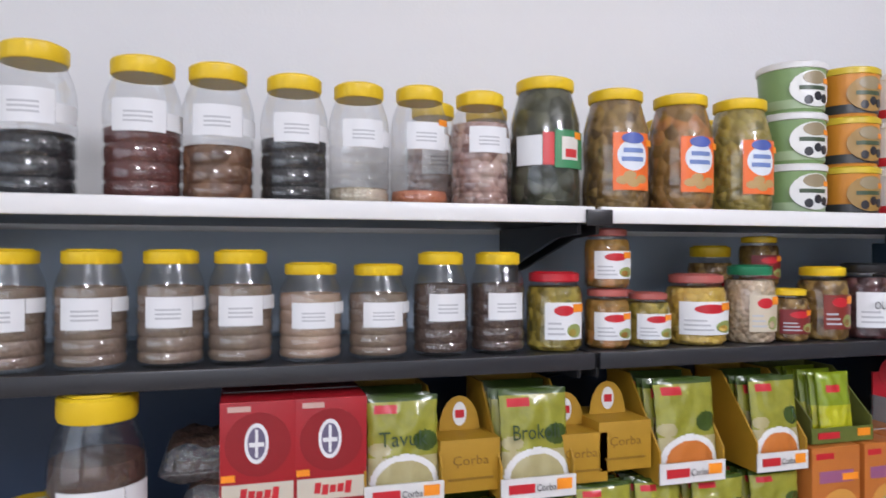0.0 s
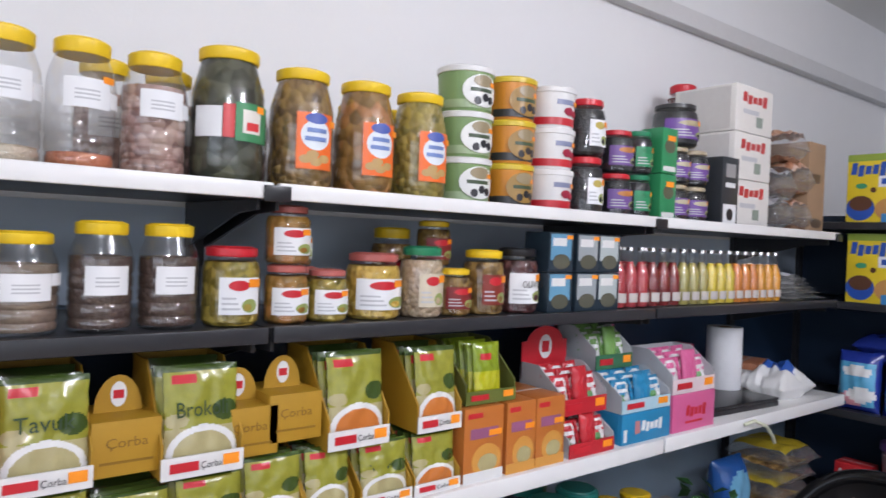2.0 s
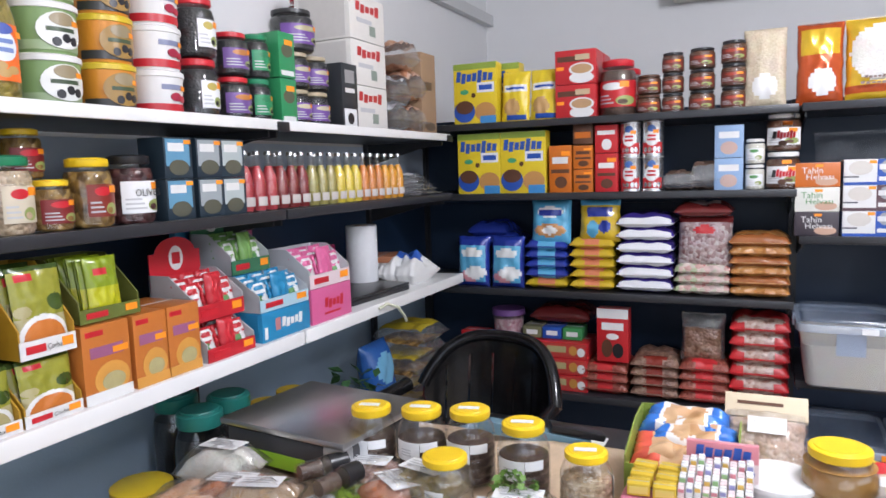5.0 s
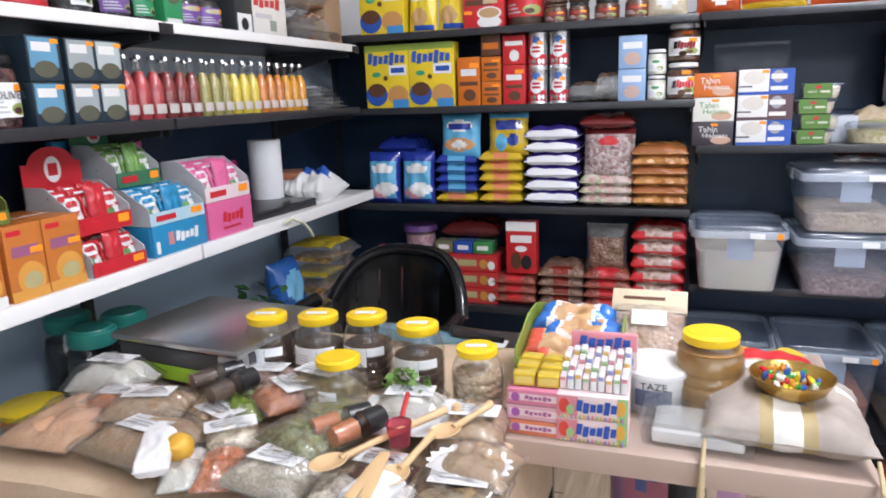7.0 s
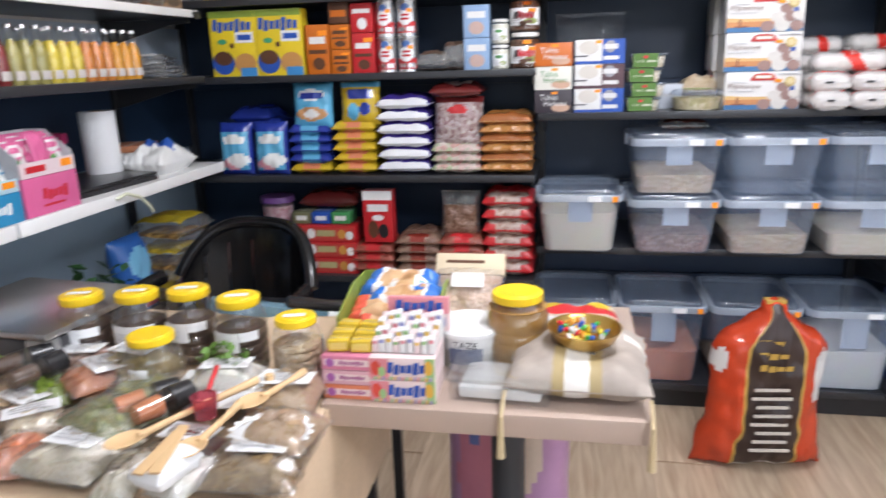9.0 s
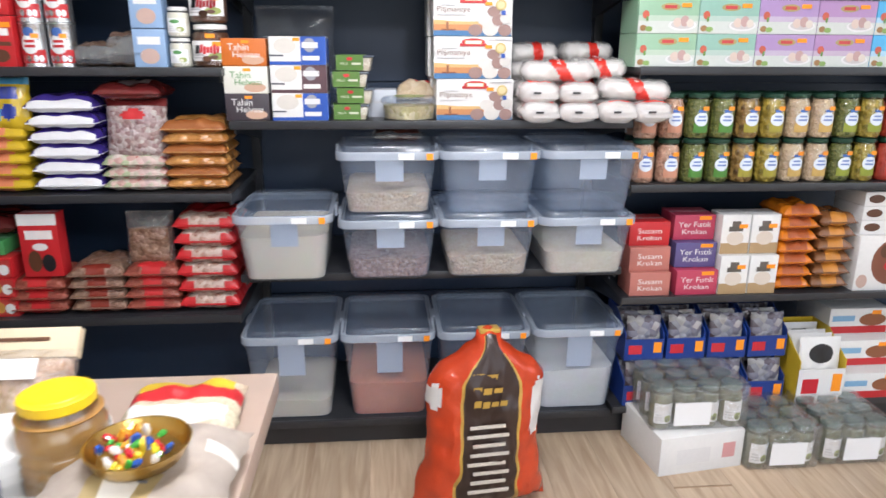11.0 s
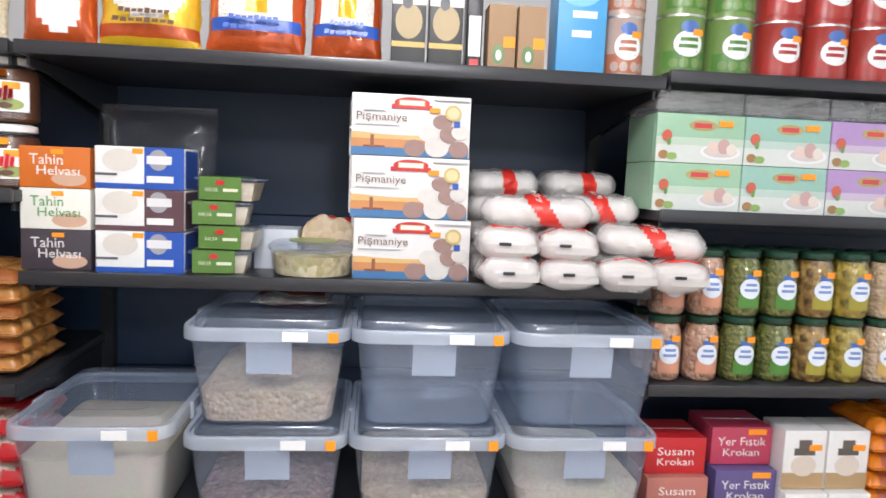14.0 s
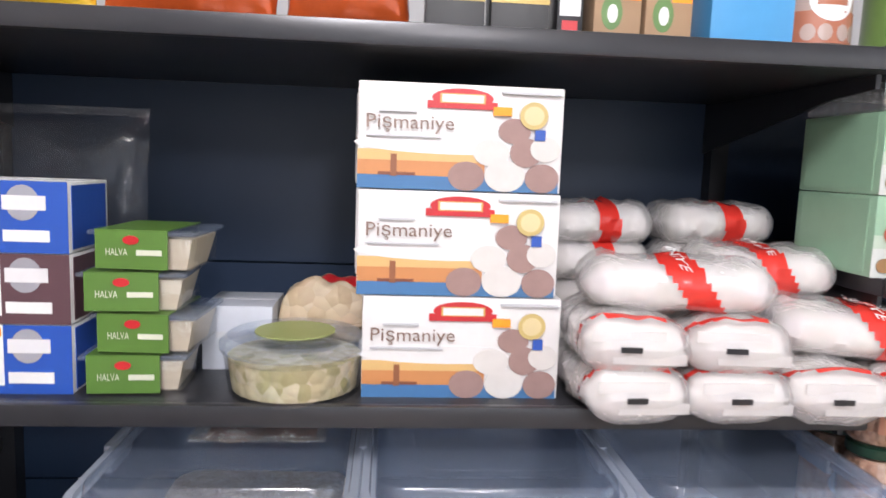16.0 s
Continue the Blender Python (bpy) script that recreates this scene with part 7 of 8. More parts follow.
FR, GRP = col(0.66, 0.24, 0.28, 0.3), col(0.30, 0.50, 0.22, 0.3)
PALE = col(0.74, 0.60, 0.60, 0.3)
STRIPES = [("r", 0.02 + 0.06 * k, 0.05 + 0.06 * k, 0.02, 0.16, [FR, GRP, col(0.70, 0.45, 0.10), col(0.35, 0.25, 0.50)][k % 4]) for k in range(16)]
for k in range(2):
    carton(on_t(0.655, 0.955, 2, TZ + 0.041 * k), 0.112, 0.11, 0.040, PALE, [("r", 0, 0.30, 0.1, 0.95, FR), ("o", 0.03, 0.18, 0.2, 0.85, col(0.60, 0.06, 0.04)), ("o", 0.14, 0.25, 0.15, 0.6, GRP), ("r", 0.86, 1.0, 0.0, 1.0, GRP), ("o", 0.84, 0.97, 0.25, 0.9, col(0.70, 0.40, 0.06)), ("w", 0.27, 0.85, 0.26, 0.82, CB, 6)] + STRIPES, "pink and green striped chewing gum box", "gum_box", "chewing gum boxes", side=PALE)
for r_ in range(4):
    for c_ in range(9):
        carton(on_t(0.672 + 0.024 * r_, 0.955 + 0.049 - 0.0122 * c_, 2, TZ + 0.082), 0.0108, 0.022, 0.022 + 0.006 * r_ + 0.003 * ((c_ * 7 + r_) % 3), WHITE_P if (c_ + r_) % 3 else PALE, [("r", 0.1, 0.9, 0.70, 0.92, [FR, GRP, col(0.70, 0.45, 0.10), col(0.30, 0.30, 0.55)][(c_ * 3 + r_) % 4])], "single white striped chewing gum pack", "gum_pack", "gum packs in a tray")
carton(on_t(0.775, 0.95, 2, TZ + 0.082), 0.112, 0.012, 0.064, FR, [("r", 0.0, 1.0, 0.0, 0.52, PALE)] + [("o", 0.08 + 0.15 * q, 0.20 + 0.15 * q, 0.10, 0.44, [FR, GRP, col(0.3, 0.3, 0.5)][q % 3]) for q in range(6)] + [("w", 0.12, 0.90, 0.60, 0.92, CB, 6)], "gum display header card with logo", "gum_box", "chewing gum boxes")
for k in range(3):
    carton(on_t(0.655, 1.048, 0, TZ + 0.027 * k), 0.094, 0.10, 0.026, [col(0.66, 0.20, 0.10), col(0.62, 0.36, 0.42), col(0.60, 0.20, 0.30)][k], [("r", 0.05, 0.95, 0.3, 0.75, PALE), ("w", 0.32, 0.8, 0.36, 0.68, col(0.35, 0.1, 0.25), 6), ("o", 0.08, 0.24, 0.2, 0.8, col(0.35, 0.10, 0.35))], "flat pink fruit gum box", "gum_box", "chewing gum boxes")
for k in range(6):
    carton(on_t(0.668 + 0.028 * (k // 2), 1.068 - 0.04 * (k % 2), 8 - 3 * k, TZ + 0.082 + 0.0045 * (k // 2)), 0.036, 0.026, 0.020, YW, [("r", 0.1, 0.9, 0.2, 0.8, col(0.70, 0.55, 0.15))], "small yellow gum pack", "gum_pack", "gum packs in a tray")
display_tray(on_t(0.80, 1.02), 0.19, 0.20, 0.125, col(0.26, 0.34, 0.06, 0.4), 0.16, 0, [C_CREAM, CB], [], "open green display box of packed buns", 3, 0.62, lip=col(0.24, 0.33, 0.05))
BUN = grains("baked_bun", (0.52, 0.28, 0.12), (0.60, 0.36, 0.18), (0.66, 0.43, 0.24), 0.04, 0.5, 0.15)
BUNF = [col(0.66, 0.10, 0.06, 0.2), BUN, col(0.03, 0.16, 0.55, 0.2), WHITE_P]
for k in range(4):
    top_ = k >= 2
    flat_bag(on_t(0.80 + 0.040 * k, 1.02 - 0.012 * (-1) ** k, 6 - 5 * k, TZ + 0.028 + 0.014 * k) @ Matrix.Rotation(radians(16), 4, "X"), 0.160, 0.090, 0.048, BUNF, [(0.0, 0.22, 0, 1, 2 if top_ else 0, False), (0.78, 1.0, 0, 1, 2 if top_ else 0, False), (0.20, 0.80, 0.0, 1.0, 3 if top_ else 1, False), (0.26, 0.52, 0.1, 0.9, 1, True), (0.50, 0.76, 0.1, 0.9, 1, True)], "clear and blue pack of small buns" if top_ else "clear and red pack of small buns", "bun_pack", seed=k * 2)
gb = thing("grain_bag", "clear bag of puffed grain under a folded cream card", "bag")
lean_ = Matrix.Translation((0, 0.05, 0)) @ Matrix.Rotation(radians(-38), 4, "X")
part("grain", turned(cushion(0.135, 0.075, 0.125, [], seed=8, crease=0.008, puff=5), lean_), grains("puffed_wheat", (0.50, 0.30, 0.20), (0.60, 0.40, 0.28), (0.68, 0.52, 0.40), 0.010, bump=1.0), gb)
part("film", turned(cushion(0.145, 0.082, 0.140, [], seed=8, crease=0.010, puff=5), lean_), FILM, gb)
card = part("header_card", turned(boxed(-0.072, 0.072, -0.010, 0.010, 0.125, 0.172, 0.002), lean_), col(0.62, 0.52, 0.36, 0.6), gb, "cream folded card")
part("card_print", turned(boxed(-0.05, 0.03, -0.0115, -0.010, 0.150, 0.156), lean_), CHO, card, smooth=False)
part("label", turned(boxed(-0.03, 0.035, -0.046, -0.045, 0.085, 0.115), lean_), PAPER, gb, smooth=False)
put(gb, on_t(0.86, 0.885, 0, TZ + 0.022))
carton(on_t(0.885, 0.885), 0.12, 0.12, 0.05, col(0.30, 0.36, 0.10, 0.5), [], "low green card box under the grain bag", "carton")
yo = thing("yogurt_tub", "white plastic tub of fresh cheese with flat lid", "tub")
part("body", lathe([(0, 0), (0.050, 0), (0.062, 0.07), (0, 0.07)], 32), WHITE_P, yo)
part("lid", lathe([(0, 0.085), (0.062, 0.083), (0.066, 0.078), (0.066, 0.071), (0, 0.071)], 32), WHITE_P, yo)
part("label_print", bent_label(0.0605, 0.02, 0.05, -30, 30), col(0.10, 0.12, 0.20), yo)
put(yo, on_t(0.83, 0.865))
text_part(yo, "TAZE", 0, 0.058, 0.045, 0.012, -0.0625, BLACK_P)
pet_jar(on_t(0.83, 0.775), 0.058, 0.147, C_HONEY, 0.80, "clear ribbed jar of tan paste with yellow lid", label_a=(100, 140), second=False)
bxp = thing("food_tray", "clear lidded plastic tray with white food", "tray")
part("food", boxed(-0.07, 0.07, 0.012, 0.12, 0.004, 0.026, 0.008), WHITE_P, bxp)
part("body", boxed(-0.085, 0.085, 0, 0.135, 0.001, 0.036, 0.012), PET, bxp)
part("lid", boxed(-0.090, 0.090, -0.005, 0.140, 0.037, 0.050, 0.010), PET, bxp)
put(bxp, on_t(0.66, 0.795, -3))
cu_ = thing("cushion_pouch", "grey brown velvet cushion with woven white band", "cushion")
VEL = pm("taupe_velvet", (0.36, 0.31, 0.27), 0.7, var=0.6, scale=14, bump=0.35, bscale=40)
bm = turned(cushion(0.24, 0.078, 0.24, [(0.40, 0.60, 0.0, 0.42, 1, False), (0.33, 0.40, 0, 0.42, 2, False), (0.60, 0.67, 0, 0.42, 2, False), (0.0, 0.16, 0.60, 0.72, 1, False), (0.84, 1.0, 0.60, 0.72, 1, False)], 24, 20, 3.5, 0.012, 3.0, 0.3), Matrix.Translation((0, 0, 0.036)) @ Matrix.Rotation(radians(-90), 4, "X"))
part("cover", bm, [VEL, col(0.70, 0.68, 0.64, 0.8), col(0.34, 0.26, 0.12, 0.6)], cu_)
for k in range(5):
    part("woven_stripe", turned(boxed(-0.016, 0.028, -0.0012, 0.0012, 0, 0.004), Matrix.Translation((0, 0.035 + 0.014 * k, 0.050 + 0.006 * k))), col(0.15, 0.15, 0.17, 0.8), cu_, smooth=False)
for s in (-1, 1):
    part("tassel", tube([(s * 0.116, 0.0, 0.03), (s * 0.118, -0.035, 0.0), (s * 0.118, -0.04, -0.07)], [0.003, 0.004, 0.007]), col(0.5, 0.40, 0.24, 0.9), cu_)
put(cu_, on_t(0.655, 0.668, -2))
bw = thing("brass_bowl", "hammered brass bowl of colourful wrapped sweets", "bowl")
part("bowl", lathe([(0, 0.0), (0.03, 0.0), (0.052, 0.014), (0.064, 0.036), (0.061, 0.036), (0.050, 0.017), (0, 0.008)], 40), BRASS, bw)
for k in range(44):
    a, r_ = random.uniform(0, 6.28), 0.045 * math.sqrt(random.random())
    c_ = [col(0.65, 0.5, 0.02, 0.2), col(0.55, 0.02, 0.03, 0.2), col(0.05, 0.35, 0.05, 0.2), col(0.6, 0.25, 0.02, 0.2), WHITE_P, CB][k % 6]
    bm = bmesh.new()
    bmesh.ops.create_icosphere(bm, subdivisions=1, radius=0.0075)
    bm.transform(pose(r_ * math.cos(a), r_ * math.sin(a), 0.024 + 0.012 * random.random(), 40 * k, 25 * k, 70 * k) @ Matrix.Diagonal((1.5, 0.8, 0.7, 1)))
    part("sweet", bm, c_, bw, smooth=False)
put(bw, on_t(0.765, 0.655, 0, TZ + 0.070))
flat_bag(on_t(0.90, 0.66, 4), 0.18, 0.16, 0.05, [C_CREAM, WHITE_P, RDX, YW], [(0.1, 0.9, 0.1, 0.4, 1, False), (0.0, 1.0, 0.55, 0.75, 2, False), (0.1, 0.9, 0.75, 0.95, 3, False)], "printed bag of dried food lying on the table", "food_bag", seed=33)
pn = thing("marker", "short black marker pen", "pen")
part("barrel", tube([(0, 0, 0.012), (0.07, 0, 0.012)], 0.010, 14), BLACK_P, pn)
put(pn, on_t(0.95, 0.735, 30, TZ))

# ---------------------------------------------------------------- burlap table with spices
bt = thing("market_table", "low display table under a frayed burlap cloth", "table")
part("board", boxed(0.33, 0.98, 1.115, 1.94, TZ - 0.06, TZ - 0.012, 0.004), TABLE_W, bt)
for lx in (0.38, 0.93):
    for ly in (1.16, 1.89):
        part("leg", boxed(lx - 0.02, lx + 0.02, ly - 0.02, ly + 0.02, 0.001, TZ - 0.061, 0.003), TABLE_W, bt)
cloth = thing("burlap_cloth", "brown burlap tablecloth with frayed hem draped over the table", "cloth")
bm = bmesh.new()
NX, NY = 30, 44
grid = []
for j in range(NY + 1):
    rw_ = []
    for i in range(NX + 1):
        y = 1.085 + 0.87 * j / NY
        s = i / NX * 0.86
        if s < 0.12:
            x, z = 0.318 - 0.018 * noise.noise(Vector((y * 14, s * 6, 0))), TZ - 0.012 - (0.12 - s) * (0.42 + 0.16 * noise.noise(Vector((y * 5, 1, 1))))
        else:
            x, z = 0.318 + (s - 0.12), TZ - 0.008 + 0.003 * noise.noise(Vector((s * 12, y * 12, 0)))
        rw_.append(bm.verts.new((x, y, z)))
    grid.append(rw_)
for j in range(NY):
    for i in range(NX):
        bm.faces.new((grid[j][i], grid[j][i + 1], grid[j + 1][i + 1], grid[j + 1][i]))
part("sheet", bm, BURLAP, cloth)
cloth.children[0].modifiers.new("thickness", "SOLIDIFY").thickness = 0.004
bm = bmesh.new()
for k in range(260):
    y = 1.087 + 0.866 * k / 259
    j = min(NY, int((y - 1.085) / 0.87 * NY))
    p = grid[j][0].co if grid[j][0].is_valid else Vector((0.31, y, TZ - 0.16))
    l_ = random.uniform(0.008, 0.03)
    a = Vector((p.x - 0.001, y, p.z))
    q = a + Vector((random.uniform(-0.006, 0.006), random.uniform(-0.006, 0.006), -l_))
    vs = [bm.verts.new(v) for v in (a + Vector((0, -0.0008, 0)), a + Vector((0, 0.0008, 0)), q)]
    bm.faces.new(vs)
tagged(part("fringe", bm, BURLAP, cloth, smooth=False), kind="stuff")
part("side_drop", boxed(0.325, 1.0, 1.080, 1.084, TZ - 0.30, TZ - 0.010), BURLAP, cloth)

sc = thing("weighing_scale", "silver flat kitchen scale with dark body and green label", "scale")
part("body", boxed(-0.16, 0.16, 0, 0.27, 0.012, 0.085, 0.01), col(0.05, 0.05, 0.055, 0.4), sc)
part("plate", boxed(-0.17, 0.17, -0.01, 0.28, 0.090, 0.104, 0.005), STEEL, sc)
part("label", boxed(-0.10, 0.06, -0.0015, 0.0, 0.018, 0.048), col(0.30, 0.55, 0.03, 0.4), sc, "bright green label", smooth=False)
part("corner_trim", boxed(0.11, 0.163, -0.004, 0.03, 0.012, 0.088, 0.008), STEEL, sc)
for fx in (-0.13, 0.13):
    for fy in (0.03, 0.24):
        part("foot", turned(lathe([(0, 0), (0.014, 0), (0.014, 0.0115), (0, 0.0115)], 14), Matrix.Translation((fx, fy, 0))), BLACK_P, sc)
put(sc, on_t(0.665, 1.775, -6, TZ - 0.003))
tz = TZ - 0.003
for x, y in ((0.75, 1.612), (0.775, 1.51), (0.80, 1.415), (0.765, 1.293)):
    pet_jar(on_t(x, y, 0, tz), 0.0495, 0.147, C_DARK, 0.58, "clear jar of dark spice with yellow lid and paper tag", tag=True, label_a=(-45, 20))
pet_jar(on_t(0.63, 1.392, 0, tz), 0.049, 0.122, C_CREAM, 0.05, "empty clear jar with yellow lid", label_a=(-20, 20), second=False)
pet_jar(on_t(0.73, 1.167, 0, tz), 0.046, 0.125, C_CHICK, 0.60, "clear jar of small brown nuts with yellow lid", tag=True, label_a=(100, 140), second=False)


BAGF = clear("spice_bag_film", (0.985, 0.985, 0.985), 0.02, (0.88, 0.89, 0.90), 0.07, 2.1, 0.9, 45)


def spice_bag(x, y, w, d, t, fill, rz, seed, look_, lab=True, z=0.0, tilt=0.0):
    t *= 1.2
    ob = thing("spice_bag", look_, "bag", "clear bags of spices on the burlap")
    fb_ = turned(cushion(w * 0.94, t, d * 0.94, [], seed=seed, crease=0.007, flat=0.4), Matrix.Translation((0, 0.004, t * 0.42)) @ Matrix.Rotation(radians(-90), 4, "X"))
    part("filling", fb_, fill, ob)
    fm = turned(cushion(w * 1.04, t * 1.16, d * 1.08, [], nu=22, nv=20, seed=seed + 1, crease=0.012, flat=0.4), Matrix.Translation((0, -0.004, t * 0.46)) @ Matrix.Rotation(radians(-90), 4, "X"))
    part("film", fm, BAGF, ob, "clear crinkled film")
    if lab:
        part("label", turned(boxed(-0.042, 0.042, 0, 0.05, 0, 0.001), Matrix.Translation((0, d * 0.35, t * 1.02)) @ Matrix.Rotation(radians(-4), 4, "X")), PAPER, ob, "white paper label", smooth=False)
        for k in range(3):
            part("print_line", turned(boxed(-0.030, 0.022, 0, 0.003, 0, 0.0006), Matrix.Translation((0, d * 0.35 + 0.012 + 0.009 * k, t * 1.02 + 0.0022)) @ Matrix.Rotation(radians(-4), 4, "X")), GREY_P, ob, smooth=False)
    return put(ob, on_t(x, y, rz, tz + z) @ Matrix.Rotation(radians(tilt), 4, "X"))


S_TAN = grains("tan_ground_spice", (0.34, 0.22, 0.13), (0.41, 0.28, 0.17), (0.48, 0.34, 0.21), 0.003, bump=0.15)
S_RUST = grains("rust_powder", (0.42, 0.13, 0.05), (0.48, 0.17, 0.07), (0.54, 0.20, 0.09), 0.003, bump=0.1)
S_PEACH = grains("peach_powder", (0.66, 0.38, 0.22), (0.70, 0.42, 0.25), (0.74, 0.46, 0.29), 0.003, bump=0.1)
S_GREY = grains("grey_green_herb", (0.38, 0.34, 0.26), (0.50, 0.46, 0.37), (0.60, 0.57, 0.48), 0.004)
S_HERB = grains("dry_green_herb", (0.12, 0.15, 0.06), (0.22, 0.24, 0.10), (0.32, 0.32, 0.16), 0.008)
spice_bag(0.36, 1.66, 0.19, 0.15, 0.045, S_TAN, -8, 1, "clear bag of ground brown spice with label")
spice_bag(0.47, 1.775, 0.16, 0.13, 0.045, S_RUST, 12, 2, "clear bag of rust red spice with label")
spice_bag(0.535, 1.86, 0.15, 0.11, 0.07, C_RICE, 5, 3, "clear bag of white crystals with label")
spice_bag(0.36, 1.83, 0.16, 0.20, 0.04, S_PEACH, 4, 4, "clear bag of peach coloured powder", False)
spice_bag(0.345, 1.39, 0.15, 0.13, 0.040, S_GREY, -6, 5, "clear bag of grey green herbs with label")
spice_bag(0.355, 1.10, 0.135, 0.15, 0.040, grains("mixed_seed", (0.10, 0.06, 0.025), (0.22, 0.14, 0.06), (0.36, 0.26, 0.13), 0.005), 4, 6, "clear bag of brown mixed seeds with scalloped label")
spice_bag(0.53, 1.13, 0.11, 0.16, 0.05, S_TAN, 6, 7, "clear bag of brown seeds with label", True, 0.0)
spice_bag(0.335, 1.50, 0.07, 0.12, 0.03, C_RICE, 35, 8, "narrow bag of white powder", False)
spice_bag(0.345, 1.455, 0.07, 0.12, 0.03, C_RED, 25, 9, "narrow bag of red spice", False)
spice_bag(0.325, 1.275, 0.06, 0.11, 0.028, S_GREY, 10, 10, "small bag of pale powder", False)
spice_bag(0.335, 1.205, 0.06, 0.10, 0.030, C_RICE, -12, 11, "small bag of white powder with label", False)
spice_bag(0.42, 1.24, 0.10, 0.07, 0.030, C_SUMAC, -5, 12, "small bag of dark red spice", True)
spice_bag(0.59, 1.46, 0.13, 0.13, 0.065, grains("bay_sticks", (0.22, 0.16, 0.05), (0.34, 0.25, 0.10), (0.42, 0.34, 0.17), 0.02, bump=1.0), -10, 13, "clear bag of dried herb sticks with label")
spice_bag(0.62, 1.57, 0.12, 0.12, 0.05, C_BEAN, 10, 14, "clear bag of dark dried fruit")
spice_bag(0.50, 1.36, 0.13, 0.12, 0.055, S_HERB, 15, 15, "clear bag of dry green herbs", False)
spice_bag(0.53, 1.535, 0.08, 0.13, 0.04, col(0.18, 0.28, 0.02, 0.3), 30, 16, "shiny green printed spice sachet", False)
spice_bag(0.48, 1.60, 0.10, 0.10, 0.035, S_TAN, -20, 17, "small bag of dark spice")
spice_bag(0.45, 1.49, 0.09, 0.09, 0.035, C_CREAM, 40, 18, "small clear bag of white sweets")
for k, (x, y, rz) in enumerate(((0.57, 1.665, 60), (0.53, 1.595, 75), (0.47, 1.36, 50), (0.45, 1.315, 65))):
    gr = thing("spice_grinder", "small glass spice grinder with black cap lying down", "grinder", "spice grinders")
    part("glass", turned(lathe([(0, 0), (0.018, 0), (0.020, 0.06), (0, 0.06)], 18), Matrix.Rotation(radians(90), 4, "X") @ Matrix.Translation((0, 0.02, 0))), GLASS, gr)
    part("cap", turned(lathe([(0, 0.061), (0.021, 0.061), (0.019, 0.10), (0, 0.102)], 18), Matrix.Rotation(radians(90), 4, "X") @ Matrix.Translation((0, 0.02, 0))), BLACK_P, gr)
    part("spice", turned(lathe([(0, 0.004), (0.015, 0.004), (0.017, 0.045), (0, 0.045)], 14), Matrix.Rotation(radians(90), 4, "X") @ Matrix.Translation((0, 0.02, 0))), C_DARK if k < 2 else S_RUST, gr)
    put(gr, on_t(x, y, rz + 90, tz + 0.045))
for k, (x, y, rz, ln) in enumerate(((0.37, 1.30, 30, 0.20), (0.36, 1.19, 8, 0.10), (0.50, 1.17, 25, 0.09))):
    sp_ = thing("wooden_spoon", "pale carved wooden spoon", "spoon", "wooden spoons")
    bm = tube([(0, 0.045, 0.008), (0, 0.1, 0.012), (0, 0.045 + ln, 0.016)], [0.006, 0.005, 0.007], 10)
    part("handle", bm, WOOD, sp_)
    part("bowl", turned(lathe([(0, -0.010), (0.012, -0.008), (0.022, 0.0), (0.021, 0.001), (0.012, -0.005), (0, -0.007)], 20, sx=1.0, sy=1.35), Matrix.Translation((0, 0.025, 0.012))), WOOD, sp_)
    put(sp_, on_t(x, y, -rz, tz + 0.052))
sp_ = thing("scoop", "small translucent pink plastic scoop", "scoop")
part("cup", lathe([(0, 0), (0.016, 0), (0.020, 0.035), (0.019, 0.035), (0.015, 0.002), (0, 0.002)], 20), clear("pink_plastic", (0.80, 0.35, 0.40), 0.25, (0.6, 0.15, 0.2)), sp_)
part("handle", tube([(0, 0.02, 0.033), (0, 0.07, 0.05)], 0.004), RDX, sp_)
put(sp_, on_t(0.49, 1.22, 10, tz + 0.05))
nb = thing("paper_sheet", "white paper sheet lying among the bags", "paper")
part("sheet", boxed(-0.09, 0.09, 0, 0.14, 0, 0.002), PAPER, nb, smooth=False)
put(nb, on_t(0.53, 1.235, 8, tz + 0.040))
pr = thing("parsley", "sprig of green parsley among the jars", "herb")
bm = bmesh.new()
for k in range(90):
    a, e = random.uniform(0, 6.28), random.uniform(0.0, 0.045)
    c_ = Vector((e * math.cos(a), e * math.sin(a), 0.035 + random.uniform(0, 0.065) * (1 - e * 8)))
    q = Euler((random.uniform(-1, 1), random.uniform(-1, 1), a)).to_matrix()
    s_ = random.uniform(0.006, 0.011)
    bm.faces.new([bm.verts.new(c_ + q @ Vector(p)) for p in ((0, -s_, 0), (s_ * 0.7, -s_ * 0.2, 0.002), (s_ * 0.4, s_, 0), (0, s_ * 0.5, 0.002), (-s_ * 0.4, s_, 0), (-s_ * 0.7, -s_ * 0.2, 0.002))])
part("leaves", bm, col(0.10, 0.20, 0.03, 0.55), pr, smooth=False)
for k in range(5):
    part("stem", tube([(0, 0, 0), (0.012 * math.cos(k), 0.012 * math.sin(k), 0.06)], 0.0015, 6), col(0.14, 0.24, 0.05), pr)
put(pr, on_t(0.655, 1.275, 0, tz))
lm = thing("wooden_stick", "small pale carved wooden block", "block")
part("block", lathe([(0, 0), (0.014, 0), (0.016, 0.04), (0.010, 0.05), (0.007, 0.07), (0, 0.072)], 14), WOOD, lm)
put(lm, on_t(0.60, 1.165, 0, tz))

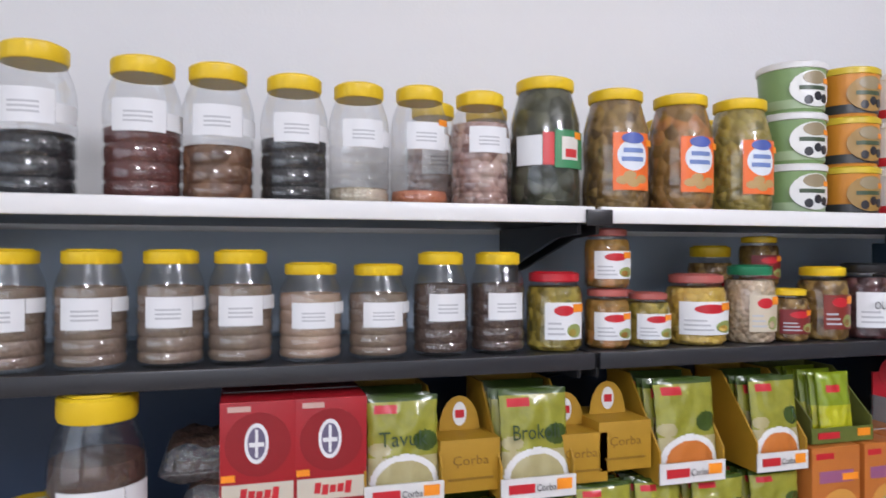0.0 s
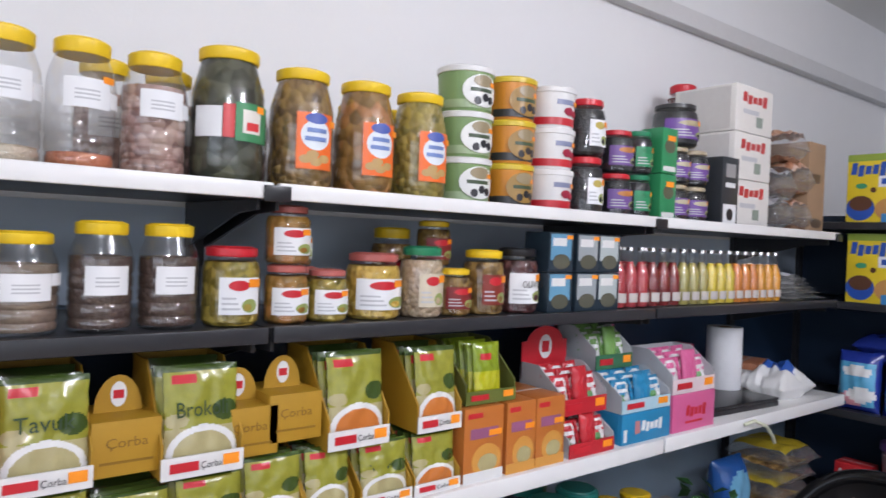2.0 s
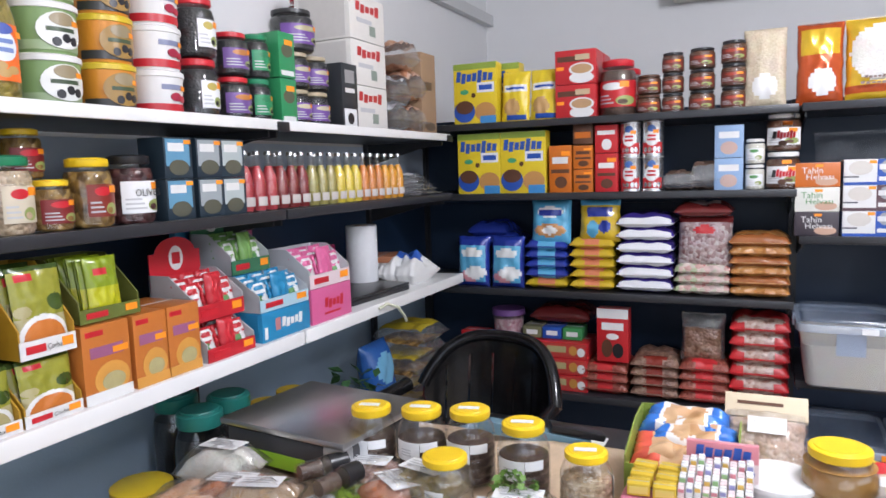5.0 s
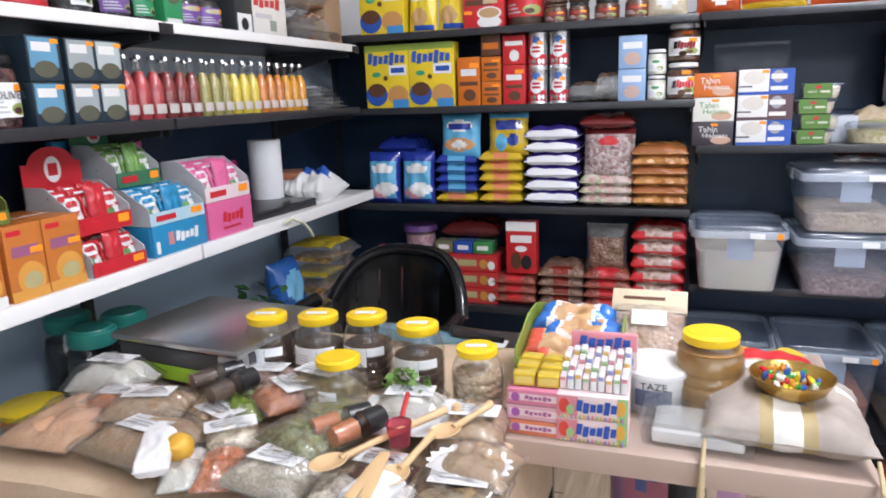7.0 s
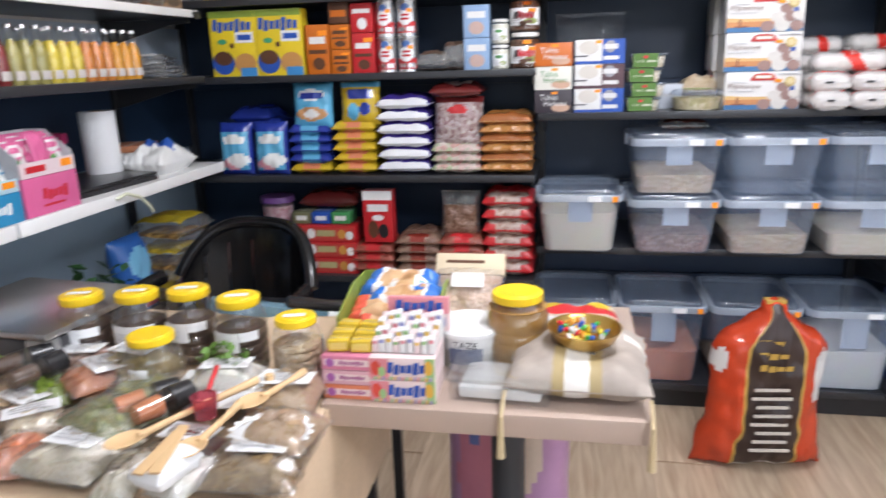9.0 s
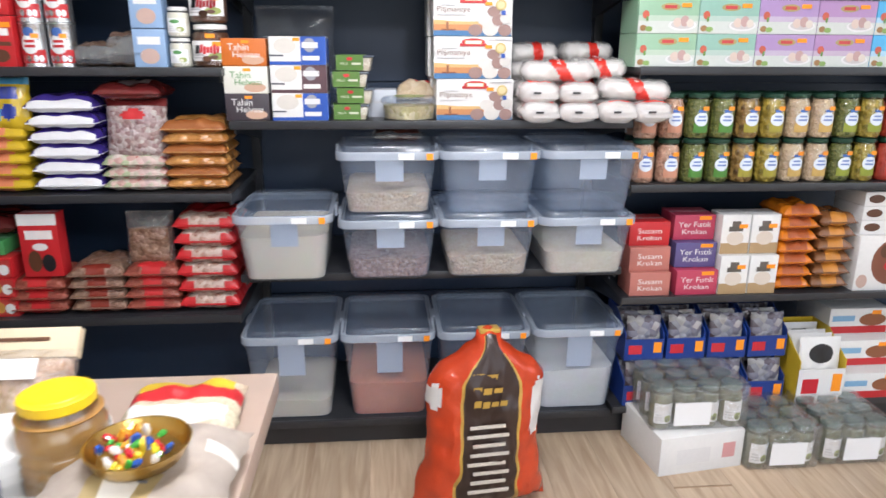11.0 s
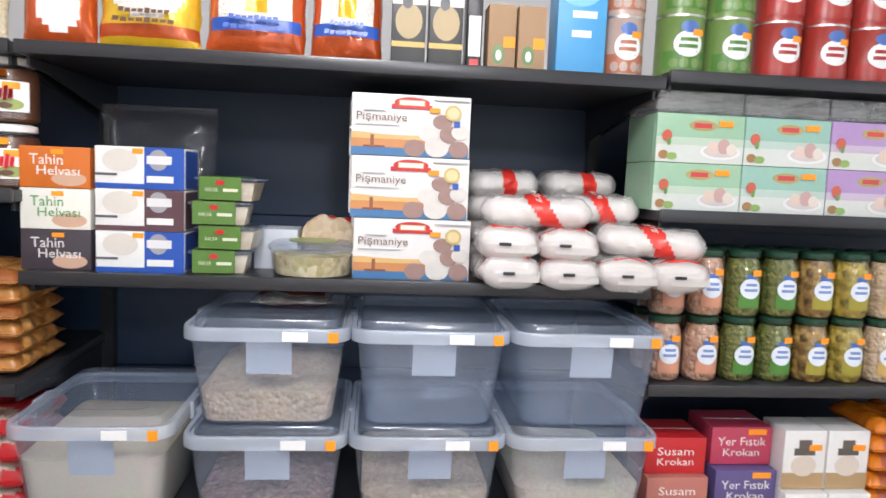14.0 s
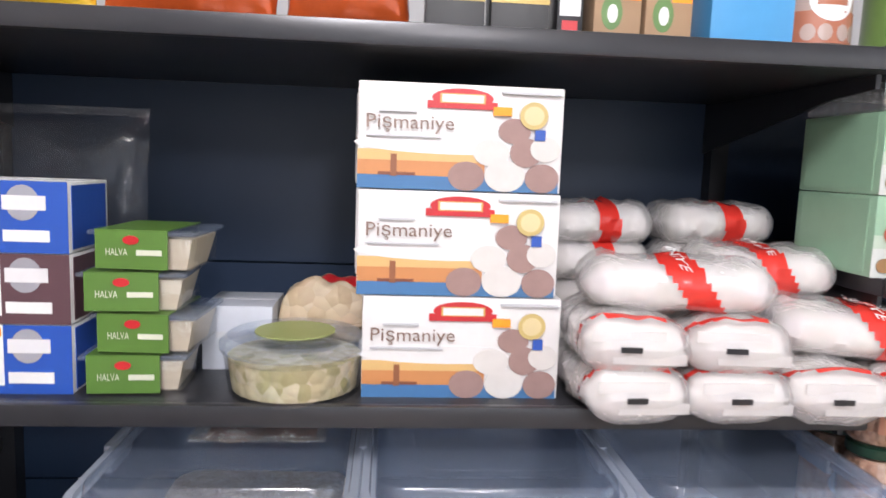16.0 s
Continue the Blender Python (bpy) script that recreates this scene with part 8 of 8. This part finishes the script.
# scalloped card, paper packs, sticks and loose things on the spice bags
sl = thing("scalloped_label", "white card with wavy edge on a bag of seeds", "label")
bm = bmesh.new()
ring = [bm.verts.new((0.060 * (1 + 0.06 * math.cos(18 * a)) * math.cos(a), 0.040 * (1 + 0.08 * math.cos(18 * a)) * math.sin(a), 0)) for a in [2 * math.pi * k / 108 for k in range(108)]]
f_ = bm.faces.new(ring)
ext = bmesh.ops.extrude_face_region(bm, geom=[f_])
for v in [g for g in ext["geom"] if isinstance(g, bmesh.types.BMVert)]:
    v.co.z += 0.0015
part("card", bm, PAPER, sl, smooth=False)
for k in range(2):
    part("print_line", boxed(-0.034 + 0.006 * k, 0.030, -0.010 + 0.016 * k, -0.004 + 0.016 * k, 0.0015, 0.0022), GREY_P, sl, smooth=False)
put(sl, on_t(0.455, 1.100, 4, tz + 0.054) @ Matrix.Rotation(radians(10), 4, "X"))
for k, (x, y, rz, w_, d_) in enumerate(((0.318, 1.535, 34, 0.05, 0.12), (0.318, 1.215, -14, 0.055, 0.08))):
    ob = thing("paper_pack", "small pack folded in white paper", "pack", "white paper packs")
    part("paper", turned(cushion(w_, 0.034, d_, [], 16, 14, seed=60 + k, crease=0.002, puff=8), Matrix.Translation((0, 0, 0.015)) @ Matrix.Rotation(radians(-90), 4, "X")), PAPER, ob)
    put(ob, on_t(x, y, rz, tz + 0.036))
for k, (x, y, rz, ln) in enumerate(((0.31, 1.215, 4, 0.09), (0.315, 1.195, -8, 0.10))):
    ob = thing("wooden_stick", "flat pale wooden stick", "stick", "flat wooden sticks")
    part("stick", boxed(-0.008, 0.008, 0, ln, 0, 0.004, 0.0015), WOOD, ob)
    put(ob, on_t(x, y, -rz, tz + 0.066) @ Matrix.Rotation(radians(6), 4, "X"))
lem = thing("dried_lemon", "small dried yellow lemon among the bags", "fruit")
part("fruit", lathe([(0, 0), (0.008, 0.002), (0.019, 0.012), (0.023, 0.024), (0.019, 0.036), (0.009, 0.044), (0.004, 0.048), (0, 0.048)], 20, wob=0.001), pm("lemon_skin", (0.62, 0.34, 0.03), 0.5, var=0.25, scale=30, bump=0.4, bscale=90), lem)
put(lem, on_t(0.415, 1.545, 0, tz + 0.040) @ Matrix.Rotation(radians(70), 4, "X"))
for k, (x, y, w_, d_, rz, fl) in enumerate(((0.46, 1.69, 0.15, 0.10, 18, S_TAN), (0.43, 1.40, 0.14, 0.10, -25, S_HERB), (0.58, 1.25, 0.12, 0.10, 10, C_RICE), (0.42, 1.10, 0.12, 0.10, -6, S_TAN), (0.56, 1.52, 0.10, 0.12, -35, S_RUST))):
    spice_bag(x, y, w_, d_, 0.040, fl, rz, 70 + k, "clear crumpled bag of spice lying on other bags", k % 2 == 0, 0.020)

# blue folder and papers behind the jars
desk = thing("side_table", "small dark counter behind the market table", "table")
part("top", boxed(1.0, 1.30, 1.12, 1.60, 0.66, 0.69, 0.003), BLACK_P, desk)
for lx, ly in ((1.02, 1.14), (1.28, 1.14), (1.02, 1.58), (1.28, 1.58)):
    part("leg", boxed(lx - 0.012, lx + 0.012, ly - 0.012, ly + 0.012, 0.001, 0.659), BLACK_P, desk)
fo = thing("hole_puncher", "long grey blue paper cutter arm with black grip", "tool")
part("arm", boxed(-0.15, 0.12, -0.02, 0.02, 0.0, 0.03, 0.006), col(0.12, 0.22, 0.28, 0.4), fo)
part("grip", boxed(0.02, 0.15, -0.022, 0.022, 0.031, 0.05, 0.008), BLACK_P, fo)
put(fo, pose(1.06, 1.36, 0.73, 0, 14, -62))
for k in range(3):
    sh = thing("paper_sheet", "loose paper sheet lying on the dark counter", "paper")
    part("sheet", boxed(-0.1, 0.1, -0.07, 0.07, 0, 0.002), [PAPER, col(0.30, 0.28, 0.24), col(0.14, 0.24, 0.30)][k], sh, smooth=False)
    put(sh, pose(1.12, 1.30 + 0.09 * k, 0.692 + 0.004 * k, 0, 0, 20 * k))

# ---------------------------------------------------------------- black plastic armchair
ch = thing("plastic_chair", "glossy black moulded plastic armchair", "chair")
GB = pm("glossy_black_plastic", (0.008, 0.008, 0.009), 0.16, var=0.2, scale=20)
part("seat", boxed(-0.23, 0.23, -0.22, 0.22, 0.42, 0.445, 0.012), GB, ch)


def back_point(f, z, grow=0.0):
    """The moulded back curves round the sitter; f runs from -1 to 1 across it."""
    a = radians(62) * f
    return Vector(((0.275 + grow) * math.sin(a), -0.02 + (0.235 + grow) * math.cos(a) + 0.10 * (z - 0.45), z))


def back_top(f):
    return 0.65 + 0.160 * (1 - abs(f) ** 3.2)


def back_slab(f0, f1, z0, z1, n=6, m=5):
    bm = bmesh.new()
    skins = []
    for gr in (-0.006, 0.006):
        skins.append([[bm.verts.new(back_point(f0 + (f1 - f0) * i / n, (lambda f: z0(f) + (z1(f) - z0(f)) * j / m)(f0 + (f1 - f0) * i / n), gr)) for j in range(m + 1)] for i in range(n + 1)])
    p, q = skins
    for i in range(n):
        for j in range(m):
            bm.faces.new((p[i][j], p[i + 1][j], p[i + 1][j + 1], p[i][j + 1]))
            bm.faces.new((q[i][j + 1], q[i + 1][j + 1], q[i + 1][j], q[i][j]))
        for j in (0, m):
            bm.faces.new((p[i][j], p[i + 1][j], q[i + 1][j], q[i][j]))
    for j in range(m):
        for i in (0, n):
            bm.faces.new((p[i][j], p[i][j + 1], q[i][j + 1], q[i][j]))
    return bm


part("back_rim", tube([back_point(f, back_top(f)) + Vector((0, 0.006, 0)) for f in [-1 + k / 16 for k in range(33)]], 0.021, 12), GB, ch)
part("back_panel", back_slab(-0.97, 0.97, lambda f: back_top(f) - 0.055, back_top, 24, 3), GB, ch)
part("lower_panel", back_slab(-0.97, 0.97, lambda f: 0.44, lambda f: 0.53, 24, 2), GB, ch)
for k in range(-3, 4):
    part("back_slat", back_slab(k * 0.275 - 0.126, k * 0.275 + 0.126, lambda f: 0.53, lambda f: back_top(f) - 0.055, 4, 5), GB, ch)
for s in (-1, 1):
    part("armrest", tube([(s * 0.26, 0.06, 0.665), (s * 0.275, -0.1, 0.645), (s * 0.265, -0.21, 0.62)], 0.024, 10), GB, ch)
    part("leg", tube([(s * 0.265, -0.21, 0.62), (s * 0.25, -0.22, 0.43), (s * 0.27, -0.25, 0.0)], [0.022, 0.026, 0.020], 10), GB, ch)
    part("leg", tube([(s * 0.22, 0.20, 0.45), (s * 0.24, 0.27, 0.0)], [0.026, 0.020], 10), GB, ch)
put(ch, pose(1.42, 1.70, 0, 0, 0, -100))

# ---------------------------------------------------------------- floor boards
bm0 = boxed(-0.596, 0.596, -0.0945, 0.0945, -0.003, 0.0, 0.0008)
plank_me = mesh_of("plank", bm0, FLOOR, False)
for i in range(31):
    yy = -3.3 + i * 0.19
    off = (i * 0.47) % 1.2
    for j in range(7):
        xx = -3.6 + off + j * 1.2 - 0.6
        if -3.05 < xx < 2.85 and yy < 2.28:
            pk_ = new("plank", plank_me)
            pk_.parent = floor_ob
            pk_.location = (xx, yy, 0.0)
